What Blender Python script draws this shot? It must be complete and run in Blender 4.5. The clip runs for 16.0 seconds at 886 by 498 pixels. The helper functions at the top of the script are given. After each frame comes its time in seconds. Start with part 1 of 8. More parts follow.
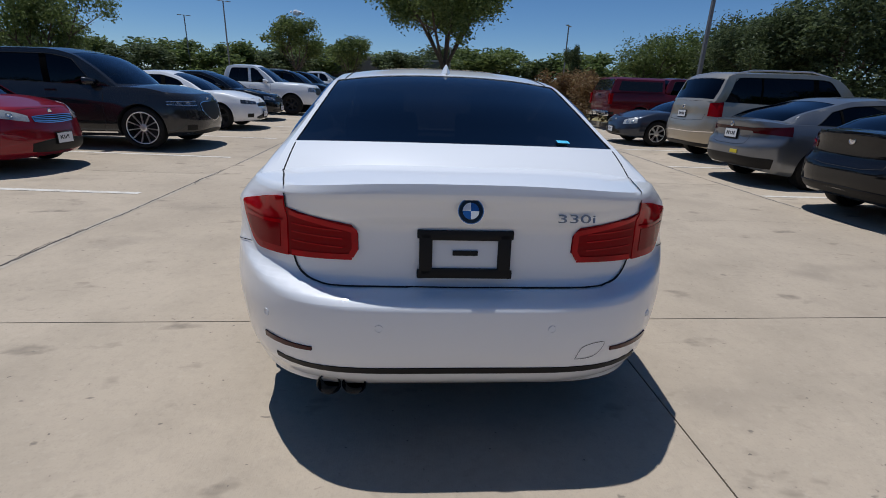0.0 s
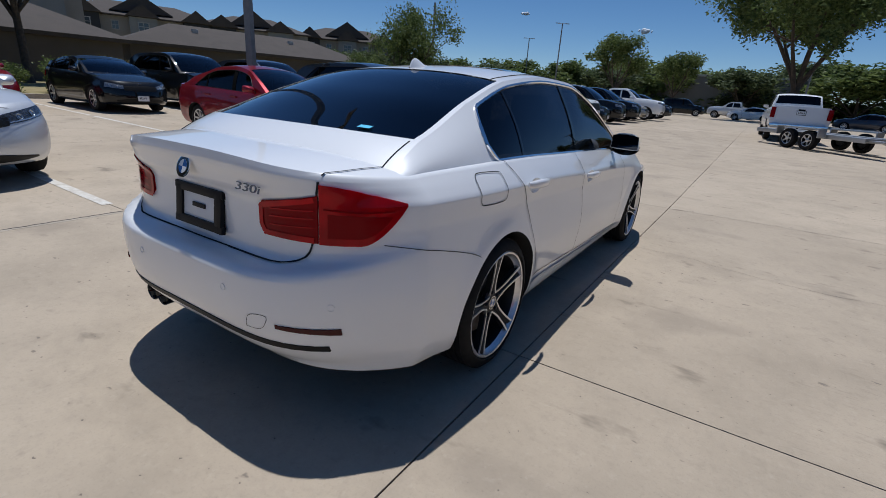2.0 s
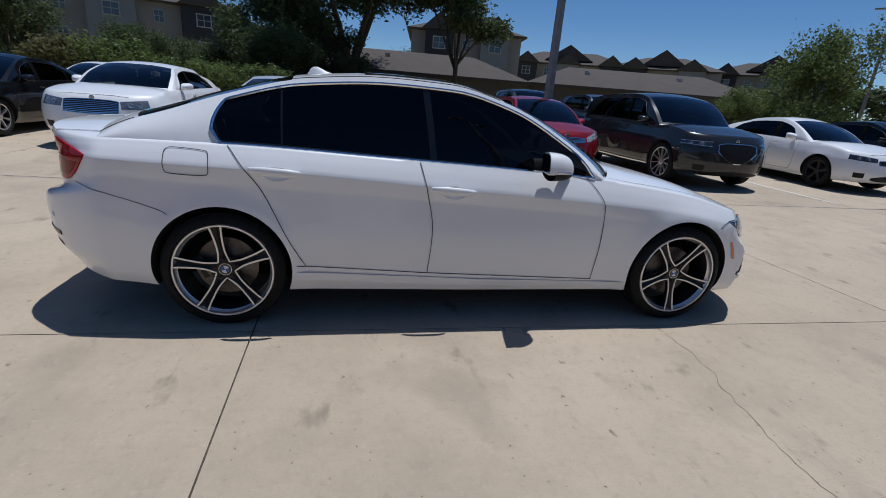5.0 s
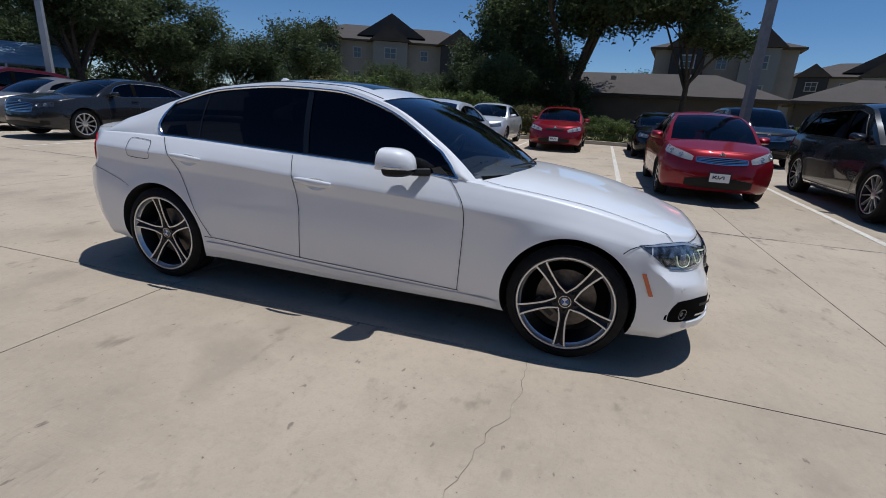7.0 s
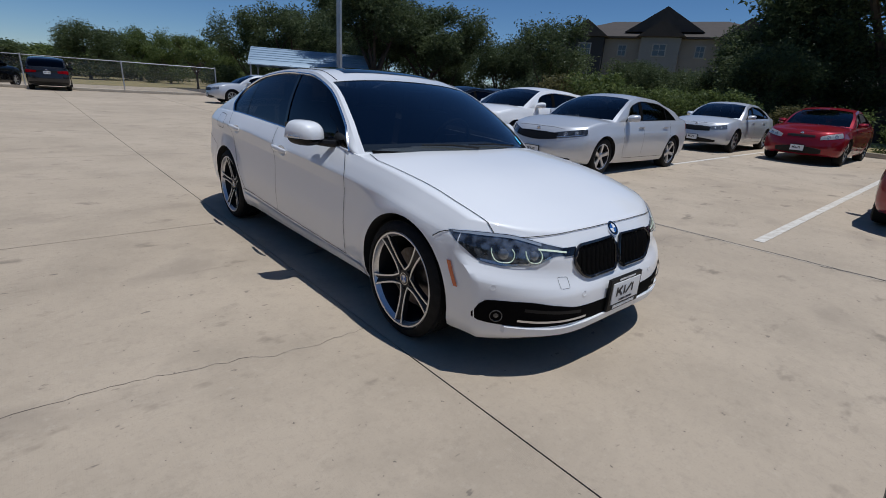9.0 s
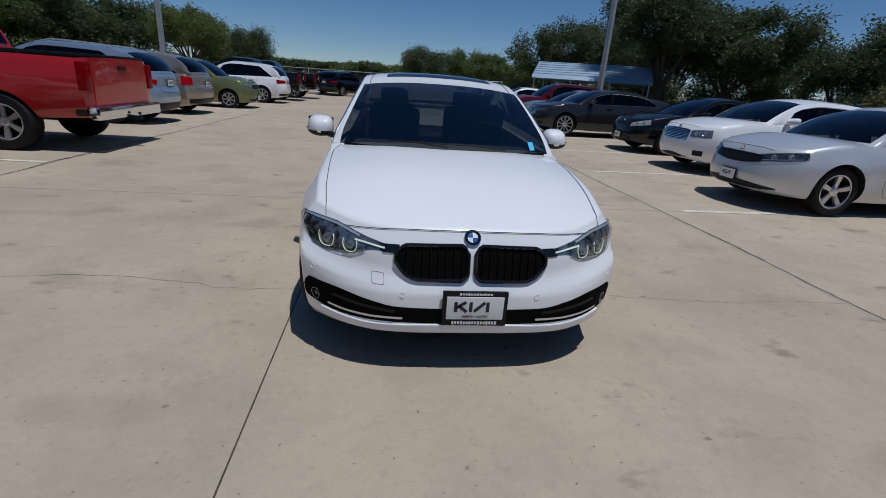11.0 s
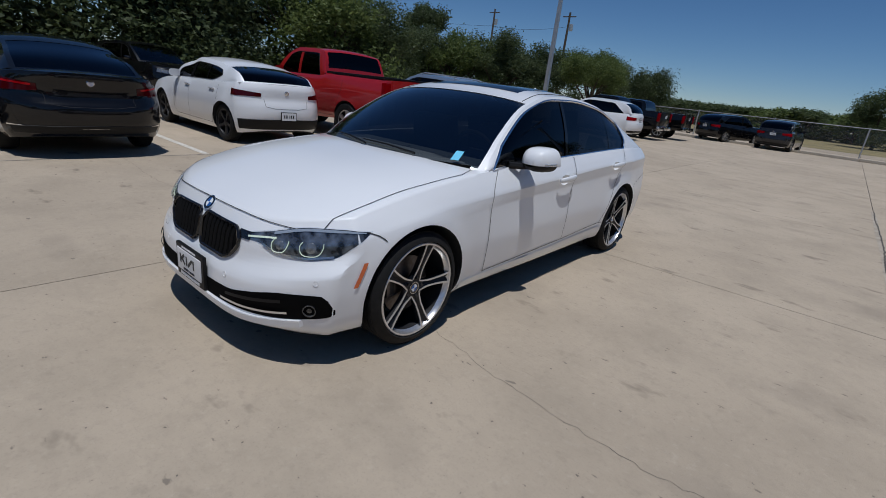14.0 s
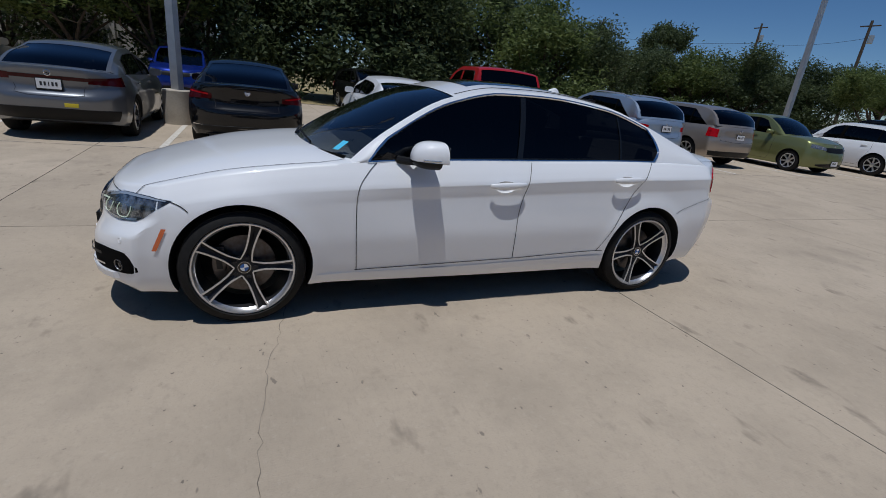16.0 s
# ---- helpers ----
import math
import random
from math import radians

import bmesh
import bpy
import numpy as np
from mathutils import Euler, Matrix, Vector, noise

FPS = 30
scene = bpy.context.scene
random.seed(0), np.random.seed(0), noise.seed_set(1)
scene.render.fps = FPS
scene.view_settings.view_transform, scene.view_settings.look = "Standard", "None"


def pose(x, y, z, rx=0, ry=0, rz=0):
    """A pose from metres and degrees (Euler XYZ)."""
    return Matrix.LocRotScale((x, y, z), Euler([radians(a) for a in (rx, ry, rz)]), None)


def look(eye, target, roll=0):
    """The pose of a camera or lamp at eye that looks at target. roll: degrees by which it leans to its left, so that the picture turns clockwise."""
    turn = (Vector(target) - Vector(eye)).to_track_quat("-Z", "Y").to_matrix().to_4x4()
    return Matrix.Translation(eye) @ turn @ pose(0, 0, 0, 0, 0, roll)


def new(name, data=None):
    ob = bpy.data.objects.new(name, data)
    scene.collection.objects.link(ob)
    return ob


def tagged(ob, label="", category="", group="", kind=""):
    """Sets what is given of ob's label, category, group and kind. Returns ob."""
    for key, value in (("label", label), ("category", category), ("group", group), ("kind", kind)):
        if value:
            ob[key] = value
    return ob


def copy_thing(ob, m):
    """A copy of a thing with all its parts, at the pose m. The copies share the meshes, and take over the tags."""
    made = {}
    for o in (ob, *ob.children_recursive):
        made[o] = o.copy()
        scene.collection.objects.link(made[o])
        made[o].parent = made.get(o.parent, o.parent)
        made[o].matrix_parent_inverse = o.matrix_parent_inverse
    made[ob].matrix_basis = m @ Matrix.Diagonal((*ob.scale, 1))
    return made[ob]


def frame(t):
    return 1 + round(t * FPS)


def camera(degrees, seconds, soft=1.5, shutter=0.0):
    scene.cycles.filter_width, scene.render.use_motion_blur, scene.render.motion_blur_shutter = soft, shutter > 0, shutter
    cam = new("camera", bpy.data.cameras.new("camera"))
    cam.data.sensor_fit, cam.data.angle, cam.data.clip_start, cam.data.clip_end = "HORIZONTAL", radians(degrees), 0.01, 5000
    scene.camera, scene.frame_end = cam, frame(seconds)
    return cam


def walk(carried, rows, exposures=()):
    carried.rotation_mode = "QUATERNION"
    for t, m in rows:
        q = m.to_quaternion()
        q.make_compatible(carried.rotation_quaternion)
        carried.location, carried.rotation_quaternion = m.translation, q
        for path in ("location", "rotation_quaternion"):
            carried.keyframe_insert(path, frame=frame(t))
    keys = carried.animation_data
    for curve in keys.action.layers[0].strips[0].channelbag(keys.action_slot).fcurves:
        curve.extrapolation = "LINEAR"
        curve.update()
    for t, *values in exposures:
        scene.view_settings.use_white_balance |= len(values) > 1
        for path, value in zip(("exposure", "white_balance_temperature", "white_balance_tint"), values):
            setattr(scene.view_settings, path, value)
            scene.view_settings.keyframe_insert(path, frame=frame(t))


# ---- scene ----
# ---- camera ----
cam = camera(87.2, 16.0, 0.9)
PATH = [
    (0, (-0.189, -3.785, 1.321), (-0.048, -1.899, 0.672), 2.16),
    (0.5, (0.311, -3.774, 1.308), (0.121, -1.891, 0.659), 2.46),
    (1, (0.815, -3.665, 1.320), (0.321, -1.839, 0.669), 2.86),
    (1.5, (1.316, -3.531, 1.301), (0.543, -1.805, 0.653), 3.29),
    (2, (1.750, -3.289, 1.291), (0.733, -1.693, 0.645), 3.88),
    (2.5, (2.180, -2.974, 1.301), (0.959, -1.527, 0.656), 4.53),
    (3, (2.552, -2.611, 1.298), (1.152, -1.336, 0.654), 5.10),
    (3.5, (2.851, -2.176, 1.334), (1.299, -1.093, 0.688), 5.55),
    (4, (3.155, -1.740, 1.338), (1.468, -0.878, 0.700), 5.47),
    (4.2, (3.240, -1.560, 1.337), (1.509, -0.788, 0.701), 5.37),
    (6.3, (3.503, 0.754, 1.294), (1.607, 0.491, 0.715), 3.76),
    (6.5, (3.471, 0.954, 1.301), (1.589, 0.601, 0.721), 3.71),
    (7, (3.321, 1.460, 1.304), (1.495, 0.888, 0.723), 3.51),
    (7.5, (3.150, 1.979, 1.299), (1.411, 1.190, 0.704), 3.46),
    (8, (2.910, 2.439, 1.290), (1.295, 1.431, 0.678), 3.60),
    (8.5, (2.612, 2.864, 1.317), (1.155, 1.648, 0.685), 3.81),
    (8.7, (2.486, 3.046, 1.305), (1.102, 1.749, 0.670), 3.85),
    (10.8, (0.622, 4.151, 1.372), (0.261, 2.303, 0.698), 4.14),
    (11, (0.421, 4.199, 1.368), (0.172, 2.331, 0.699), 4.18),
    (11.5, (-0.078, 4.242, 1.362), (-0.039, 2.359, 0.688), 4.40),
    (12, (-0.590, 4.152, 1.364), (-0.271, 2.294, 0.697), 4.46),
    (12.5, (-1.099, 4.010, 1.370), (-0.525, 2.213, 0.705), 4.80),
    (13, (-1.564, 3.761, 1.362), (-0.763, 2.048, 0.710), 5.45),
    (13.5, (-2.010, 3.468, 1.378), (-1.004, 1.866, 0.730), 6.09),
    (14, (-2.412, 3.131, 1.373), (-1.228, 1.659, 0.717), 6.66),
    (14.5, (-2.718, 2.708, 1.384), (-1.378, 1.380, 0.720), 7.06),
    (15, (-3.021, 2.290, 1.384), (-1.530, 1.130, 0.724), 7.09),
    (15.5, (-3.241, 1.830, 1.367), (-1.617, 0.866, 0.708), 6.73),
    (16, (-3.428, 1.357, 1.380), (-1.698, 0.602, 0.719), 6.40),
]
EXPOSURES = [(0.0, -0.10, 6000, 10), (4.2, -0.08, 6000, 10), (6.5, -0.06, 6000, 10), (8.5, -0.18, 6000, 10), (11.0, -0.43, 6000, 10), (16.0, -0.43, 6000, 10)]
walk(cam, [(t, look(eye, target, roll)) for t, eye, target, roll in PATH], EXPOSURES)

# ---- sun and sky ----
SUN_DIR = Vector((-0.17, 0.17, 1.0)).normalized()   # towards the sun
sun = new("sun", bpy.data.lights.new("sun", "SUN"))
sun.data.energy, sun.data.angle, sun.data.color = 3.7, radians(0.53), (1.0, 0.97, 0.925)
sun.matrix_world = Matrix.Translation((0, 0, 30)) @ SUN_DIR.to_track_quat("Z", "Y").to_matrix().to_4x4()
world = bpy.data.worlds.new("sky")
scene.world = world
world.use_nodes = True
_nt = world.node_tree
_sky = _nt.nodes.new("ShaderNodeTexSky")
_sky.sky_type, _sky.sun_disc = "NISHITA", False
_sky.sun_elevation = math.asin(SUN_DIR.z)
_sky.sun_rotation = math.atan2(SUN_DIR.x, SUN_DIR.y)
_sky.air_density, _sky.dust_density, _sky.ozone_density, _sky.altitude = 1.0, 0.0, 4.5, 2200
_hs = _nt.nodes.new("ShaderNodeHueSaturation")
_hs.inputs["Saturation"].default_value = 1.14
_nt.links.new(_sky.outputs[0], _hs.inputs["Color"])
_nt.links.new(_hs.outputs[0], _nt.nodes["Background"].inputs[0])
_nt.nodes["Background"].inputs[1].default_value = 0.077

# ---- materials ----
def mat(name, color, rough=0.5, metal=0.0, coat=0.0, bump=None, vary=None, rand=0.0, trans=0.0, emit=None, spec=0.5, ior=1.45, coat_rough=0.03):
    """A node material. vary: (scale, amount, second colour) mixed in by noise. bump: (scale, strength). rand: brightness change per object."""
    m = bpy.data.materials.new(name)
    m.use_nodes = True
    nt = m.node_tree
    b = nt.nodes["Principled BSDF"]
    b.inputs["Base Color"].default_value = (*color, 1)
    b.inputs["Roughness"].default_value = rough
    b.inputs["Metallic"].default_value = metal
    b.inputs["Coat Weight"].default_value = coat
    b.inputs["Coat Roughness"].default_value = coat_rough
    b.inputs["Transmission Weight"].default_value = trans
    b.inputs["Specular IOR Level"].default_value = spec
    b.inputs["IOR"].default_value = ior
    if emit:
        b.inputs["Emission Color"].default_value = (*emit[0], 1)
        b.inputs["Emission Strength"].default_value = emit[1]
    coord = nt.nodes.new("ShaderNodeTexCoord")
    col = None
    if vary:
        for k, (scale, amount, other) in enumerate(vary):
            n = nt.nodes.new("ShaderNodeTexNoise")
            n.inputs["Scale"].default_value, n.inputs["Detail"].default_value = scale, 6
            nt.links.new(coord.outputs["Object"], n.inputs["Vector"])
            r = nt.nodes.new("ShaderNodeMapRange")
            r.inputs["From Min"].default_value, r.inputs["From Max"].default_value = 0.38, 0.68
            r.inputs["To Max"].default_value = amount
            nt.links.new(n.outputs["Fac"], r.inputs["Value"])
            mx = nt.nodes.new("ShaderNodeMix")
            mx.data_type = "RGBA"
            nt.links.new(r.outputs[0], mx.inputs["Factor"])
            if col is None:
                mx.inputs["A"].default_value = (*color, 1)
            else:
                nt.links.new(col, mx.inputs["A"])
            mx.inputs["B"].default_value = (*other, 1)
            col = mx.outputs["Result"]
    if rand:
        info = nt.nodes.new("ShaderNodeObjectInfo")
        hs = nt.nodes.new("ShaderNodeHueSaturation")
        mr = nt.nodes.new("ShaderNodeMapRange")
        mr.inputs["To Min"].default_value, mr.inputs["To Max"].default_value = 1 - rand, 1 + rand
        nt.links.new(info.outputs["Random"], mr.inputs["Value"])
        nt.links.new(mr.outputs[0], hs.inputs["Value"])
        if col is None:
            hs.inputs["Color"].default_value = (*color, 1)
        else:
            nt.links.new(col, hs.inputs["Color"])
        col = hs.outputs["Color"]
    if col is not None:
        nt.links.new(col, b.inputs["Base Color"])
    if bump:
        n = nt.nodes.new("ShaderNodeTexNoise")
        n.inputs["Scale"].default_value, n.inputs["Detail"].default_value = bump[0], 8
        nt.links.new(coord.outputs["Object"], n.inputs["Vector"])
        bp = nt.nodes.new("ShaderNodeBump")
        bp.inputs["Strength"].default_value, bp.inputs["Distance"].default_value = bump[1], bump[2] if len(bump) > 2 else 0.01
        nt.links.new(n.outputs["Fac"], bp.inputs["Height"])
        nt.links.new(bp.outputs[0], b.inputs["Normal"])
    return m


def paint(name, color, metal=0.0, rough=0.35):
    """Car paint under clear coat, with a trace of road dust."""
    dust = tuple(c * 0.94 + 0.004 for c in color)
    return mat(name, color, rough, metal, coat=0.9, vary=[(1.7, 0.25, dust)], spec=0.4 if max(color) > 0.3 else 0.08, bump=(220, 0.02, 0.001))


WHITE = paint("white_paint", (0.82, 0.83, 0.84), 0.0, 0.4)
GLASS_DARK = mat("tinted_glass", (0.010, 0.011, 0.013), 0.02, trans=0.0, coat=0.0, spec=0.55)
BLACK_GLOSS = mat("gloss_black", (0.008, 0.008, 0.009), 0.08, coat=0.5)
RUBBER = mat("tyre_rubber", (0.008, 0.008, 0.008), 0.75, spec=0.3, vary=[(30, 0.6, (0.018, 0.017, 0.016))], bump=(180, 0.2, 0.002))
PLASTIC = mat("black_plastic", (0.007, 0.007, 0.0075), 0.5, spec=0.3, bump=(400, 0.1, 0.001))
VOID = mat("dark_opening", (0.003, 0.003, 0.003), 0.9, spec=0.1)
SEAM = mat("panel_gap", (0.03, 0.03, 0.032), 0.9, spec=0.2)
INTERIOR = mat("dark_cabin", (0.02, 0.02, 0.022), 0.75, bump=(150, 0.2, 0.002))
SILVER = mat("silver_alloy", (0.72, 0.72, 0.73), 0.28, 0.8, vary=[(60, 0.4, (0.52, 0.51, 0.50))])
DARK_ALLOY = mat("dark_alloy", (0.020, 0.020, 0.022), 0.5, 0.2)
# Darkened mirror metal: the dark view reflected there is put into its colour.
MIRROR = mat("dark_reflection_mirror", (0.07, 0.075, 0.085), 0.03, 1.0)
CHROME = mat("chrome", (0.8, 0.8, 0.82), 0.08, 1.0)
BRAKE = mat("brake_steel", (0.15, 0.14, 0.135), 0.45, 0.9, vary=[(40, 0.6, (0.09, 0.06, 0.045))])
UNDER = mat("underbody", (0.015, 0.015, 0.015), 0.9)


def windscreen_material(name, tint, gloss=0.06):
    """Thin tinted glass: lets dark light through and mirrors the sky, more at grazing angles."""
    m = bpy.data.materials.new(name)
    m.use_nodes = True
    nt = m.node_tree
    nt.nodes.remove(nt.nodes["Principled BSDF"])
    out = nt.nodes["Material Output"]
    tr, gl, lw, pw, mr, mx = (nt.nodes.new(k) for k in ("ShaderNodeBsdfTransparent", "ShaderNodeBsdfGlossy", "ShaderNodeLayerWeight", "ShaderNodeMath", "ShaderNodeMapRange", "ShaderNodeMixShader"))
    tr.inputs[0].default_value = (*tint, 1)
    gl.inputs["Roughness"].default_value = 0.015
    gl.inputs["Color"].default_value = (0.85, 0.9, 1.0, 1)
    lw.inputs["Blend"].default_value = 0.5
    pw.operation = "POWER"
    pw.inputs[1].default_value = 5.0
    mr.inputs["To Min"].default_value = gloss
    nt.links.new(lw.outputs["Facing"], pw.inputs[0])
    nt.links.new(pw.outputs[0], mr.inputs["Value"])
    nt.links.new(mr.outputs[0], mx.inputs[0])
    nt.links.new(tr.outputs[0], mx.inputs[1])
    nt.links.new(gl.outputs[0], mx.inputs[2])
    nt.links.new(mx.outputs[0], out.inputs["Surface"])
    return m


GLASS = windscreen_material("windscreen_glass", (0.20, 0.225, 0.235))
GLASS_CLEAR = windscreen_material("clear_windscreen_glass", (0.15, 0.17, 0.175), 0.11)
GLASS_TINT = windscreen_material("privacy_glass", (0.012, 0.0125, 0.0135), 0.025)
LENS = windscreen_material("clear_lens", (0.88, 0.90, 0.92), 0.02)
RED_LENS = mat("red_lens", (0.46, 0.003, 0.007), 0.10, spec=0.12, coat=0.2, vary=[(9, 0.7, (0.20, 0.002, 0.005))])
RED_DARK = mat("dark_red_lens", (0.22, 0.0015, 0.004), 0.10, spec=0.12)
RED_SMOKE = mat("smoked_red_lens", (0.05, 0.001, 0.003), 0.10, spec=0.3)
AMBER = mat("amber_lens", (0.62, 0.13, 0.03), 0.15, coat=0.8)
LAMP_INNER = mat("lamp_reflector", (0.55, 0.57, 0.58), 0.2, 0.8)
LAMP_GLOW = mat("daylight_ring", (0.75, 0.80, 0.70), 0.3, emit=((0.85, 1.0, 0.55), 0.22))
PLATE_WHITE = mat("plate_white", (0.75, 0.76, 0.77), 0.4)
PLATE_INK = mat("plate_ink", (0.02, 0.022, 0.03), 0.5)
BLUE_INK = mat("blue_enamel", (0.02, 0.10, 0.33), 0.25, coat=0.6)
STICKER = mat("blue_sticker", (0.10, 0.55, 0.80), 0.5)
LAMP_CASE = mat("lamp_glass", (0.22, 0.23, 0.24), 0.12, 0.5, coat=1.0, vary=[(14, 0.9, (0.62, 0.63, 0.62))])
HEAD_CASE = mat("lamp_bowl", (0.20, 0.21, 0.22), 0.22, 0.6, coat=0.8, vary=[(40, 0.8, (0.46, 0.47, 0.48))])
HEAD_MID = mat("clear_lamp_bowl", (0.05, 0.053, 0.057), 0.15, 0.7, coat=0.3, vary=[(22, 1.0, (0.42, 0.44, 0.46))])
HEAD_DARK = mat("dark_lamp_bowl", (0.03, 0.031, 0.034), 0.2, 0.4, coat=0.8, vary=[(40, 0.7, (0.14, 0.145, 0.15))])
HEAD_PALE = mat("pale_lamp_bowl", (0.50, 0.49, 0.46), 0.3, 0.4, coat=0.8, vary=[(30, 0.7, (0.68, 0.67, 0.64))])
LETTER_METAL = mat("letter_metal", (0.32, 0.32, 0.33), 0.3, 0.8)
TAG_YELLOW = mat("dealer_tag_yellow", (0.62, 0.50, 0.03), 0.5)

# ---- mesh helpers ----
def smooth(me, angle=38):
    me.polygons.foreach_set("use_smooth", [True] * len(me.polygons))
    me.set_sharp_from_angle(angle=radians(angle))
    me.update()


def mesh_of(name, bm, material, angle=38):
    me = bpy.data.meshes.new(name)
    bm.to_mesh(me)
    bm.free()
    for m in material if isinstance(material, (list, tuple)) else [material]:
        me.materials.append(m)
    smooth(me, angle)
    return me


def part(name, bm, material, parent, label="", angle=38):
    """One mesh object under a thing or a part."""
    ob = new(name, mesh_of(name, bm, material, angle))
    ob.parent = parent
    if label:
        tagged(ob, label)
    return ob


def twin(name, ob, parent, m=None):
    """A second object on the same mesh, mirrored across x unless a pose is given."""
    o = new(name, ob.data)
    o.parent = parent
    o.matrix_basis = m if m is not None else Matrix.Diagonal((-1, 1, 1, 1))
    if "label" in ob:
        o["label"] = ob["label"]
    return o


def thing(name, label, category, group="", kind="", at=None):
    ob = tagged(new(name), label, category, group, kind)
    if at is not None:
        ob.matrix_basis = at
    return ob


def grid(bm, pts, mi=0, flip=False, closed_u=False, closed_v=False):
    """Quads over an array [rows][cols] of places."""
    vs = [[bm.verts.new(p) for p in row] for row in pts]
    n, k = len(vs), len(vs[0])
    for i in range(n if closed_u else n - 1):
        for j in range(k if closed_v else k - 1):
            q = [vs[i][j], vs[(i + 1) % n][j], vs[(i + 1) % n][(j + 1) % k], vs[i][(j + 1) % k]]
            if flip:
                q.reverse()
            try:
                f = bm.faces.new(q)
                f.material_index = mi
            except ValueError:
                pass
    return vs


def box(bm, cx, cy, cz, sx, sy, sz, bevel=0.0, rot=None, mi=0):
    m = Matrix.Translation((cx, cy, cz)) @ (rot.to_4x4() if rot else Matrix.Identity(4)) @ Matrix.Diagonal((sx, sy, sz, 1))
    r = bmesh.ops.create_cube(bm, size=1, matrix=m)
    faces = list({f for v in r["verts"] for f in v.link_faces})
    for f in faces:
        f.material_index = mi
    if bevel:
        edges = list({e for v in r["verts"] for e in v.link_edges})
        bmesh.ops.bevel(bm, geom=edges, offset=bevel, segments=2, affect="EDGES", profile=0.7)
    return r


def tube(bm, pts, radii, sides=8, mi=0, cap=True):
    """A round tube along places; radii: one or one per place."""
    pts = [Vector(p) for p in pts]
    if not hasattr(radii, "__len__"):
        radii = [radii] * len(pts)
    rings = []
    up = Vector((0, 0, 1))
    for i, p in enumerate(pts):
        d = (pts[min(i + 1, len(pts) - 1)] - pts[max(i - 1, 0)]).normalized()
        a = d.cross(up if abs(d.dot(up)) < 0.95 else Vector((1, 0, 0))).normalized()
        b = d.cross(a)
        rings.append([p + radii[i] * (math.cos(q) * a + math.sin(q) * b) for q in (2 * math.pi * j / sides for j in range(sides))])
    vs = grid(bm, rings, mi, closed_v=True)
    if cap:
        for ring in (vs[0], vs[-1]):
            f = bm.faces.new(ring)
            f.material_index = mi


def lathe(bm, profile, n=32, axis="x", mi=0, closed=False):
    """Turn a profile of (along, radius) round the axis through the origin."""
    rows = []
    for a, r in profile:
        ring = []
        for j in range(n):
            q = 2 * math.pi * j / n
            c, s = r * math.cos(q), r * math.sin(q)
            ring.append((a, c, s) if axis == "x" else (c, a, s) if axis == "y" else (c, s, a))
        rows.append(ring)
    grid(bm, rows, mi, closed_u=closed, closed_v=True)
    bmesh.ops.recalc_face_normals(bm, faces=bm.faces)


_CURVES = {}


def interp(pts, x):
    """Smooth monotone curve through (x, y) pairs, for a number or an array."""
    c = _CURVES.get(id(pts))
    if c is None or c[0] is not pts:
        xs, ys = [float(p[0]) for p in pts], [float(p[1]) for p in pts]
        h = [q - p for p, q in zip(xs[:-1], xs[1:])]
        d = [(q - p) / k for p, q, k in zip(ys[:-1], ys[1:], h)]
        m = [d[0]] + [0.0] * (len(xs) - 2) + [d[-1]]
        for i in range(1, len(xs) - 1):
            if d[i - 1] * d[i] > 0:
                w1, w2 = 2 * h[i] + h[i - 1], h[i] + 2 * h[i - 1]
                m[i] = (w1 + w2) / (w1 / d[i - 1] + w2 / d[i])
        c = _CURVES[id(pts)] = (pts, xs, ys, h, m, [np.array(v) for v in (xs, ys, h, m)])
    _, xs, ys, h, m, arr = c
    if np.ndim(x) == 0:
        x = min(max(float(x), xs[0]), xs[-1])
        k = min(max(sum(1 for v in xs if v < x) - 1, 0), len(h) - 1)
        t = (x - xs[k]) / h[k]
        return (ys[k] * (1 + 2 * t) * (1 - t) ** 2 + m[k] * h[k] * t * (1 - t) ** 2
                + ys[k + 1] * t * t * (3 - 2 * t) + m[k + 1] * h[k] * t * t * (t - 1))
    xs, ys, h, m = arr
    x = np.clip(x, xs[0], xs[-1])
    k = np.clip(np.searchsorted(xs, x) - 1, 0, len(h) - 1)
    t = (x - xs[k]) / h[k]
    return (ys[k] * (1 + 2 * t) * (1 - t) ** 2 + m[k] * h[k] * t * (1 - t) ** 2
            + ys[k + 1] * t * t * (3 - 2 * t) + m[k + 1] * h[k] * t * t * (t - 1))


def text_mesh(body, size):
    """Letters as a mesh in the x-z plane, centred, facing -y."""
    cu = bpy.data.curves.new("letters", "FONT")
    cu.body, cu.size, cu.align_x, cu.align_y, cu.extrude = body, size, "CENTER", "CENTER", 0.0015
    ob = bpy.data.objects.new("letters", cu)
    scene.collection.objects.link(ob)
    dg = bpy.context.evaluated_depsgraph_get()
    me = bpy.data.meshes.new_from_object(ob.evaluated_get(dg))
    bpy.data.objects.remove(ob)
    bpy.data.curves.remove(cu)
    me.transform(Euler((radians(90), 0, 0)).to_matrix().to_4x4())
    return me

# ---- ground ----
def zg(x, y):
    """The lot rises gently beyond the left seam and up the aisle."""
    return min(0.012 * max(0.0, -3.1 - x), 0.16) + min(0.010 * max(0.0, y - 4.0), 0.22)


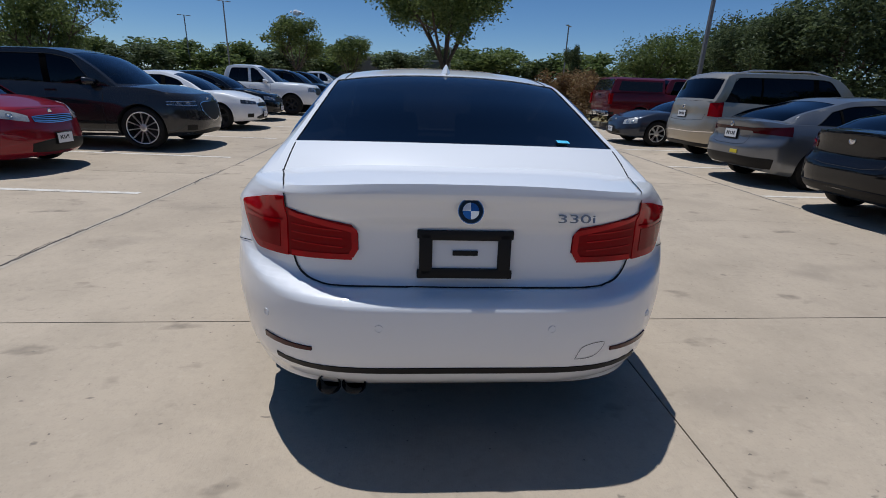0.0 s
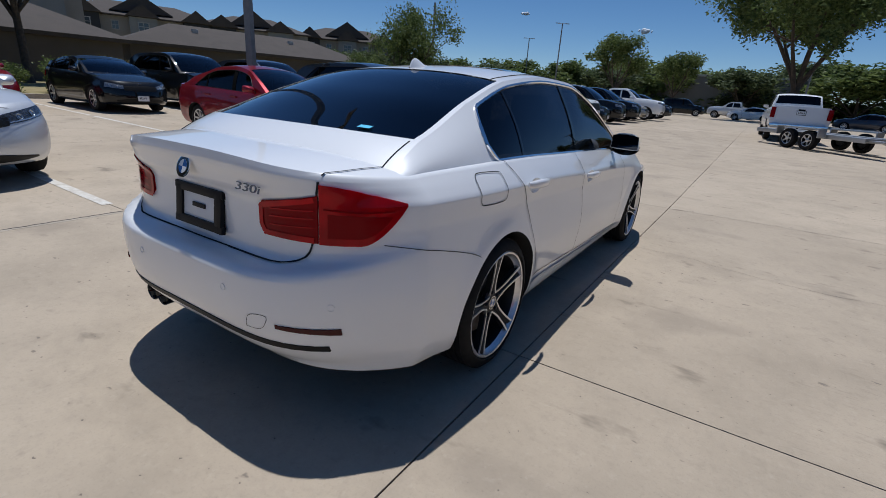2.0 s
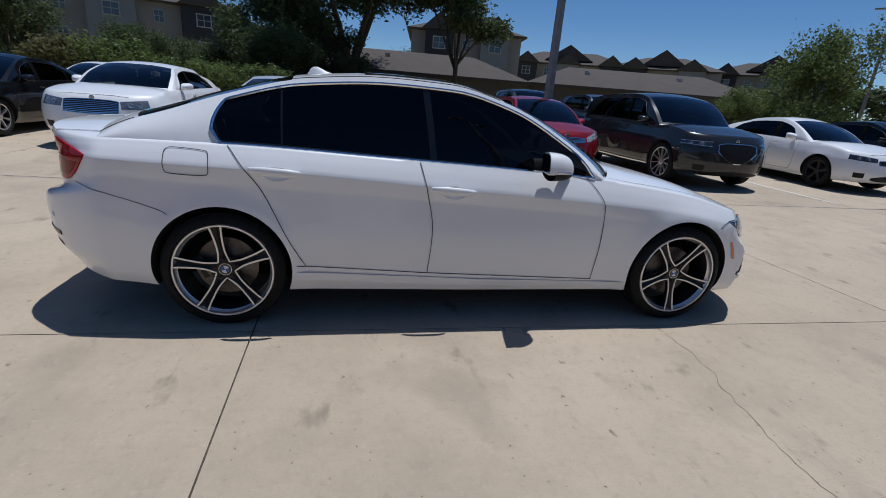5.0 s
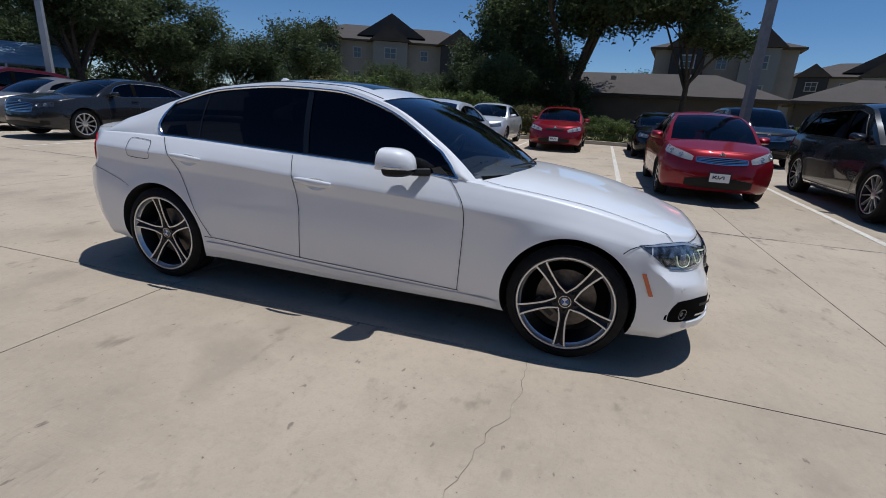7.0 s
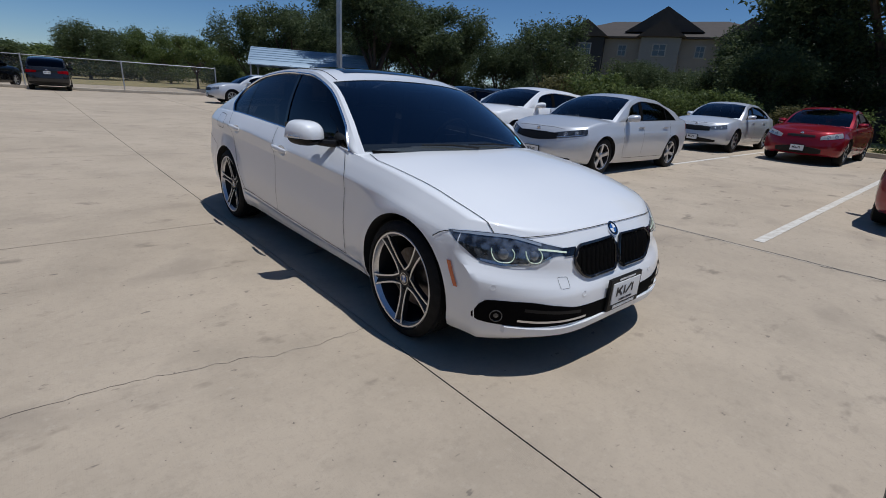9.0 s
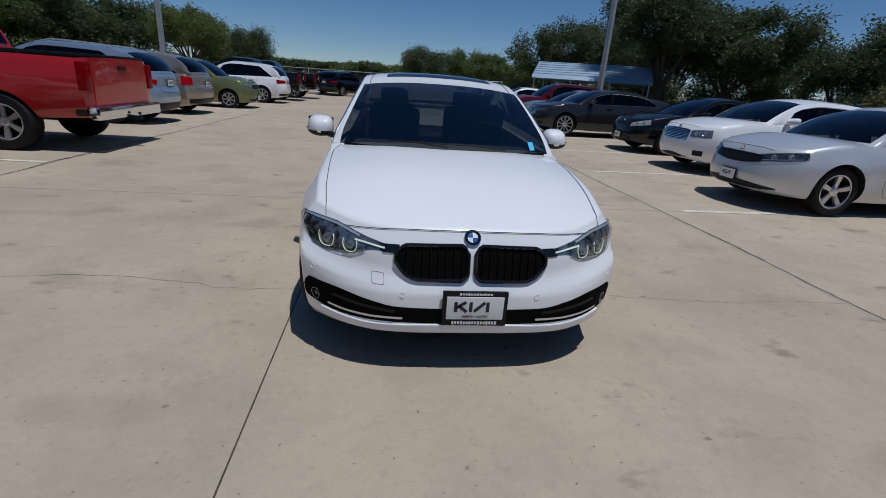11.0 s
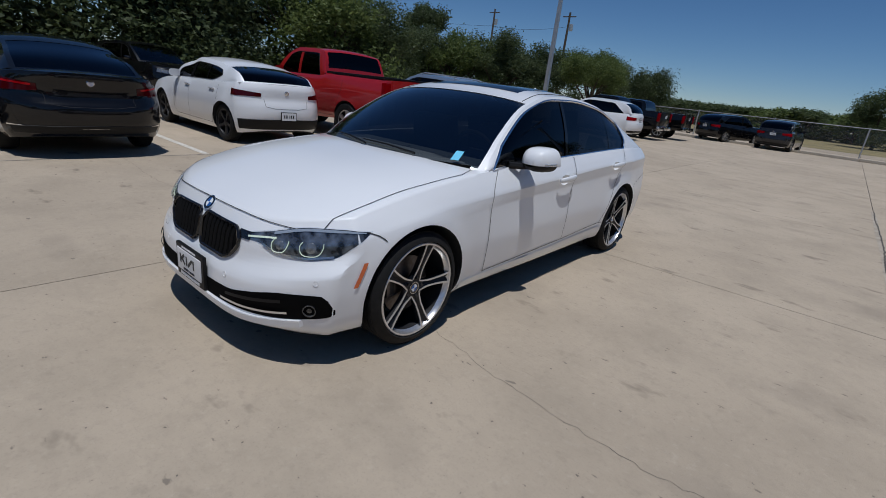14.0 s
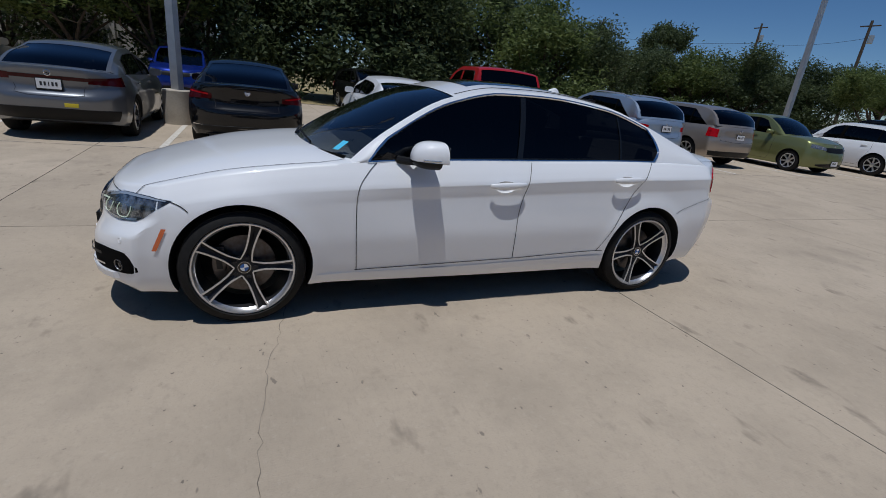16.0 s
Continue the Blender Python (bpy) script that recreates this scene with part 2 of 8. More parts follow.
def concrete_material():
    m = bpy.data.materials.new("concrete")
    m.use_nodes = True
    nt = m.node_tree
    L = nt.links.new
    b = nt.nodes["Principled BSDF"]
    geo = nt.nodes.new("ShaderNodeNewGeometry")

    def noise_(scale, detail=5, rough=0.55, stretch=None):
        n = nt.nodes.new("ShaderNodeTexNoise")
        n.inputs["Scale"].default_value, n.inputs["Detail"].default_value, n.inputs["Roughness"].default_value = scale, detail, rough
        src = geo.outputs["Position"]
        if stretch:
            mp = nt.nodes.new("ShaderNodeMapping")
            mp.inputs["Scale"].default_value = stretch
            L(src, mp.inputs["Vector"])
            src = mp.outputs[0]
        L(src, n.inputs["Vector"])
        return n.outputs["Fac"]

    def ramp(v, a, b2, lo=0.0, hi=1.0):
        r = nt.nodes.new("ShaderNodeMapRange")
        r.inputs["From Min"].default_value, r.inputs["From Max"].default_value = a, b2
        r.inputs["To Min"].default_value, r.inputs["To Max"].default_value = lo, hi
        L(v, r.inputs["Value"])
        return r.outputs[0]

    def mix(f, a, c):
        x = nt.nodes.new("ShaderNodeMix")
        x.data_type = "RGBA"
        L(f, x.inputs["Factor"])
        if isinstance(a, tuple):
            x.inputs["A"].default_value = (*a, 1)
        else:
            L(a, x.inputs["A"])
        x.inputs["B"].default_value = (*c, 1)
        return x.outputs["Result"]

    def times(u, v):
        x = nt.nodes.new("ShaderNodeMath")
        x.operation = "MULTIPLY"
        L(u, x.inputs[0]), L(v, x.inputs[1])
        return x.outputs[0]

    # broad pale and tan areas, cloudy stains, dark drips, tyre scuffs in patches, pits and pale spots
    c = mix(ramp(noise_(0.35, 4), 0.35, 0.7), (0.490, 0.405, 0.305), (0.420, 0.345, 0.258))
    c = mix(ramp(noise_(1.3, 7, 0.66), 0.45, 0.72, 0, 0.75), c, (0.350, 0.290, 0.218))
    c = mix(ramp(noise_(2.2, 4, 0.55, (1.0, 1.9, 1.0)), 0.63, 0.72, 0, 0.75), c, (0.215, 0.178, 0.136))
    c = mix(ramp(noise_(5.5, 5, 0.7), 0.60, 0.78, 0, 0.55), c, (0.275, 0.230, 0.175))
    c = mix(ramp(noise_(0.9, 3, 0.5, (1.0, 1.4, 1.0)), 0.60, 0.70, 0, 0.40), c, (0.255, 0.212, 0.165))
    scuff = times(ramp(noise_(1.0, 5, 0.7, (9, 55, 1)), 0.56, 0.70), ramp(noise_(0.55, 3, 0.5), 0.54, 0.70, 0, 0.40))
    c = mix(scuff, c, (0.215, 0.180, 0.145))
    scuff2 = times(ramp(noise_(1.0, 4, 0.6, (75, 5, 1)), 0.58, 0.72), ramp(noise_(0.62, 2, 0.5, (1.0, 1.3, 5.0)), 0.58, 0.72, 0, 0.16))
    c = mix(scuff2, c, (0.235, 0.198, 0.155))
    c = mix(ramp(noise_(17, 5, 0.72), 0.50, 0.74, 0, 0.30), c, (0.275, 0.230, 0.178))
    c = mix(ramp(noise_(21, 4, 0.7), 0.56, 0.76, 0, 0.25), c, (0.58, 0.50, 0.40))
    c = mix(ramp(noise_(80, 3, 0.75), 0.54, 0.80, 0, 0.45), c, (0.265, 0.225, 0.178))
    c = mix(ramp(noise_(34, 2, 0.5), 0.72, 0.76, 0, 0.75), c, (0.12, 0.10, 0.085))
    c = mix(ramp(noise_(8.5, 3, 0.5, (1.0, 1.8, 1.0)), 0.70, 0.74, 0, 0.7), c, (0.16, 0.135, 0.11))
    c = mix(ramp(noise_(3.7, 6, 0.75), 0.64, 0.82, 0, 0.5), c, (0.56, 0.49, 0.40))
    info = nt.nodes.new("ShaderNodeObjectInfo")
    hs = nt.nodes.new("ShaderNodeHueSaturation")
    L(ramp(info.outputs["Random"], 0, 1, 0.95, 1.05), hs.inputs["Value"])
    L(c, hs.inputs["Color"])
    L(hs.outputs[0], b.inputs["Base Color"])
    b.inputs["Roughness"].default_value = 0.85
    b.inputs["Specular IOR Level"].default_value = 0.25
    broom = noise_(1.0, 3, 0.6, (170, 6, 1))
    grain = noise_(260, 4, 0.7)
    add = nt.nodes.new("ShaderNodeMath")
    add.operation = "ADD"
    L(broom, add.inputs[0]), L(grain, add.inputs[1])
    bp = nt.nodes.new("ShaderNodeBump")
    bp.inputs["Strength"].default_value, bp.inputs["Distance"].default_value = 0.35, 0.003
    L(add.outputs[0], bp.inputs["Height"])
    L(bp.outputs[0], b.inputs["Normal"])
    return m


CONCRETE = concrete_material()
KERB = mat("kerb_concrete", (0.50, 0.45, 0.37), 0.85, vary=[(3, 0.7, (0.36, 0.31, 0.25)), (40, 0.4, (0.3, 0.27, 0.22))], bump=(90, 0.4, 0.004))
JOINT = mat("joint_filler", (0.055, 0.048, 0.042), 0.9, vary=[(8, 0.8, (0.14, 0.12, 0.10))])
CRACK = mat("crack_shadow", (0.15, 0.125, 0.10), 0.95, vary=[(5, 1.0, (0.33, 0.28, 0.22))])
GRASS = mat("dry_grass", (0.30, 0.235, 0.11), 0.95, vary=[(0.25, 0.9, (0.16, 0.15, 0.06)), (3, 0.6, (0.37, 0.30, 0.16))], bump=(30, 0.6, 0.03))
LINE = mat("stall_paint", (0.72, 0.69, 0.62), 0.8, vary=[(14, 0.75, (0.47, 0.41, 0.33)), (90, 0.5, (0.5, 0.44, 0.36))])

bm = bmesh.new()
N = 41
xs = [float(v) for v in np.sign(np.linspace(-1, 1, N)) * np.abs(np.linspace(-1, 1, N)) ** 3 * 900]
grid(bm, [[(x, y, zg(x, y) - 0.045) for y in xs] for x in xs], 0, True)
ground = tagged(new("ground", mesh_of("ground", bm, GRASS)), "dry grass and bare soil beyond the car park", "ground", kind="structure")

XS = [-36.0, -31.0, -26.0, -21.5, -17.0, -12.4, -7.8, -3.12, 0.97, 4.93, 9.6, 14.2, 18.0]
YS = [-44.0, -39.0, -34.0, -29.0, -24.0, -19.2, -14.6, -10.2, -5.8, -1.27, 3.4, 8.1, 12.7, 17.3, 22.0, 27.0, 32.0, 38.0, 44.0, 52.0, 62.0, 74.0, 90.0]
bm = bmesh.new()
gx = [-36.5] + [float(v) for v in np.linspace(-36, 18, 25)] + [18.5]
grid(bm, [[(x, y, zg(x, y) - 0.012) for y in np.linspace(-44.4, 90.4, 60)] for x in gx], 0, True)
pavement = tagged(new("pavement", mesh_of("pavement", bm, JOINT)), "sunlit tan concrete car park slabs with dark joints", "pavement", kind="structure")


def build_slabs():
    rng = random.Random(4)
    for i in range(len(XS) - 1):
        for j in range(len(YS) - 1):
            if XS[i] < -12 and YS[j] < -22:
                continue
            g = 0.004
            gl = 0.006 if abs(XS[i] + 3.12) < 0.01 or abs(XS[i] - 4.93) < 0.01 else g
            gr = 0.006 if abs(XS[i + 1] + 3.12) < 0.01 or abs(XS[i + 1] - 4.93) < 0.01 else g
            x0, x1, y0, y1 = XS[i] + gl, XS[i + 1] - gr, YS[j] + g, YS[j + 1] - g
            bm = bmesh.new()
            nx = 5
            top = [[(x, y + 0.0187 * x, zg(x, y)) for y in np.linspace(y0, y1, nx)] for x in np.linspace(x0, x1, nx)]
            vs = grid(bm, top, 0, True)
            rim = [vs[k][0] for k in range(nx)] + [vs[-1][k] for k in range(1, nx)] + [vs[k][-1] for k in range(nx - 2, -1, -1)] + [vs[0][k] for k in range(nx - 2, 0, -1)]
            low = [bm.verts.new(v.co - Vector((0, 0, 0.012))) for v in rim]
            for k in range(len(rim)):
                q = (k + 1) % len(rim)
                bm.faces.new([rim[k], low[k], low[q], rim[q]])
            bmesh.ops.recalc_face_normals(bm, faces=bm.faces)
            part("slab", bm, CONCRETE, pavement)


def stripe(x0, y0, x1, y1, w=0.10, name="stall_line", material=None):
    d = Vector((x1 - x0, y1 - y0, 0))
    n = Vector((-d.y, d.x, 0)).normalized() * w / 2
    k = max(2, int(d.length / 1.2))
    bm = bmesh.new()
    rows = []
    for i in range(k + 1):
        p = Vector((x0, y0, 0)) + d * i / k
        rows.append([(p.x + n.x, p.y + n.y, zg(p.x, p.y) + 0.004), (p.x - n.x, p.y - n.y, zg(p.x, p.y) + 0.004)])
    grid(bm, rows, 0)
    bmesh.ops.recalc_face_normals(bm, faces=bm.faces)
    part(name, bm, material or LINE, pavement)


def crack(pts, w=0.007, seed=1, material=None, stray=0.012, lift=0.0015, thin=0.35):
    rng = random.Random(seed)
    fine = []
    for (xa, ya), (xb, yb) in zip(pts[:-1], pts[1:]):
        k = max(3, int(math.hypot(xb - xa, yb - ya) / 0.045))
        fine += [(xa + (xb - xa) * i / k + rng.uniform(-stray, stray), ya + (yb - ya) * i / k + rng.uniform(-stray, stray)) for i in range(k)]
    fine.append(pts[-1])
    bm = bmesh.new()
    rows = []
    for i, (x, y) in enumerate(fine):
        a, b = fine[max(i - 1, 0)], fine[min(i + 1, len(fine) - 1)]
        d = Vector((b[0] - a[0], b[1] - a[1], 0)).normalized()
        ww = w * rng.uniform(thin, 1.0)
        rows.append([(x - d.y * ww / 2, y + d.x * ww / 2, zg(x, y) + lift), (x + d.y * ww / 2, y - d.x * ww / 2, zg(x, y) + lift)])
    grid(bm, rows, 0, True)
    part("crack", bm, material or CRACK, pavement)

# ---- cars ----
from mathutils.bvhtree import BVHTree


class Shell:
    """The lower body of a car as a warped box, in metres; x across, y ahead, z up; origin on the ground midway between the axles."""

    def __init__(self, s):
        self.s = s

    def zt(self, y):
        return interp(self.s["edge"], y)

    def zb(self, y):
        return interp(self.s["sill"], y)

    def hw(self, y, w):
        slim = 1 - self.s.get("tail_in", 0.0) * np.clip((-1.55 - y) / 0.6, 0, 1) * np.clip((w - 0.48) / 0.25, 0, 1)
        return self.s["w"] * interp(self.s["plan"], y) * interp(self.s["sect"], w) * slim

    def flare(self, y, z):
        """Wheel arches stand slightly proud of the side."""
        out = 0
        for a in self.s["axles"]:
            d = np.hypot(y - a, z - self.s["tyre"])
            out = out + self.s.get("flare", 0.012) * np.exp(-((d - self.s["arch"]) / 0.07) ** 2)
        return out

    def place(self, u, v, w):
        s = self.s
        au = np.abs(u)
        soft = 1 - s.get("soft", 0.6) * au ** 4
        yf = s["front"] - interp(s["nose"], w) * soft - s["nose_c"][0] * au ** s["nose_c"][1] * (interp(s["nose_cw"], w) if "nose_cw" in s else 1.0)
        wt = np.clip(w - s.get("tail_lift", 0.0) * au ** 4 * np.clip((1 - w) / 0.15, 0, 1), 0, 1)
        yr = s["rear"] + interp(s["tail"], wt) * soft + s["tail_c"][0] * au ** s["tail_c"][1]
        y = yr + (yf - yr) * v
        zt0, zb = self.zt(y), self.zb(y)
        crown = interp(s["crown"], y) * (1 - au ** 3.2)
        z = zb + (zt0 + crown * w ** 3 - zb) * w
        cut = 0.0
        if "crease" in s:
            wc = s["crease_w"]
            rest = zb + (zt0 - zb) * wc
            hat = np.where(w < wc, np.clip((w - 0.45) / (wc - 0.45), 0, 1), (1 - w) / (1 - wc))
            z = z + (interp(s["crease"], y) - rest) * hat * au ** 4
            d = wc - w
            cut = interp(s["crease_amp"], y) * np.where(d > 0, np.clip(d / 0.10, 0, 1) ** 0.85 * (0.5 + 0.5 * np.cos(np.pi * np.clip((d - 0.10) / 0.36, 0, 1))), 0.0)
        x = u * (self.hw(y, w) - cut + self.flare(y, z) * au ** 8)
        for y0, y1, depth, uw in s.get("tubs", ()):
            inside = (w > 0.999) * np.clip((y - y0) / 0.03, 0, 1) * np.clip((y1 - y) / 0.03, 0, 1) * np.clip((uw - au) / 0.03, 0, 1)
            z = z - depth * inside
        return np.stack([x, y, z], -1)

    def bmesh(self, nu=24, nv=90, nw=22):
        bm = bmesh.new()
        tubs = self.s.get("tubs", ())
        us = np.linspace(-1, 1, nu + 1)
        us = np.sign(us) * (1 - (1 - np.abs(us)) ** 1.35)
        vs, ws = np.linspace(0, 1, nv + 1), np.array(sorted(set(np.linspace(0, 1, nw + 1).round(4).tolist()) | set(self.s.get("rows", ()))))

        def face(a, b, f, flip):
            A, B = np.meshgrid(a, b, indexing="ij")
            grid(bm, f(A, B).tolist(), 0, flip)

        face(vs, ws, lambda a, b: self.place(np.ones_like(a), a, b), False)
        face(vs, ws, lambda a, b: self.place(-np.ones_like(a), a, b), True)
        face(us, ws, lambda a, b: self.place(a, np.ones_like(a), b), True)
        face(us, ws, lambda a, b: self.place(a, np.zeros_like(a), b), False)
        face(us, vs, lambda a, b: self.place(a, b, np.ones_like(a)), False)
        face(us, vs, lambda a, b: self.place(a, b, np.zeros_like(a)), True)
        bmesh.ops.remove_doubles(bm, verts=bm.verts, dist=2e-4)
        bmesh.ops.recalc_face_normals(bm, faces=bm.faces)
        for f in bm.faces:
            if f.normal.z < -0.8:
                f.material_index = 1
                continue
            c = f.calc_center_median()
            for y0, y1, depth, uw in tubs:
                if y0 <= c.y <= y1 and abs(c.x) < uw * float(self.hw(c.y, 1)) + 0.005 and float(self.zb(c.y)) + 0.05 < c.z < float(self.zt(c.y)) - 0.04:
                    f.material_index = 2
        self.tree = BVHTree.FromBMesh(bm)
        return bm

    def ray(self, o, d):
        hit, nrm, _, _ = self.tree.ray_cast(Vector(o) + 4 * Vector(d), -Vector(d), 8)
        return (hit, nrm) if hit else (Vector(o), Vector(d))

    def side(self, y, z, sx=1):
        return self.ray((0, y, z), (sx, 0, 0))

    def front(self, x, z):
        return self.ray((x, 0, z), (0, 1, 0))

    def back(self, x, z):
        return self.ray((x, 0, z), (0, -1, 0))

    def wrap(self, a, z, yc):
        """Out from the middle axis at yc, at a degrees from straight ahead towards +x."""
        return self.ray((0, yc, z), (math.sin(radians(a)), math.cos(radians(a)), 0))


def panel(probe, cols, lo, hi, rows=5, off=0.004, thick=0.012, mi=0, bm=None):
    """A plate that lies on the shell: probe(a, z) for each column a, from lo(a) to hi(a)."""
    bm = bm or bmesh.new()
    pts = []
    for a in cols:
        l, h = lo(a), hi(a)
        line = []
        for i in range(rows + 1):
            p, n = probe(a, l + (h - l) * i / rows)
            line.append(p + n * off)
        pts.append(line)
    pts = np.array([[list(p) for p in line] for line in pts])
    base = pts.copy()
    mid = base.reshape(-1, 3).mean(0)
    nrm = np.cross(base[-1, 0] - base[0, 0], base[0, -1] - base[0, 0])
    k = len(cols) // 2
    _, n0 = probe(cols[k], (lo(cols[k]) + hi(cols[k])) / 2)
    flip = float(np.dot(nrm, np.array(n0))) < 0
    vs = grid(bm, pts.tolist(), mi, flip)
    rim = [vs[i][0] for i in range(len(vs))] + [vs[-1][j] for j in range(1, len(vs[0]))] + [vs[i][-1] for i in range(len(vs) - 2, -1, -1)] + [vs[0][j] for j in range(len(vs[0]) - 2, 0, -1)]
    inner = [bm.verts.new(v.co - Vector(n0) * (thick + off)) for v in rim]
    for i in range(len(rim)):
        j = (i + 1) % len(rim)
        q = [rim[i], inner[i], inner[j], rim[j]]
        if flip:
            q.reverse()
        try:
            f = bm.faces.new(q)
            f.material_index = mi
        except ValueError:
            pass
    bmesh.ops.recalc_face_normals(bm, faces=bm.faces)
    return bm


def ribbon(probe, pts, width=0.006, off=0.0025, bm=None, mi=0, steps=6):
    """A narrow strip along a line of (a, z) on the shell."""
    bm = bm or bmesh.new()
    fine = []
    for (a0, z0), (a1, z1) in zip(pts[:-1], pts[1:]):
        fine += [(a0 + (a1 - a0) * i / steps, z0 + (z1 - z0) * i / steps) for i in range(steps)]
    fine.append(pts[-1])
    ps = [probe(*q) for q in fine]
    L, R = [], []
    for i, (p, n) in enumerate(ps):
        d = (ps[min(i + 1, len(ps) - 1)][0] - ps[max(i - 1, 0)][0])
        d = d.normalized() if d.length > 1e-6 else Vector((0, 1, 0))
        s = n.cross(d).normalized() * width / 2
        L.append(p + n * off + s), R.append(p + n * off - s)
    grid(bm, [L, R], mi)
    return bm


def curve_pts(pts, n=10):
    """Points (a, z) of a rounded line through the given ones."""
    ts = [0]
    for p, q in zip(pts[:-1], pts[1:]):
        ts.append(ts[-1] + math.hypot(q[0] - p[0], q[1] - p[1]))
    out = []
    for i in range(len(pts) - 1):
        p0, p1, p2, p3 = pts[max(i - 1, 0)], pts[i], pts[i + 1], pts[min(i + 2, len(pts) - 1)]
        for k in range(n):
            t = k / n
            out.append(tuple(0.5 * (2 * p1[c] + (p2[c] - p0[c]) * t + (2 * p0[c] - 5 * p1[c] + 4 * p2[c] - p3[c]) * t * t + (3 * p1[c] - p0[c] - 3 * p2[c] + p3[c]) * t ** 3) for c in range(len(p1))))
    return out + [tuple(pts[-1])]


def wheel_cut(body, axles, tyre, arch, half, scoops=()):
    """Round wheel housings, and hollows behind the door handles, cut into the body."""
    bm = bmesh.new()
    for y in axles:
        for sx in (-1, 1):
            m = Matrix.Translation((sx * (half - 0.03), y, tyre + 0.005)) @ Euler((0, radians(90), 0)).to_matrix().to_4x4()
            bmesh.ops.create_cone(bm, cap_ends=True, segments=56, radius1=arch, radius2=arch, depth=0.5, matrix=m)
    for f in bm.faces:
        f.material_index = 1
    for c, r in scoops:
        bmesh.ops.create_uvsphere(bm, u_segments=24, v_segments=14, radius=1, matrix=Matrix.Translation(c) @ Matrix.Diagonal((*r, 1)))
    cut = new("cutter", mesh_of("cutter", bm, [body.data.materials[0], UNDER]))
    cut.parent = body.parent
    mod = body.modifiers.new("arches", "BOOLEAN")
    mod.operation, mod.object, mod.solver = "DIFFERENCE", cut, "MANIFOLD"
    dg = bpy.context.evaluated_depsgraph_get()
    me = bpy.data.meshes.new_from_object(body.evaluated_get(dg))
    body.modifiers.remove(mod)
    old = body.data
    body.data = me
    bpy.data.meshes.remove(old)
    cm = cut.data
    bpy.data.objects.remove(cut)
    bpy.data.meshes.remove(cm)
    smooth(me, 48)


WHEELS = {}


def plain_wheel(r, rim_r, width, spokes, face, seed=0, blade=0.05):
    """Meshes of a road wheel, axle along x, face towards +x: tyre, rim."""
    key = (r, rim_r, width, spokes, face.name, blade)
    if key in WHEELS:
        return WHEELS[key]
    h = width / 2
    bm = bmesh.new()
    lathe(bm, [(-h * 0.8, rim_r), (-h, rim_r + 0.02), (-h, r - 0.035), (-h * 0.8, r - 0.008), (-h * 0.35, r), (0, r), (h * 0.35, r), (h * 0.8, r - 0.008), (h, r - 0.035), (h, rim_r + 0.02), (h * 0.8, rim_r)], 40)
    tyre = mesh_of("tyre", bm, RUBBER)
    bm = bmesh.new()
    lathe(bm, [(h * 0.82, rim_r + 0.004), (h * 0.86, rim_r - 0.004), (h * 0.80, rim_r - 0.016), (h * 0.3, rim_r - 0.03), (-h * 0.6, rim_r - 0.035), (-h * 0.62, 0.0)], 40, mi=1)
    lathe(bm, [(h * 0.85, rim_r + 0.005), (h * 0.87, rim_r - 0.002), (h * 0.82, rim_r - 0.014)], 40, mi=0)
    for k in range(spokes):
        q = 2 * math.pi * k / spokes
        rows = []
        for t in (0, 0.5, 1):
            rad = 0.04 + t * (rim_r - 0.05)
            wd = blade * (0.75 + 0.35 * t)
            xx = h * (0.62 + 0.16 * t)
            rows.append([(xx - 0.03, rad, -wd / 2), (xx, rad, -wd * 0.4), (xx, rad, wd * 0.4), (xx - 0.03, rad, wd / 2)])
        rot = Euler((q, 0, 0)).to_matrix()
        grid(bm, [[rot @ Vector(p) for p in row] for row in rows], 0)
    lathe(bm, [(h * 0.45, 0.07), (h * 0.62, 0.066), (h * 0.68, 0.05), (h * 0.70, 0.03), (h * 0.70, 0.0)], 20)
    rim = mesh_of("rim", bm, [face, DARK_ALLOY])
    WHEELS[key] = (tyre, rim)
    return WHEELS[key]


def add_wheels(car, axles, half, meshes, tyre_r, width, steer=0.0, spin=None):
    for y in axles:
        for sx in (1, -1):
            w = new("wheel")
            w.parent = car
            w.matrix_basis = Matrix.Translation((sx * (half - width / 2), y, tyre_r)) @ pose(0, 0, 0, spin[(y > 0, sx)] if spin else 37 * (1 + y), 0, (0 if sx > 0 else 180) + (steer if y > 0 else 0))
            for name, me in zip(("tyre", "rim", "brake_disc", "hub_cap"), meshes):
                o = new(name, me)
                o.parent = w


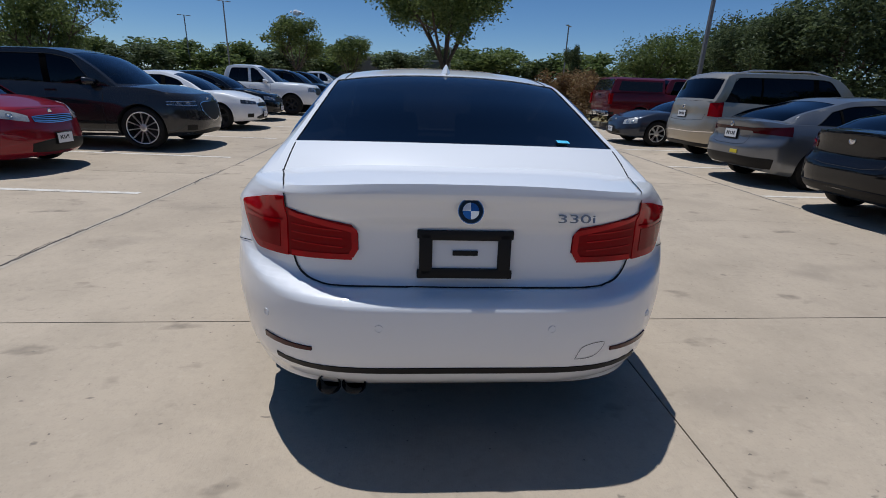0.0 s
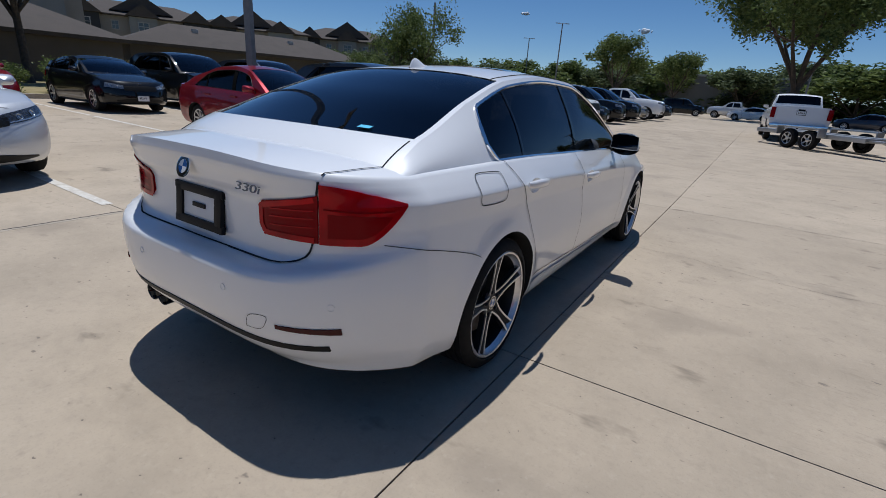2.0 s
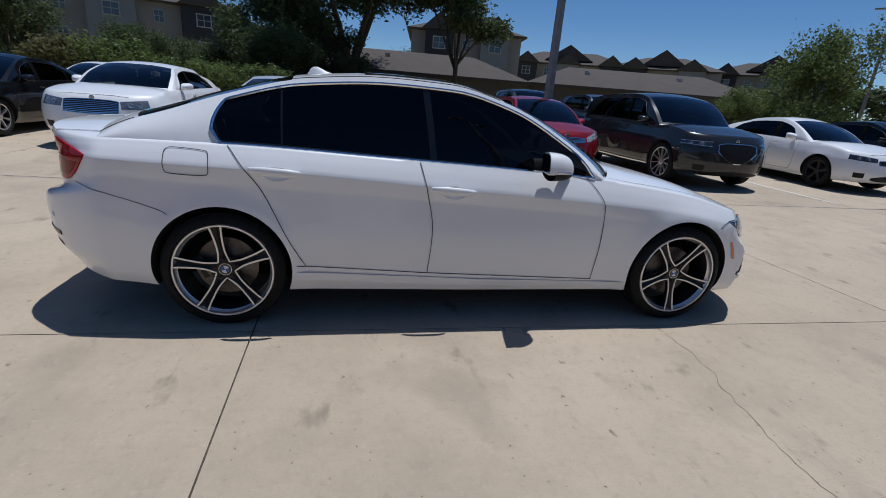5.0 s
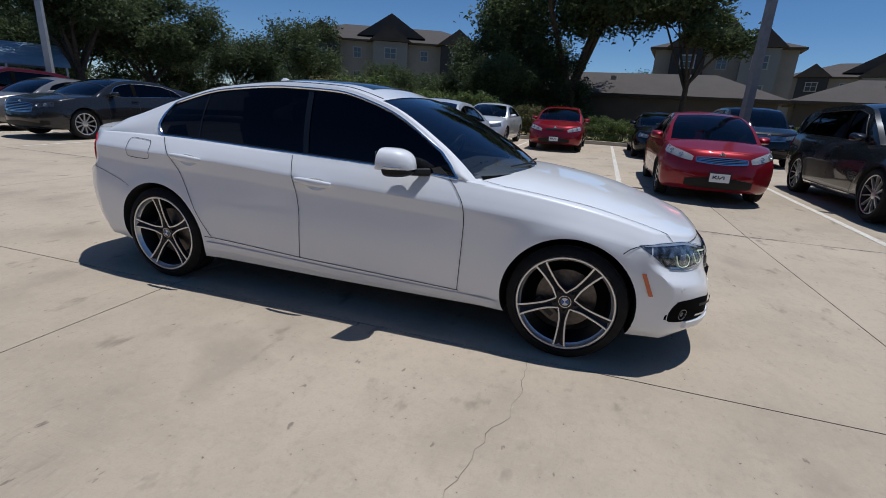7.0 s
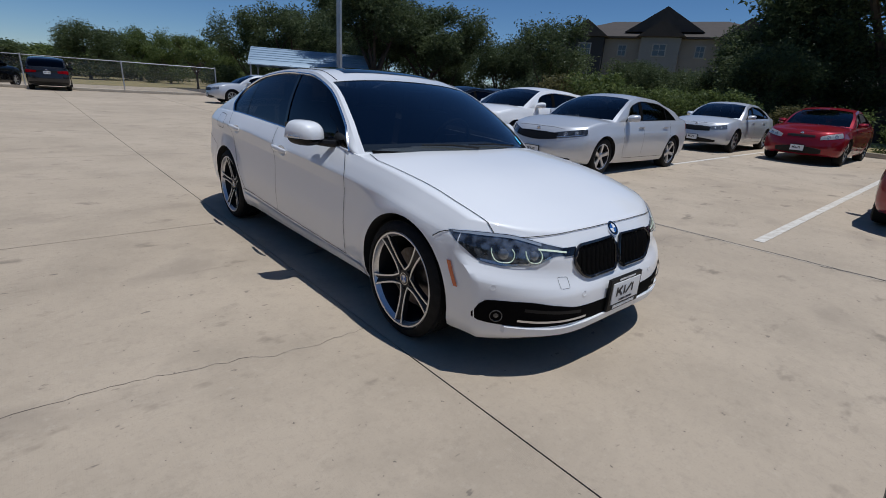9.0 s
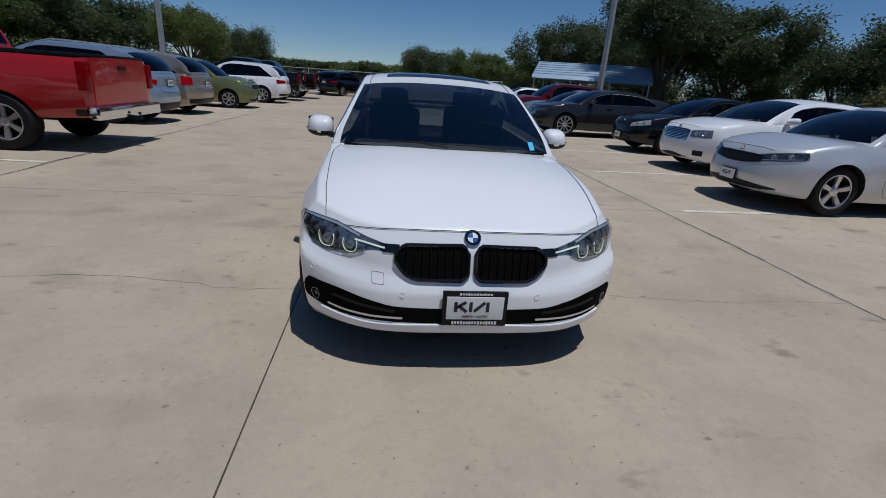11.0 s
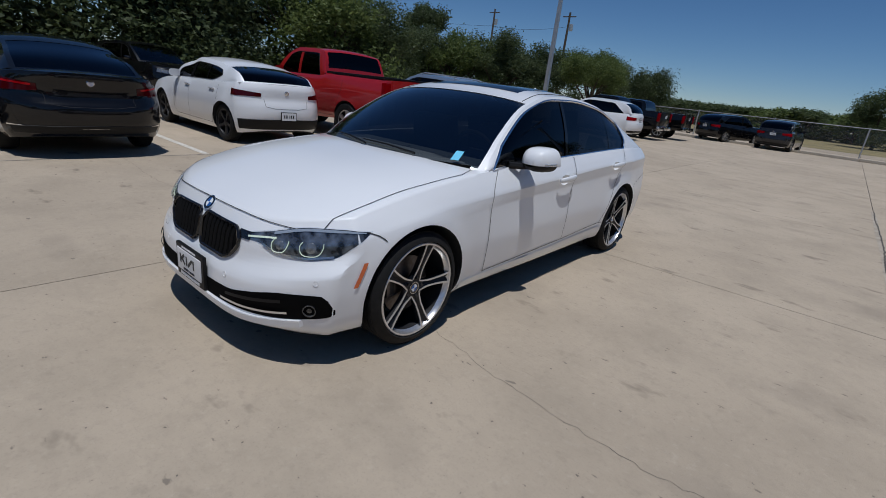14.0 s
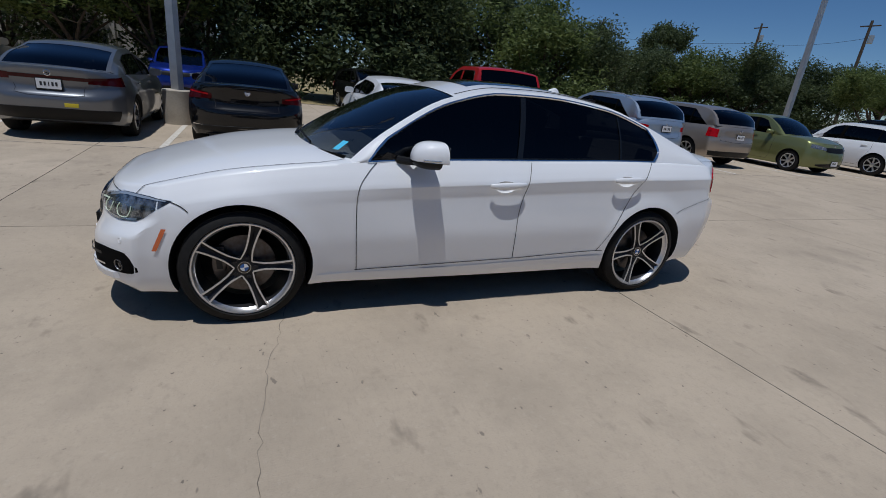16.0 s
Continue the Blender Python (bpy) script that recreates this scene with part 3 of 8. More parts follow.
def greenhouse(car, sh, s, body_mat, fine=1.0):
    """Roof, pillars and all glass, above the shell."""
    rail = sorted(s["rail"])
    ys = [p[0] for p in rail]
    rz, rx = [(p[0], p[1]) for p in rail], [(p[0], p[2]) for p in rail]
    y0, y1 = ys[0], ys[-1]
    yb, yw = s["roof"]          # where the rear glass ends and the windscreen begins
    n = int(64 * fine)

    def top(y, u, off=0.0):
        x, z = float(interp(rx, y)), float(interp(rz, y))
        if y > yw:
            t = (y - yw) / (y1 - yw)
            bow, cr = s["bow"][1] * t ** 0.8, s["roof_crown"] * (1 - t)
        elif y < yb:
            t = (yb - y) / (yb - y0)
            bow, cr = -s["bow"][0] * t ** 0.8, s["roof_crown"] * (1 - 0.7 * t)
        else:
            bow, cr = 0.0, s["roof_crown"]
        k = 1 - abs(u) ** 2.4
        return Vector((u * x, y + bow * k, z + cr * k + off))

    def sidept(y, f, sx=1, off=0.0):
        b = Vector((float(sh.hw(y, 1.0)) * 0.985, y, float(sh.zt(y)) - 0.012))
        r = top(y, 1.0)
        p = b.lerp(r, f)
        p.x += 0.022 * math.sin(math.pi * min(max(f, 0), 1)) + off
        p.x *= sx
        return p

    # upper skin: roof and the four pillars' outer faces
    bm = bmesh.new()
    um = s.get("glass_u", 0.93)
    us = [-1, -0.98, -um] + list(np.linspace(-um, um, 15))[1:-1] + [um, 0.98, 1]
    gy = s["glass_y"]           # (rear base, rear top, front top, front base)
    cuts = sorted(set([float(v) for v in np.linspace(y0, y1, n)] + [float(v) for v in gy]))
    rows = [[top(y, u) for u in us] for y in cuts]
    vs = [[bm.verts.new(p) for p in row] for row in rows]
    for i in range(len(cuts) - 1):
        ym = (cuts[i] + cuts[i + 1]) / 2
        for j in range(len(us) - 1):
            if abs(us[j] + us[j + 1]) / 2 < um and (gy[0] < ym < gy[1] or gy[2] < ym < gy[3]):
                continue
            bm.faces.new([vs[i][j], vs[i][j + 1], vs[i + 1][j + 1], vs[i + 1][j]])
    # sides: strip above the windows, strip below them, blind pillars
    wy = s["win"]               # (rear end, front end, gap above, gap below, slope of the rear end)

    def span(y):
        zr, zl = top(y, 1.0).z, float(sh.zt(y)) - 0.012
        h = max(zr - zl, 1e-4)
        lo = min(wy[3] / h, 1.0)
        hi = max(1 - wy[2] / h, lo)
        if y < wy[0] or y > wy[1]:
            return lo, lo
        k0, kw = s.get("kink", (0.0, 1.0))
        lim = lo + (k0 + (y - wy[0]) ** (wy[6] if len(wy) > 6 else 1) * wy[4]) / h
        lo = lo + k0 * max(0.0, 1 - (y - wy[0]) / kw) ** 1.3 / h
        lim2 = lo + (wy[1] - y) * wy[5] / h
        return lo, max(min(hi, lim, lim2), lo)

    cols = sorted(set([float(v) for v in np.linspace(y0 + 0.01, y1 - 0.01, n)] + [wy[0], wy[1]] + [wy[0] + 0.10 * (k / 9) ** 2 for k in range(10)]))
    for sx in (1, -1):
        for a, b in zip(cols[:-1], cols[1:]):
            (la, ha), (lb, hb) = span(a), span(b)
            for (fa0, fa1), (fb0, fb1) in (((0, la), (0, lb)), ((ha, 1), (hb, 1))):
                ns = 6 if fine > 1 else 2
                for i in range(ns):
                    e0, e1 = i / ns, (i + 1) / ns
                    q = [sidept(a, fa0 + (fa1 - fa0) * e0, sx), sidept(b, fb0 + (fb1 - fb0) * e0, sx), sidept(b, fb0 + (fb1 - fb0) * e1, sx), sidept(a, fa0 + (fa1 - fa0) * e1, sx)]
                    bm.faces.new([bm.verts.new(p) for p in (q if sx > 0 else q[::-1])])
    bmesh.ops.remove_doubles(bm, verts=bm.verts, dist=1.2e-3)
    bmesh.ops.dissolve_degenerate(bm, edges=bm.edges, dist=1e-5)
    bmesh.ops.recalc_face_normals(bm, faces=bm.faces)
    part("roof", bm, body_mat, car, "", 45)
    # glass
    for name, ya, yb2, gm in (("windscreen", gy[2], gy[3], s.get("front_glass", GLASS)), ("rear_window", gy[0], gy[1], s.get("rear_glass", GLASS_TINT))):
        bm = bmesh.new()
        e = um + 0.012
        grid(bm, [[top(y, u, -0.004) for u in np.linspace(-e, e, 17)] for y in np.linspace(ya - 0.006, yb2 + 0.006, 16)])
        bmesh.ops.recalc_face_normals(bm, faces=bm.faces)
        ob = part(name, bm, gm, car)
        ob.visible_shadow = False
    panes = s["panes"]          # y limits between the panes, rear to front
    for sx in (1, -1):
        for a, b in zip(panes[:-1], panes[1:]):
            bm = bmesh.new()
            rows = []
            for y in a + (b - a) * np.linspace(0, 1, 22) ** (2.2 if a == panes[0] else 1):
                lo, hi = span(y)
                rows.append([sidept(y, lo + (hi - lo) * f, sx, -0.004) for f in np.linspace(-0.03, 1.02, 7)])
            grid(bm, rows, 0, sx < 0)
            ob = part("side_window", bm, s.get("side_glass", GLASS_TINT), car)
            ob.visible_shadow = False
        for k, y in enumerate(panes[1:-1]):
            wdt = s.get("pillars", [0.03, 0.11])[k] / 2
            bm = bmesh.new()
            rows = []
            for yy in (y - wdt, y + wdt):
                lo, hi = span(yy)
                rows.append([sidept(yy + s.get("pillar_lean", 0.05) * (0.5 - f) * (1 if k else 0.3), lo + (hi - lo) * f, sx, 0.002) for f in np.linspace(0, 1, 6)])
            grid(bm, rows, 0, sx < 0)
            part("window_pillar", bm, s.get("pillar_mat", body_mat if s["kind"] == "pickup" else VOID), car)
        # bright or black moulding round the windows
        ymid = [wy[0] + 0.10 * (k / 8) ** 2 for k in range(8)] + [float(v) for v in np.linspace(wy[0] + 0.10, wy[1], 36)]
        line = [sidept(y, span(y)[0], sx, 0.004) for y in ymid] + [sidept(y, span(y)[1], sx, 0.004) for y in reversed(ymid)]
        bm = bmesh.new()
        tube(bm, line + [line[0]], s.get("trim_r", 0.007), 6, cap=False)
        part("window_trim", bm, s.get("trim", PLASTIC), car)
    return top, sidept, span


SECT = [(0, 0.90), (0.1, 0.955), (0.3, 0.99), (0.5, 1.0), (0.68, 0.99), (0.80, 0.965), (0.92, 0.935), (1, 0.90)]


def spec(kind, L, W, H, wb, tyre=0.33, belt=0.96, nose_z=0.74, tail_z=1.05, hood_z=0.92, cowl=None, fo=0.92, upright=0.0):
    """Proportions of an everyday car of one of four kinds: sedan, hatch, suv, pickup."""
    a = wb / 2
    yF, yR = a + fo, -(L - a - fo)
    W = W / 2
    cowl = a - 0.42 if cowl is None else cowl
    s = dict(front=yF, rear=yR, w=W, axles=(-a, a), tyre=tyre, arch=tyre + 0.035, sect=SECT,
             plan=[(yR, 0.93), (yR + 0.5, 0.97), (-a, 1.0), (a, 0.995), (yF - 0.45, 0.96), (yF, 0.90)],
             nose=[(0, 0.10), (0.12, 0.03), (0.35, 0.0), (0.6, 0.02), (0.85, 0.07), (1, 0.17)], nose_c=(0.38, 3.8),
             tail=[(0, 0.12), (0.15, 0.03), (0.35, 0.0), (0.55, 0.02), (0.7, 0.06), (0.9, 0.06), (1, 0.10)], tail_c=(0.30, 4.0),
             crown=[(yR, 0.02), (cowl - 0.3, 0.02), (cowl + 0.1, 0.05), (a, 0.06), (yF, 0.03)],
             bow=(0.10, 0.20), roof_crown=0.05, glass_u=0.92, pillars=[0.04, 0.11], flare=0.014)
    sill = tyre * 0.62
    s["sill"] = [(yR, sill + 0.10), (-a - 0.35, sill), (0, sill - 0.02), (a + 0.3, sill), (yF, sill + 0.02)]
    s["edge"] = [(yR, tail_z - 0.05), (yR + 0.3, tail_z - 0.015), (-a, belt + 0.03), (0, belt), (cowl, belt - 0.03), (a, hood_z), (yF - 0.25, nose_z + 0.05), (yF, nose_z)]
    xb = 0.9 * W
    xr = W * (0.66 if kind == "sedan" else 0.70 if kind == "hatch" else 0.76)
    yw = cowl - (0.78 - 0.25 * upright)
    if kind == "sedan":
        yb = -a + 0.30
        y0 = yR + 0.42
        s["edge"][0:2] = [(yR, tail_z - 0.105), (yR + 0.3, tail_z - 0.055)]
        s["crown"][0:1] = [(yR, 0.080), (yR + 0.45, 0.058)]
        s["tail"] = [(0, 0.13), (0.12, 0.04), (0.30, 0.004), (0.44, 0.0), (0.53, 0.006), (0.58, 0.05), (0.64, 0.088), (0.84, 0.080), (0.94, 0.052), (1, 0.060)]
        s["tail_c"], s["tail_lift"] = (0.36, 4.2), 0.08
        s["rail"] = [(y0, tail_z - 0.03, xb * 0.84), (y0 + 0.3, tail_z + 0.11, xr + 0.07), (yb - 0.15, H - 0.17, xr + 0.02), (yb + 0.25, H - 0.075, xr), (-0.15, H - 0.045, xr), (yw, H - 0.10, xr + 0.015), ((yw + cowl) / 2, (H + belt) / 2 - 0.01, (xr + xb) / 2 + 0.01), (cowl + 0.03, belt - 0.035, xb * 0.96)]
        s["roof"], s["glass_y"] = (yb, yw), (y0 + 0.03, yb - 0.03, yw + 0.03, cowl - 0.03)
        s["win"] = (yb - 0.42, cowl - 0.32, 0.075, 0.018, 0.75, 1.1)
        s["panes"] = [yb - 0.42, yb + 0.0, -0.02, cowl - 0.32]
    elif kind in ("hatch", "suv"):
        yb = yR + (0.92 if kind == "hatch" else 0.48 if upright > 0.4 else 0.66)
        y0 = yR + (0.29 if kind == "hatch" else 0.25)
        s["edge"][0:2] = [(yR, tail_z - 0.02), (yR + 0.3, tail_z)]
        s["rail"] = [(y0, tail_z + 0.0, xb * (0.87 if kind == "hatch" else 0.93)), (y0 + (0.16 if kind == "hatch" else 0.10), tail_z + (0.14 if kind == "hatch" else 0.22), xr + 0.08), (yb, H - (0.12 if upright > 0.4 else 0.15), xr + 0.02), (yb + 0.35, H - (0.06 if upright > 0.4 else 0.085), xr), (-0.1, H - 0.045, xr), (yw, H - 0.11, xr + 0.015), ((yw + cowl) / 2, (H + belt) / 2 + 0.0, (xr + xb) / 2 + 0.01), (cowl + 0.03, belt - 0.035, xb * 0.96)]
        s["roof"], s["glass_y"] = (yb, yw), (y0 + 0.02, yb - 0.05, yw + 0.03, cowl - 0.03)
        s["bow"] = (0.18 if kind == "hatch" else 0.15, 0.20)
        wr = -a - 0.06 if kind == "hatch" else yR + (0.46 if upright > 0.4 else 0.56)
        s["win"] = (wr, cowl - 0.30, 0.085, 0.018, 1.1 if kind == "hatch" else 2.6 if upright > 0.4 else 0.75, 1.1)
        s["panes"] = [wr, -a + (0.30 if kind == "hatch" else 0.12), -0.10, cowl - 0.30]
    else:
        yb = -0.72
        y0 = -0.92
        s["edge"] = [(yR, tail_z), (yR + 0.3, tail_z), (-1.0, tail_z), (-0.8, belt + 0.01), (0, belt), (cowl, belt - 0.01), (a, hood_z), (yF - 0.2, nose_z + 0.06), (yF, nose_z)]
        s["rail"] = [(y0, belt + 0.03, xb * 0.97), (y0 + 0.06, belt + 0.3, xr + 0.06), (yb, H - 0.09, xr + 0.02), (yb + 0.3, H - 0.05, xr), (0.2, H - 0.045, xr), (yw, H - 0.10, xr + 0.015), ((yw + cowl) / 2, (H + belt) / 2, (xr + xb) / 2 + 0.01), (cowl + 0.03, belt - 0.03, xb * 0.96)]
        s["roof"], s["glass_y"] = (yb, yw), (y0 + 0.03, yb - 0.04, yw + 0.03, cowl - 0.03)
        s["win"] = (y0 + 0.18, cowl - 0.28, 0.09, 0.02, 3.0, 1.2)
        s["panes"] = [y0 + 0.18, 0.08, cowl - 0.28]
        s["pillars"] = [0.10]
        s["sill"] = [(yR, tyre * 1.28), (-a, tyre * 1.15), (0, tyre * 0.98), (a, tyre * 1.05), (yF, tyre * 0.98)]
        s["tail_c"], s["nose_c"] = (0.05, 6), (0.22, 5)
        s["tail"] = [(0, 0.10), (0.15, 0.02), (0.3, 0.0), (1, 0.0)]
        s["plan"] = [(yR, 0.985), (0, 1.0), (a, 1.0), (yF, 0.96)]
        s["bow"] = (0.0, 0.16)
    s["tubs"] = [(s["glass_y"][0] + 0.04 if kind != "pickup" else y0 + 0.05, cowl - 0.06, 0.22, 0.90)]
    if kind == "pickup":
        s["tubs"].append((yR + 0.07, y0 - 0.10, 0.42, 0.86))
    s["kind"] = kind
    return s


def seat_shape(bm, x, y, z0, mi=0):
    box(bm, x, y, z0 + 0.22, 0.44, 0.13, 0.50, 0.05, Euler((radians(-12), 0, 0)).to_matrix(), mi)
    box(bm, x, y - 0.09, z0 + 0.53, 0.24, 0.09, 0.17, 0.035, Euler((radians(-8), 0, 0)).to_matrix(), mi)


def mirror_shape(bm, sx=1, big=1.0):
    """Door mirror housing with its foot, at the origin, looking ahead along y: square at the glass, rounded ahead."""
    sg = (lambda v, e: math.copysign(abs(v) ** e, v))
    rows = []
    for t in np.linspace(0, 1, 9):
        y = -0.045 + 0.15 * t
        k = (1 - t ** 2.2 * 0.93) ** 0.62
        cx, cz = 0.135 + 0.0 * t - 0.03 * t, 0.072 - 0.012 * t
        rows.append([(sx * (cx + big * 0.105 * k * sg(math.cos(q), 0.62)), y, cz + big * 0.066 * k * sg(math.sin(q), 0.62)) for q in np.linspace(0, 2 * math.pi, 21)[:-1]])
    vs = grid(bm, rows, 0, closed_v=True)
    for r in (vs[0], vs[-1]):
        bm.faces.new(r)
    tube(bm, [(sx * 0.0, 0.03, 0.0), (sx * 0.06, 0.02, 0.015), (sx * 0.11, 0.01, 0.02)], 0.02, 6)
    bmesh.ops.recalc_face_normals(bm, faces=bm.faces)


def dealer_mark(parent, s=1.0, y=-0.012, z=0.014):
    """Angular strokes of the dealer's mark, as plain bars."""
    bm = bmesh.new()
    for x0, z0, x1, z1 in ((-0.095, -0.026, -0.095, 0.026), (-0.092, -0.004, -0.046, 0.026), (-0.078, 0.004, -0.042, -0.026), (-0.022, -0.026, -0.022, 0.026), (-0.006, -0.024, 0.046, 0.024), (0.060, 0.026, 0.060, -0.026)):
        d = Vector((x1 - x0, 0, z1 - z0)) * s
        nn = Vector((-d.z, 0, d.x)).normalized() * 0.0080 * s
        a, b2 = Vector((x0 * s, y, z + z0 * s)), Vector((x1 * s, y, z + z1 * s))
        f = [bm.verts.new(q) for q in (a - nn, b2 - nn, b2 + nn, a + nn)]
        bm.faces.new(f)
    bmesh.ops.recalc_face_normals(bm, faces=bm.faces)
    return part("marking", bm, PLATE_INK, parent)


GROUP = "cars in the lot"


def road_car(name, label, s, colour, at, wheel=None, nose="bar", lights=None, rear_plate=True, front_plate=True, group=GROUP, roof_rails=False, glow=False, steps=False, res=1.0):
    """A parked car with its parts, nose along +y of its own pose."""
    car = thing(name, label, "car", group, at=at)
    sh = Shell(s)
    bm = sh.bmesh(int(18 * res), int(64 * res), int(16 * res))
    body = part("body", bm, [colour, UNDER, INTERIOR], car)
    wheel_cut(body, s["axles"], s["tyre"], s["arch"], s["w"])
    greenhouse(car, sh, s, colour, 0.6 * res)
    kind, W, H = s["kind"], s["w"], s["rail"][4][1]
    yF, yR, a = s["front"], s["rear"], s["axles"][1]
    width = 0.22
    meshes = wheel or plain_wheel(s["tyre"], s["tyre"] * 0.66, width, 7, SILVER)
    add_wheels(car, s["axles"], W - 0.025, meshes, s["tyre"], width)
    belt = float(sh.zt(0))
    # seams and handles
    zs = float(sh.zb(0)) + 0.10
    bm = bmesh.new()
    yd = s["panes"][-2]
    lines = [[(yd, belt - 0.03), (yd + 0.01, zs)], [(s["win"][1] + 0.12, belt - 0.06), (s["win"][1] + 0.10, zs + 0.12), (s["win"][1] + 0.03, zs)], [(s["win"][1] + 0.03, zs), (yd, zs), (-a + s["arch"] + 0.06, zs)]]
    lines.append([(-a + 0.20, belt - 0.03), (-a + 0.20, belt - 0.25), (-a + s["arch"] + 0.06, zs)])
    for l in lines:
        for sx in (1, -1):
            ribbon(lambda y, z: sh.side(y, z, sx), l, 0.006, 0.002, bm)
    part("door_seam", bm, SEAM, car)
    for sx in (1, -1):
        for y in (yd + 0.12 if kind == "pickup" else yd + 0.10, (-a + 0.42) if kind != "pickup" else None):
            if y is None:
                continue
            p, n = sh.side(y, belt - 0.11, sx)
            bm = bmesh.new()
            box(bm, p.x + sx * 0.018, y, belt - 0.11, 0.022, 0.19, 0.03, 0.008)
            part("door_handle", bm, colour if kind != "suv" else s.get("trim", colour), car)
        bm = bmesh.new()
        mirror_shape(bm, sx)
        p, n = sh.side(s["win"][1] - 0.02, belt - 0.03, sx)
        m = part("door_mirror", bm, s.get("mirror", colour), car)
        m.matrix_basis = Matrix.Translation((p.x - sx * 0.03, s["win"][1] - 0.06, belt - 0.015))
    # lamps
    zn = float(sh.zt(yF - 0.25))
    zl = float(sh.zb(yF - 0.3))
    fp = (lambda q, z: sh.ray((0, yF - 0.75, z), (math.sin(radians(q)), math.cos(radians(q)), 0)))
    bp = (lambda q, z: sh.ray((0, yR + 0.75, z), (math.sin(radians(q)), -math.cos(radians(q)), 0)))
    tl = tail_low(sh, yR)
    # each lamp: inner angle, outer angle, then low and high edge at either end, from the bonnet's or boot's edge
    fa0, fa1, fl0, fh0, fl1, fh1 = s.get("front_lamp", (30, 62, -0.17, -0.10, -0.13, -0.02))
    ra0, ra1, rl0, rh0, rl1, rh1 = s.get("rear_lamp", (33, 66, 0.03, 0.13, 0.0, 0.17))
    for sx in (1, -1):
        cols = [sx * float(v) for v in np.linspace(fa0, fa1, 12)]
        f = (lambda q: (abs(q) - fa0) / (fa1 - fa0))
        lo = (lambda q: zn + fl0 + (fl1 - fl0) * f(q) ** 1.3)
        hi = (lambda q: zn + fh0 + (fh1 - fh0) * f(q) ** 0.8 + 0.004)
        lamp = part("headlamp", panel(fp, cols, lo, hi, 5, 0.004), s.get("head_mat", HEAD_CASE), car)
        for e in (0.35, 0.68):
            q = sx * (fa0 + (fa1 - fa0) * e)
            c, n = fp(q, (lo(q) + hi(q)) / 2)
            r_ = max(min((hi(q) - lo(q)) * 0.36, 0.05), 0.015)
            bm = bmesh.new()
            lathe(bm, [(0.0, r_), (0.006, r_), (0.006, r_ * 0.85), (-0.004, r_ * 0.6), (0.004, 0.0)], 18, "y")
            o = part("projector", bm, LAMP_INNER, lamp)
            o.matrix_basis = Matrix.Translation(c + n * 0.005) @ n.to_track_quat("Y", "Z").to_matrix().to_4x4()
        ln = part("lens", panel(fp, cols, lo, hi, 4, 0.014, 0.012), LENS, lamp)
        ln.visible_shadow = False
        if "drl" in s:
            for e0, e1, dz in s["drl"]:
                pts = [(sx * (fa0 + (fa1 - fa0) * e), lo(sx * (fa0 + (fa1 - fa0) * e)) * (1 - dz) + hi(sx * (fa0 + (fa1 - fa0) * e)) * dz) for e in (e0, (e0 + e1) / 2, e1)]
                part("light_strip", ribbon(fp, pts, 0.012, 0.016), LAMP_INNER, lamp)
        cols = [sx * float(v) for v in np.linspace(ra0, ra1, 12)]
        g = (lambda q: (abs(q) - ra0) / (ra1 - ra0))
        lo = (lambda q: tl + rl0 + (rl1 - rl0) * g(q))
        hi = (lambda q: tl + rh0 + (rh1 - rh0) * g(q))
        if kind == "pickup":
            continue
        lamp = part("tail_lamp", panel(bp, cols, lo, hi, 5, 0.008), s.get("lamp_mat", RED_DARK), car)
        for e0, e1, dz in s.get("rear_strip", ((0.1, 0.9, 0.72),)):
            q0, q1 = sx * (ra0 + (ra1 - ra0) * e0), sx * (ra0 + (ra1 - ra0) * e1)
            part("light_strip", ribbon(bp, [(q0, lo(q0) * (1 - dz) + hi(q0) * dz), (q1, lo(q1) * (1 - dz) + hi(q1) * dz)], 0.022, 0.011), RED_LENS, lamp)
    if "tail_bar" in s:
        z0, z1 = s["tail_bar"]
        part("light_bar", panel(bp, [float(v) for v in np.linspace(-ra0, ra0, 21)], lambda q: tl + z0, lambda q: tl + z1, 3, 0.008), s.get("lamp_mat", RED_DARK), car)
    # grille, lower intake
    gw = s.get("grille", (0.42, zn - 0.22, zn - 0.08))
    gt = s.get("grille_taper", 0.12)
    frx = (lambda x, z: sh.front(x, z))
    gx = [float(v) for v in np.linspace(-gw[0], gw[0], 25)]
    glo = (lambda x: gw[1] + (gw[2] - gw[1]) * gt * (x / gw[0]) ** 2)
    ghi = (lambda x: gw[2] - (gw[2] - gw[1]) * 0.10 * (x / gw[0]) ** 4)
    gr = part("grille", panel(frx, gx, glo, ghi, 6, 0.007), PLASTIC, car)
    if nose == "slats":
        for k in range(s.get("bars", 4)):
            f = (k + 0.7) / (s.get("bars", 4) + 0.6)
            part("grille_bar", ribbon(frx, [(x * 0.97, glo(x) + (ghi(x) - glo(x)) * f) for x in gx[::4]], 0.012, 0.014, steps=3), CHROME, gr)
    if nose in ("rim", "slats"):
        loop = [(x, glo(x)) for x in gx] + [(x, ghi(x)) for x in reversed(gx)]
        part("grille_surround", ribbon(frx, loop + loop[:1], 0.013, 0.012, steps=2), s.get("rim_mat", CHROME), gr)
    it = s.get("intake", (0.66, 0.05, 0.17))
    bm = panel(frx, [float(v) for v in np.linspace(-it[0] * W, it[0] * W, 33)], lambda x: zl + it[1] + 0.03 * (x / (it[0] * W)) ** 4, lambda x: zl + it[2] - 0.05 * (x / (it[0] * W)) ** 2, 7, 0.009)
    part("lower_intake", bm, PLASTIC, car)
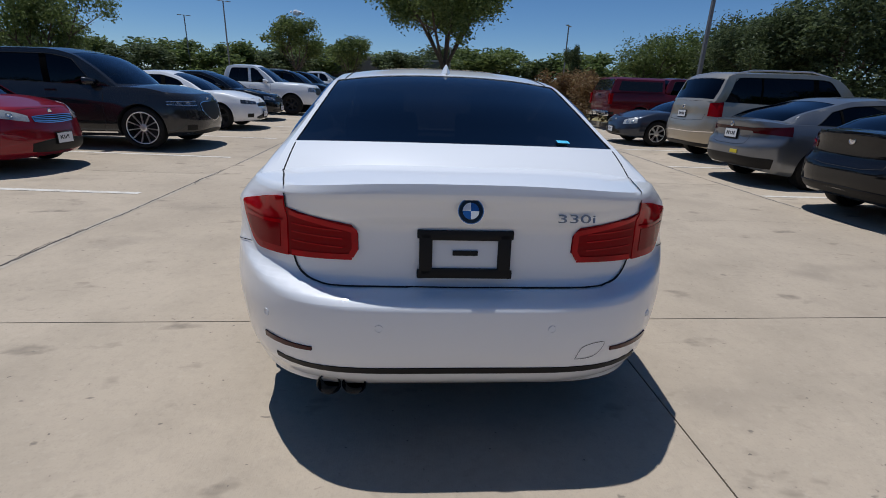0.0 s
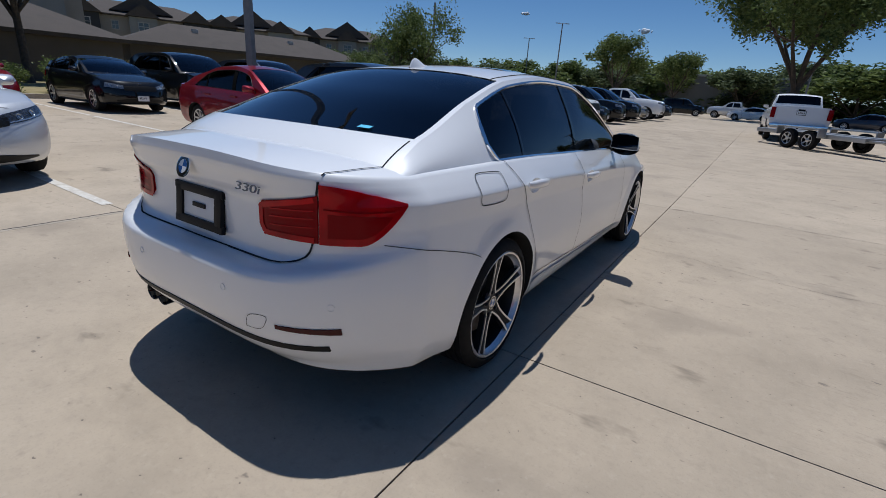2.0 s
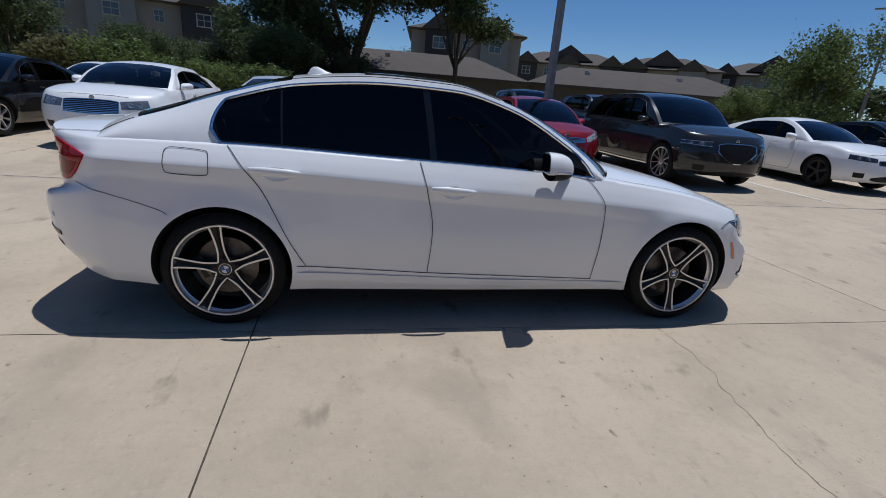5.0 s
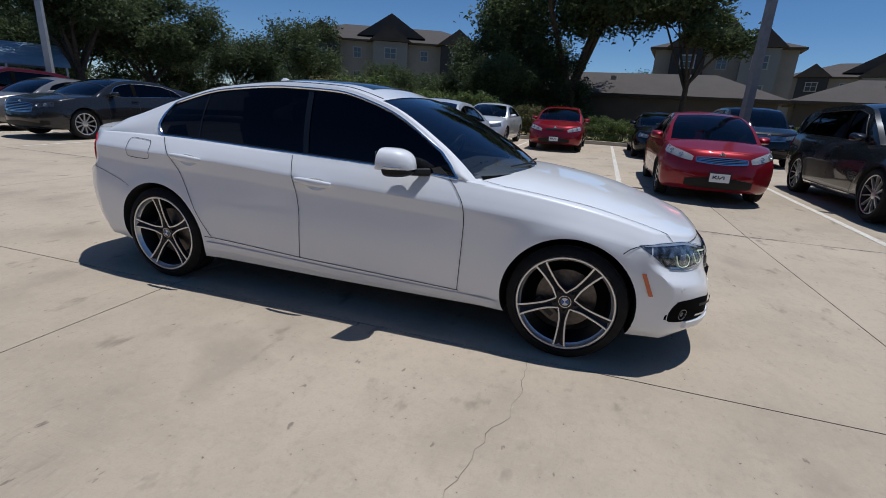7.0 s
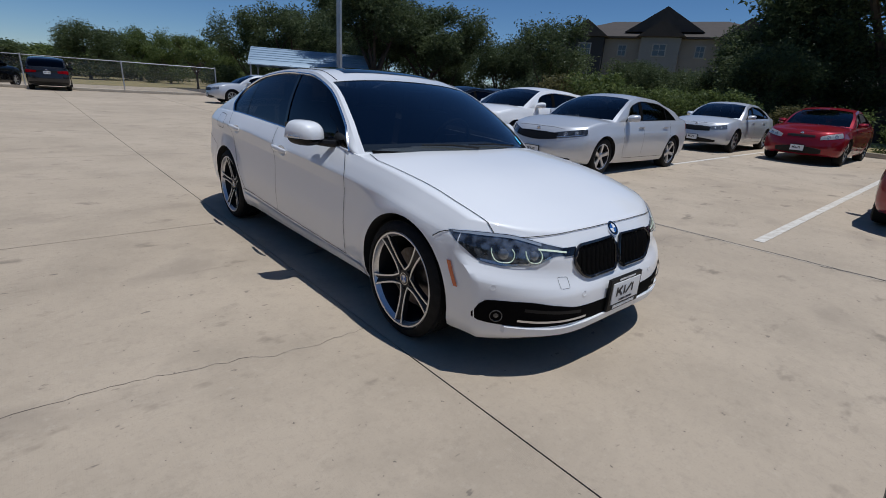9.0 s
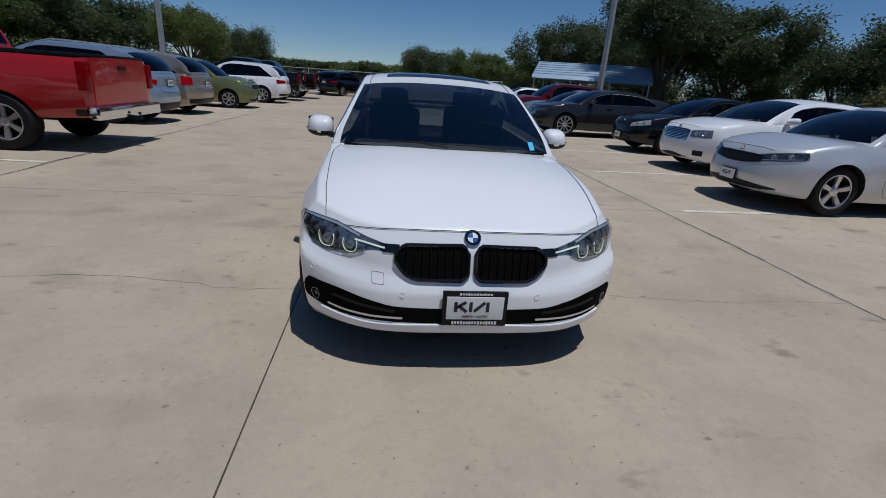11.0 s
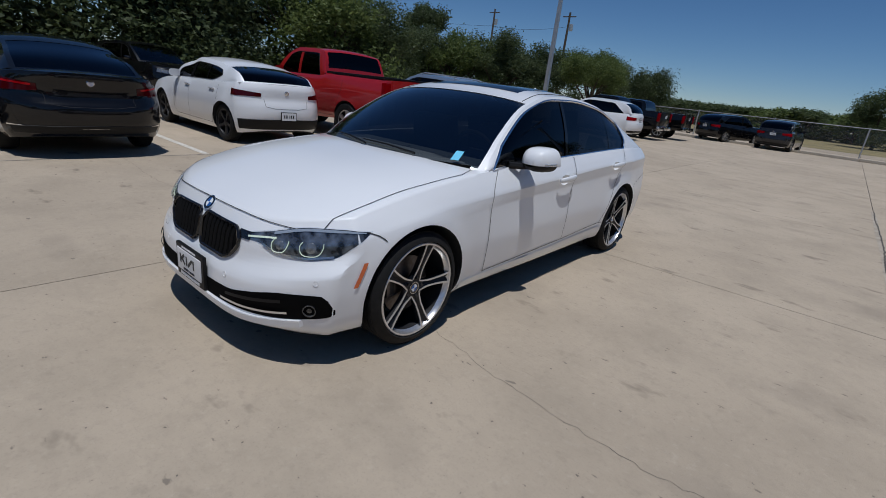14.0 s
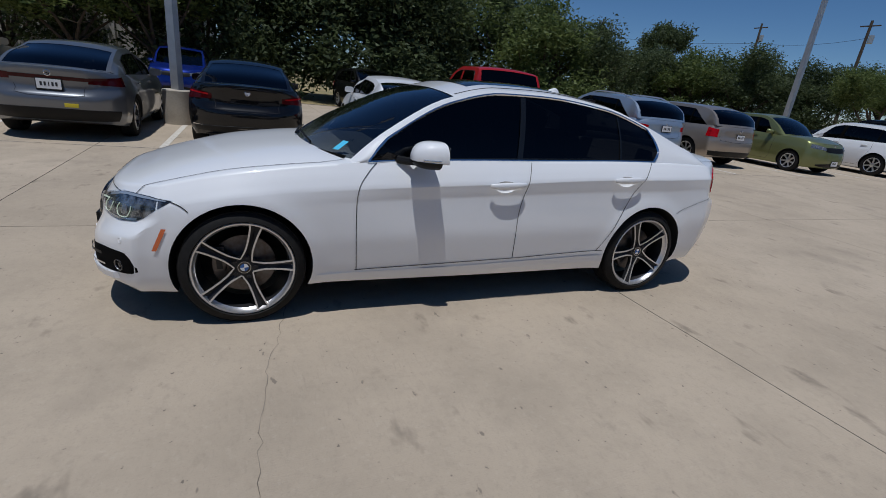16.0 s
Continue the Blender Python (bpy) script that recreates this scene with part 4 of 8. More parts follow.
    if s.get("fog"):
        for sx in (1, -1):
            part("fog_bay", panel(fp, [sx * float(v) for v in np.linspace(42, 54, 6)], lambda q: zl + 0.10, lambda q: zl + 0.20, 3, 0.004), PLASTIC, car)
    if s.get("nose_strip"):
        part("chrome_strip", ribbon(fp, [(-55, zl + 0.05), (-20, zl + 0.035), (20, zl + 0.035), (55, zl + 0.05)], 0.022, 0.008), CHROME, car)
    for sx in (1, -1):
        sp = (lambda y, z, sx=sx: sh.side(y, z, sx))
        ya, yb_ = -a + s["arch"] + 0.03, a - s["arch"] - 0.03
        if s.get("side_strip"):
            part("side_strip", ribbon(sp, [(ya, zs - 0.02), (0, zs - 0.03), (yb_, zs - 0.02)], 0.03, 0.008), CHROME, car)
        if s.get("clad"):
            part("sill_cladding", panel(sp, [float(v) for v in np.linspace(ya, yb_, 10)], lambda y: float(sh.zb(y)) + 0.015, lambda y: float(sh.zb(y)) + 0.12, 3, 0.006), PLASTIC, car)
    # plates
    for on, probe, sgn, z in ((front_plate, sh.front, 1, s.get("plate_f", zl + 0.17)), (rear_plate, sh.back, -1, s.get("plate_z", tl + 0.04))):
        if not on:
            continue
        p, n = probe(0, z)
        pl = new("number_plate")
        pl.parent = car
        pl.matrix_basis = Matrix.Translation((0, p.y + sgn * 0.02, z)) @ pose(0, 0, 0, 0, 0, 180 if sgn > 0 else 0)
        bm = bmesh.new()
        box(bm, 0, 0, 0, 0.315, 0.012, 0.165, 0.004)
        part("frame", bm, PLASTIC, pl)
        bm = bmesh.new()
        box(bm, 0, -0.0075, 0.004, 0.29, 0.004, 0.135)
        part("plate", bm, PLATE_WHITE, pl)
        if sgn > 0:
            dealer_mark(pl, 1.0, -0.0115, 0.012)
            continue
        bm = bmesh.new()
        for k in (-2, -1, 0, 1, 2):
            box(bm, k * 0.045, -0.0105, 0.004, 0.026 if k != 0 else 0.012, 0.003, 0.055)
        part("marking", bm, PLATE_INK, pl)
    # bumper trim, rear glass line, badge
    zr = float(sh.zb(yR + 0.1))
    va = s.get("valance", (0.03, 0.13))
    part("rear_valance", panel(bp, [float(v) for v in np.linspace(-60, 60, 45)], lambda q: zr + va[0], lambda q: zr + va[1] - 0.02 * (q / 60) ** 2, 7, 0.010), PLASTIC, car)
    if "rear_chrome" in s:
        part("chrome_strip", ribbon(bp, [(-62, zr + s["rear_chrome"] + 0.02), (-30, zr + s["rear_chrome"]), (30, zr + s["rear_chrome"]), (62, zr + s["rear_chrome"] + 0.02)], 0.016, 0.009), CHROME, car)
    if "tag" in s:
        p_, n_ = sh.back(s["tag"][0], zr + s["tag"][1])
        bm = bmesh.new()
        box(bm, p_.x, p_.y - 0.006, p_.z, 0.17, 0.008, 0.055, 0.002)
        part("dealer_tag", bm, s.get("tag_mat", TAG_YELLOW), car)
    # seams of boot lid or tailgate and rear bumper
    if kind != "pickup":
        part("boot_seam", ribbon(bp, [(-ra0 + 3, tl + 0.02), (-ra0 + 6, tl - 0.10), (-18, tl - 0.13), (18, tl - 0.13), (ra0 - 6, tl - 0.10), (ra0 - 3, tl + 0.02)], 0.006, 0.003), SEAM, car)
        part("bonnet_seam", ribbon(frx, [(-0.55 * W, zn - 0.01), (-0.3, zn + 0.01), (0.3, zn + 0.01), (0.55 * W, zn - 0.01)], 0.005, 0.003), SEAM, car)
    for probe, z in ((sh.front, s.get("badge_f", zn - 0.04)), (sh.back, s.get("badge_z", tl + 0.17))):
        p, n = probe(0, z)
        bm = bmesh.new()
        lathe(bm, [(0.0, 0.042), (0.006, 0.042), (0.009, 0.035), (0.004, 0.032), (0.004, 0.012), (0.008, 0.010), (0.008, 0.0)], 20, "y")
        b = part("badge", bm, CHROME, car)
        b.matrix_basis = Matrix.Translation(p) @ pose(0, 0, 0, 0, 0, 0 if n.y > 0 else 180)
    # cabin
    bm = bmesh.new()
    zc = belt - 0.30
    for x in (-0.36, 0.36):
        seat_shape(bm, x, 0.02, zc)
        if kind != "pickup":
            seat_shape(bm, x, -0.75, zc)
    box(bm, 0, s["win"][1] - 0.1, belt - 0.10, 1.25, 0.30, 0.12, 0.04)
    part("seats", bm, INTERIOR, car)
    bm = bmesh.new()
    tube(bm, [(-0.36 + 0.18 * math.cos(q), s["win"][1] - 0.38 + 0.06 * math.sin(q), belt + 0.02 + 0.17 * math.sin(q)) for q in np.linspace(0, 2 * math.pi, 20)], 0.014, 6, cap=False)
    part("steering_wheel", bm, PLASTIC, car)
    if roof_rails:
        for sx in (1, -1):
            bm = bmesh.new()
            tube(bm, [(sx * (W * 0.70), y, float(interp([(p[0], p[1]) for p in sorted(s["rail"])], y)) + (0.01 if k in (0, 5) else 0.06)) for k, y in enumerate(np.linspace(s["roof"][0] + 0.1, s["roof"][1] - 0.1, 6))], 0.017, 8)
            part("roof_rail", bm, s.get("rail_mat", SILVER), car)
    if kind == "pickup":
        bm = bmesh.new()
        box(bm, 0, yR - 0.04, zr + 0.07, 2 * W * 0.95, 0.15, 0.19, 0.03)
        part("rear_bumper", bm, s.get("bumper", CHROME), car)
        zt_ = float(sh.zt(yR + 0.1))
        tg = part("tailgate", panel(lambda x, z: sh.back(x, z), [float(v) for v in np.linspace(-0.78 * W, 0.78 * W, 9)], lambda x: zr + 0.18, lambda x: zt_ - 0.02, 4, 0.012), colour, car)
        bm = bmesh.new()
        box(bm, 0, yR - 0.02, zt_ - 0.12, 0.22, 0.02, 0.06, 0.008)
        part("tailgate_handle", bm, PLASTIC, tg)
        for sx in (1, -1):
            bm = bmesh.new()
            box(bm, sx * 0.915 * W, yR + 0.045, zt_ - 0.25, 0.155 * W, 0.12, 0.40, 0.025)
            part("tail_lamp", bm, RED_DARK, car)
        bm = bmesh.new()
        box(bm, 0, yR - 0.12, zr - 0.04, 0.06, 0.22, 0.06, 0.008)
        bmesh.ops.create_uvsphere(bm, u_segments=12, v_segments=8, radius=0.026, matrix=Matrix.Translation((0, yR - 0.2, zr + 0.03)))
        part("tow_ball", bm, PLASTIC, car)
        yc = s["rail"][0][0] - 0.05
        if s.get("tonneau"):
            bm = bmesh.new()
            box(bm, 0, (yR + yc) / 2 + 0.03, zt_ + 0.035, 2 * W * 0.90, yc - yR - 0.10, 0.05, 0.02)
            part("bed_cover", bm, PLASTIC, car, "black soft bed cover")
        if s.get("cap"):
            bm = bmesh.new()
            zc_ = s["rail"][3][1]
            prof = [(-0.93 * W, zt_ - 0.01), (-0.80 * W, zc_ - 0.08), (-0.66 * W, zc_), (0.66 * W, zc_), (0.80 * W, zc_ - 0.08), (0.93 * W, zt_ - 0.01)]
            rows = [[(x, y, z) for x, z in prof] for y in (yR + 0.04, yR + 0.5, yc)]
            for k, (x, y, z) in enumerate(rows[0]):
                rows[0][k] = (x, y + 0.22 * (z - zt_) / (zc_ - zt_), z)
            vs = grid(bm, rows, 0)
            bm.faces.new(vs[0]), bm.faces.new(vs[-1])
            bmesh.ops.recalc_face_normals(bm, faces=bm.faces)
            cap = part("bed_cap", bm, colour, car, "", 30)
            for sx in (1, -1):
                bm = bmesh.new()
                f0, f1 = 0.10, 0.86
                pt = (lambda y, f: Vector((sx * W * (0.93 - 0.13 * f) + sx * 0.006, y, zt_ + (zc_ - 0.08 - zt_) * f)))
                grid(bm, [[pt(yR + 0.30, f0), pt(yR + 0.42, f1)], [pt(yc - 0.10, f0), pt(yc - 0.10, f1)]])
                part("side_window", bm, GLASS_DARK, cap)
            bm = bmesh.new()
            grid(bm, [[(u * W * (0.84 - 0.10 * f), yR + 0.030 + 0.22 * f * 0.9, zt_ + (zc_ - zt_) * f) for f in (0.10, 0.86)] for u in (-1, 1)])
            part("rear_window", bm, GLASS_DARK, cap)
    return car




def tail_low(sh, yR):
    return float(sh.zt(yR + 0.3)) + float(interp(sh.s["crown"], yR + 0.3)) - 0.29

# ---- the white sedan in the aisle ----
HERO = dict(
    front=2.205, rear=-2.435, w=0.905, axles=(-1.405, 1.405), tyre=0.325, arch=0.362, kind="sedan", flare=0.014,
    sect=[(0, 0.93), (0.06, 0.955), (0.12, 0.970), (0.26, 0.985), (0.45, 0.998), (0.60, 1.0), (0.72, 0.997), (0.82, 0.987), (0.90, 0.957), (1, 0.905)],
    crease_w=0.82, crease=[(-2.05, 0.905), (-1.12, 0.884), (-0.155, 0.830), (0.80, 0.776), (1.4, 0.725), (2.2, 0.55)],
    crease_amp=[(-2.15, 0.0), (-1.95, 0.008), (-1.5, 0.017), (-0.6, 0.018), (0.45, 0.016), (0.9, 0.006), (1.15, 0.0)],
    rows=(0.60, 0.64, 0.67, 0.70, 0.72, 0.74, 0.76, 0.78, 0.795, 0.808, 0.815, 0.82, 0.825, 0.832, 0.845, 0.86, 0.5, 0.515, 0.53, 0.545, 0.555, 0.565, 0.575, 0.59, 0.61, 0.88, 0.9, 0.94, 0.965, 0.985),
    plan=[(-2.435, 0.925), (-2.1, 0.955), (-1.75, 0.985), (-1.405, 0.998), (-0.6, 0.985), (0.5, 0.985), (1.405, 0.985), (1.75, 0.955), (2.2, 0.88)],
    nose=[(0, 0.08), (0.08, 0.01), (0.25, 0.0), (0.5, 0.008), (0.68, 0.05), (0.85, 0.07), (1, 0.13)], nose_c=(0.40, 4.2), nose_cw=[(0, 0.70), (0.58, 0.72), (0.76, 1.0), (1, 1.0)],
    tail=[(0, 0.13), (0.08, 0.06), (0.15, 0.03), (0.3, 0.005), (0.42, 0.0), (0.51, 0.002), (0.545, 0.02), (0.575, 0.10), (0.61, 0.122), (0.80, 0.123), (0.835, 0.117), (0.880, 0.095), (0.92, 0.084), (0.965, 0.068), (1, 0.074)], tail_c=(0.43, 5.2), soft=0.85, tail_lift=0.10, tail_in=0.032,
    sill=[(-2.435, 0.30), (-2.0, 0.245), (-1.2, 0.205), (0, 0.195), (1.0, 0.200), (1.8, 0.185), (2.2, 0.178)],
    edge=[(-2.435, 0.950), (-2.25, 0.968), (-1.9, 0.998), (-1.405, 1.004), (-0.5, 0.975), (0.4, 0.94), (0.8, 0.915), (1.4, 0.845), (1.85, 0.735), (2.05, 0.665), (2.2, 0.62)],
    crown=[(-2.435, 0.088), (-2.2, 0.080), (-1.8, 0.055), (0.7, 0.03), (1.1, 0.06), (1.5, 0.06), (2.0, 0.05), (2.2, 0.05)],
    rail=[(-2.02, 1.000, 0.71), (-1.93, 1.055, 0.695), (-1.83, 1.100, 0.682), (-1.75, 1.125, 0.675), (-1.4, 1.25, 0.635), (-1.0, 1.357, 0.61), (-0.5, 1.397, 0.605), (-0.15, 1.388, 0.615), (0.2, 1.308, 0.645), (0.6, 1.092, 0.735), (0.72, 1.002, 0.768), (0.86, 0.870, 0.790)],
    roof=(-1.0, 0.12), glass_y=(-1.82, -1.06, 0.17, 0.80), bow=(0.16, 0.30), roof_crown=0.045, glass_u=0.964,
    win=(-1.45, 0.735, 0.024, 0.016, 0.62, 1.2, 0.5), kink=(0.07, 0.06), panes=[-1.45, -1.10, -0.29, 0.735], pillars=[0.012, 0.04], pillar_mat=GLASS_DARK, front_glass=GLASS_CLEAR,
    tubs=[(-1.70, 0.77, 0.25, 0.88)], trim=CHROME, trim_r=0.0085)

hero = thing("sedan_car", "glossy white four door sedan with tinted windows and split spoke wheels", "car", at=pose(0, 0, 0))
H = Shell(HERO)
hero_body = part("body", H.bmesh(34, 130, 34), [WHITE, UNDER, INTERIOR], hero)
HANDLES = ((-1.12, 0.888), (-0.155, 0.826))
wheel_cut(hero_body, HERO["axles"], HERO["tyre"], HERO["arch"], HERO["w"], [((H.side(y, z - 0.012, sx)[0].x + sx * 0.020, y + 0.01, z - 0.014), (0.044, 0.085, 0.046)) for y, z in HANDLES for sx in (1, -1)])
h_top, h_side, h_span = greenhouse(hero, H, HERO, WHITE, 1.4)


def sport_wheel():
    """Five split spokes with bright cut edges, dark grey between them, a thin bright lip, low profile tyre."""
    r, rr, wd = 0.325, 0.262, 0.225
    h = wd / 2
    bm = bmesh.new()
    prof = [(-h * 0.8, rr), (-h, rr + 0.012), (-h * 1.02, r - 0.05), (-h * 0.92, r - 0.018), (-h * 0.75, r - 0.004)]
    for k in range(-2, 3):
        prof += [(k * 0.036 - 0.014, r), (k * 0.036 + 0.014, r), (k * 0.036 + 0.0155, r - 0.006), (k * 0.036 + 0.0205, r - 0.006)][: 4 if k < 2 else 2]
    prof += [(h * 0.75, r - 0.004), (h * 0.92, r - 0.018), (h * 1.02, r - 0.05), (h, rr + 0.012), (h * 0.8, rr)]
    lathe(bm, prof, 64)
    tyre = mesh_of("tyre", bm, RUBBER)
    bm = bmesh.new()
    lathe(bm, [(h * 0.93, rr + 0.006), (h * 0.97, rr + 0.001), (h * 0.95, rr - 0.007), (h * 0.80, rr - 0.012), (h * 0.70, rr - 0.022)], 64, mi=0)
    lathe(bm, [(h * 0.70, rr - 0.022), (h * 0.55, rr - 0.026), (-h * 0.7, rr - 0.03)], 64, mi=1)

    def edge_line(q, s):
        pts = []
        for rad, da in ((0.050, 36), (0.060, 27), (0.078, 17.0), (0.105, 10.0), (0.145, 7.2), (0.195, 6.3), (0.232, 6.4), (0.256, 6.8)):
            a = q + s * radians(da)
            x = h * (0.58 + 0.33 * (rad / 0.256) ** 1.3)
            pts.append(Vector((x, rad * math.cos(a), rad * math.sin(a))))
        return pts
    bm.faces.ensure_lookup_table()
    for k in range(5):
        q = 2 * math.pi * k / 5
        L, R = edge_line(q, 1), edge_line(q, -1)
        mid = [(a + b) / 2 - Vector((0.016, 0, 0)) for a, b in zip(L, R)]
        back = Vector((0.035, 0, 0))
        grid(bm, [[p - back for p in L], L, mid, R, [p - back for p in R]], 1)
        for line in (L, R):
            d = [Vector((0, -p.z, p.y)).normalized() * 0.0046 for p in line]
            grid(bm, [[p + o - Vector((0.004, 0, 0)) for p, o in zip(line, d)], [p + o + Vector((0.002, 0, 0)) for p, o in zip(line, d)], [p - o + Vector((0.002, 0, 0)) for p, o in zip(line, d)], [p - o - Vector((0.004, 0, 0)) for p, o in zip(line, d)]], 0)
        a = q
        c = Vector((h * 0.62, 0.057 * math.cos(a), 0.057 * math.sin(a)))
        m = Matrix.Translation(c) @ Euler((0, radians(90), 0)).to_matrix().to_4x4()
        bmesh.ops.create_cone(bm, cap_ends=True, segments=10, radius1=0.010, radius2=0.008, depth=0.02, matrix=m)
        bm.faces.ensure_lookup_table()
        for f in bm.faces[-12:]:
            f.material_index = 1
    lathe(bm, [(h * 0.52, 0.075), (h * 0.59, 0.070), (h * 0.60, 0.045), (h * 0.62, 0.036)], 30, mi=1)
    bmesh.ops.recalc_face_normals(bm, faces=bm.faces)
    rim = mesh_of("rim", bm, [SILVER, DARK_ALLOY])
    bm = bmesh.new()
    lathe(bm, [(-0.012, 0.165), (0.004, 0.165), (0.006, 0.10), (0.012, 0.085), (0.012, 0.0)], 40)
    box(bm, 0.005, -0.125, 0.04, 0.045, 0.07, 0.15, 0.02, mi=1)
    disc = mesh_of("brake_disc", bm, [BRAKE, DARK_ALLOY])
    return tyre, rim, disc


def roundel(radius, deep=0.005):
    """A round enamel badge: dark ring, blue and white quarters, thin bright edge. Faces +y."""
    bm = bmesh.new()
    lathe(bm, [(0, radius), (deep, radius), (deep, radius * 0.94)], 32, "y", 3)
    lathe(bm, [(deep, radius * 0.94), (deep * 1.02, radius * 0.64)], 32, "y", 0)
    for k in range(4):
        c = bm.verts.new((0, deep * 1.3, 0))
        arc = [bm.verts.new((radius * 0.64 * math.cos(a), deep * 1.05, radius * 0.64 * math.sin(a))) for a in np.linspace(k * math.pi / 2, (k + 1) * math.pi / 2, 8)]
        for p, q in zip(arc[:-1], arc[1:]):
            f = bm.faces.new([c, q, p])
            f.material_index = 1 + k % 2
    return mesh_of("badge", bm, [BLACK_GLOSS, BLUE_INK, PLATE_WHITE, CHROME])


BADGE = roundel(0.041)
HUB_BADGE = roundel(0.034)
HUB_BADGE.transform(Matrix.Translation((0.068, 0, 0)) @ Euler((0, 0, radians(-90))).to_matrix().to_4x4())
add_wheels(hero, HERO["axles"], 0.895, (*sport_wheel(), HUB_BADGE), 0.325, 0.225, spin={(True, 1): 54, (True, -1): 3, (False, 1): 25, (False, -1): 40})

# doors, seams, handles
sill_line = [(-1.02, 0.362), (-0.275, 0.322), (0.80, 0.288), (1.03, 0.278)]
rear_edge = [(-1.385, 1.03), (-1.30, 0.925), (-1.19, 0.78), (-1.06, 0.52), (-0.97, 0.36)]
b_line = [(-0.352, 0.985), (-0.30, 0.80), (-0.262, 0.60), (-0.275, 0.322)]
f_line = [(0.66, 0.945), (0.745, 0.86), (0.80, 0.76), (0.805, 0.55), (0.79, 0.288)]




for sx in (1, -1):
    probe = (lambda y, z, sx=sx: H.side(y, z, sx))
    for name, back, ahead, y0, y1, lines, hy, hz in (("rear_door", rear_edge, b_line, -1.37, -0.30, [rear_edge], -1.12, 0.888), ("front_door", b_line, f_line, -0.29, 0.78, [b_line, f_line], -0.155, 0.826)):
        door = new(name)
        door.parent = hero
        for l in lines + ([sill_line[:2]] if name == "rear_door" else [sill_line[1:3]]):
            part("seam", ribbon(probe, curve_pts(l, 5), 0.0042, 0.0035, steps=2), SEAM, door)
        p, n = probe(hy, hz)
        bm = bmesh.new()
        for t0, t1 in ((0, 1),):
            pts = []
            for f in np.linspace(0, 1, 9):
                y = hy - 0.125 + 0.25 * f
                q, _ = probe(y, hz + 0.006 - 0.012 * f)
                pts.append((q.x + sx * (0.008 + 0.030 * math.sin(math.pi * f) ** 0.45), y, hz + 0.006 - 0.012 * f))
            tube(bm, pts, [0.013, 0.018, 0.021, 0.022, 0.022, 0.022, 0.021, 0.018, 0.013], 12)
        bmesh.ops.scale(bm, vec=(0.55, 1, 1.0), verts=bm.verts, space=Matrix.Translation((-(p.x + sx * 0.024), 0, 0)))
        part("handle", bm, WHITE, door)
    # sill
    part("side_skirt", ribbon(probe, [(-1.02, 0.30), (0, 0.262), (1.03, 0.245)], 0.05, 0.006), WHITE, hero)
    # crease highlight strip along the flank
    part("rear_bumper_seam", ribbon(probe, curve_pts([(-2.12, 0.772), (-1.98, 0.742), (-1.82, 0.700), (-1.70, 0.662), (-1.655, 0.640)], 5), 0.003, 0.003, steps=2), SEAM, hero)
    part("hood_seam", ribbon(lambda y, x: H.ray((x, y, 0.5), (0, 0, 1)), [(1.90, sx * 0.715), (1.65, sx * 0.745), (1.3, sx * 0.765), (1.0, sx * 0.775), (0.86, sx * 0.74)], 0.004, 0.003), SEAM, hero)
    part("fender_seam", ribbon(probe, curve_pts([(1.74, 0.690), (1.69, 0.672), (1.655, 0.645)], 4), 0.005, 0.003), SEAM, hero)
    # amber side marker
    bm = bmesh.new()
    rows = []
    for f in np.linspace(0, 1, 7):
        z = 0.437 + 0.118 * f
        y = 1.822 - 0.052 * f
        rows.append([(lambda q: q[0] + q[1] * 0.006)(probe(y + e, z)) for e in (-0.011, 0, 0.011)])
    grid(bm, rows, 0, sx > 0)
    bmesh.ops.recalc_face_normals(bm, faces=bm.faces)
    part("side_marker", bm, AMBER, hero, "amber side marker")

# fuel flap on the right flank
fl = [(-1.66, 0.93), (-1.655, 0.965), (-1.62, 0.978), (-1.49, 0.972), (-1.452, 0.96), (-1.445, 0.90), (-1.448, 0.862), (-1.48, 0.85), (-1.62, 0.853), (-1.655, 0.868), (-1.66, 0.93)]
part("fuel_flap_seam", ribbon(lambda y, z: H.side(y, z, 1), curve_pts(fl, 4), 0.004, 0.003, steps=1), SEAM, hero)

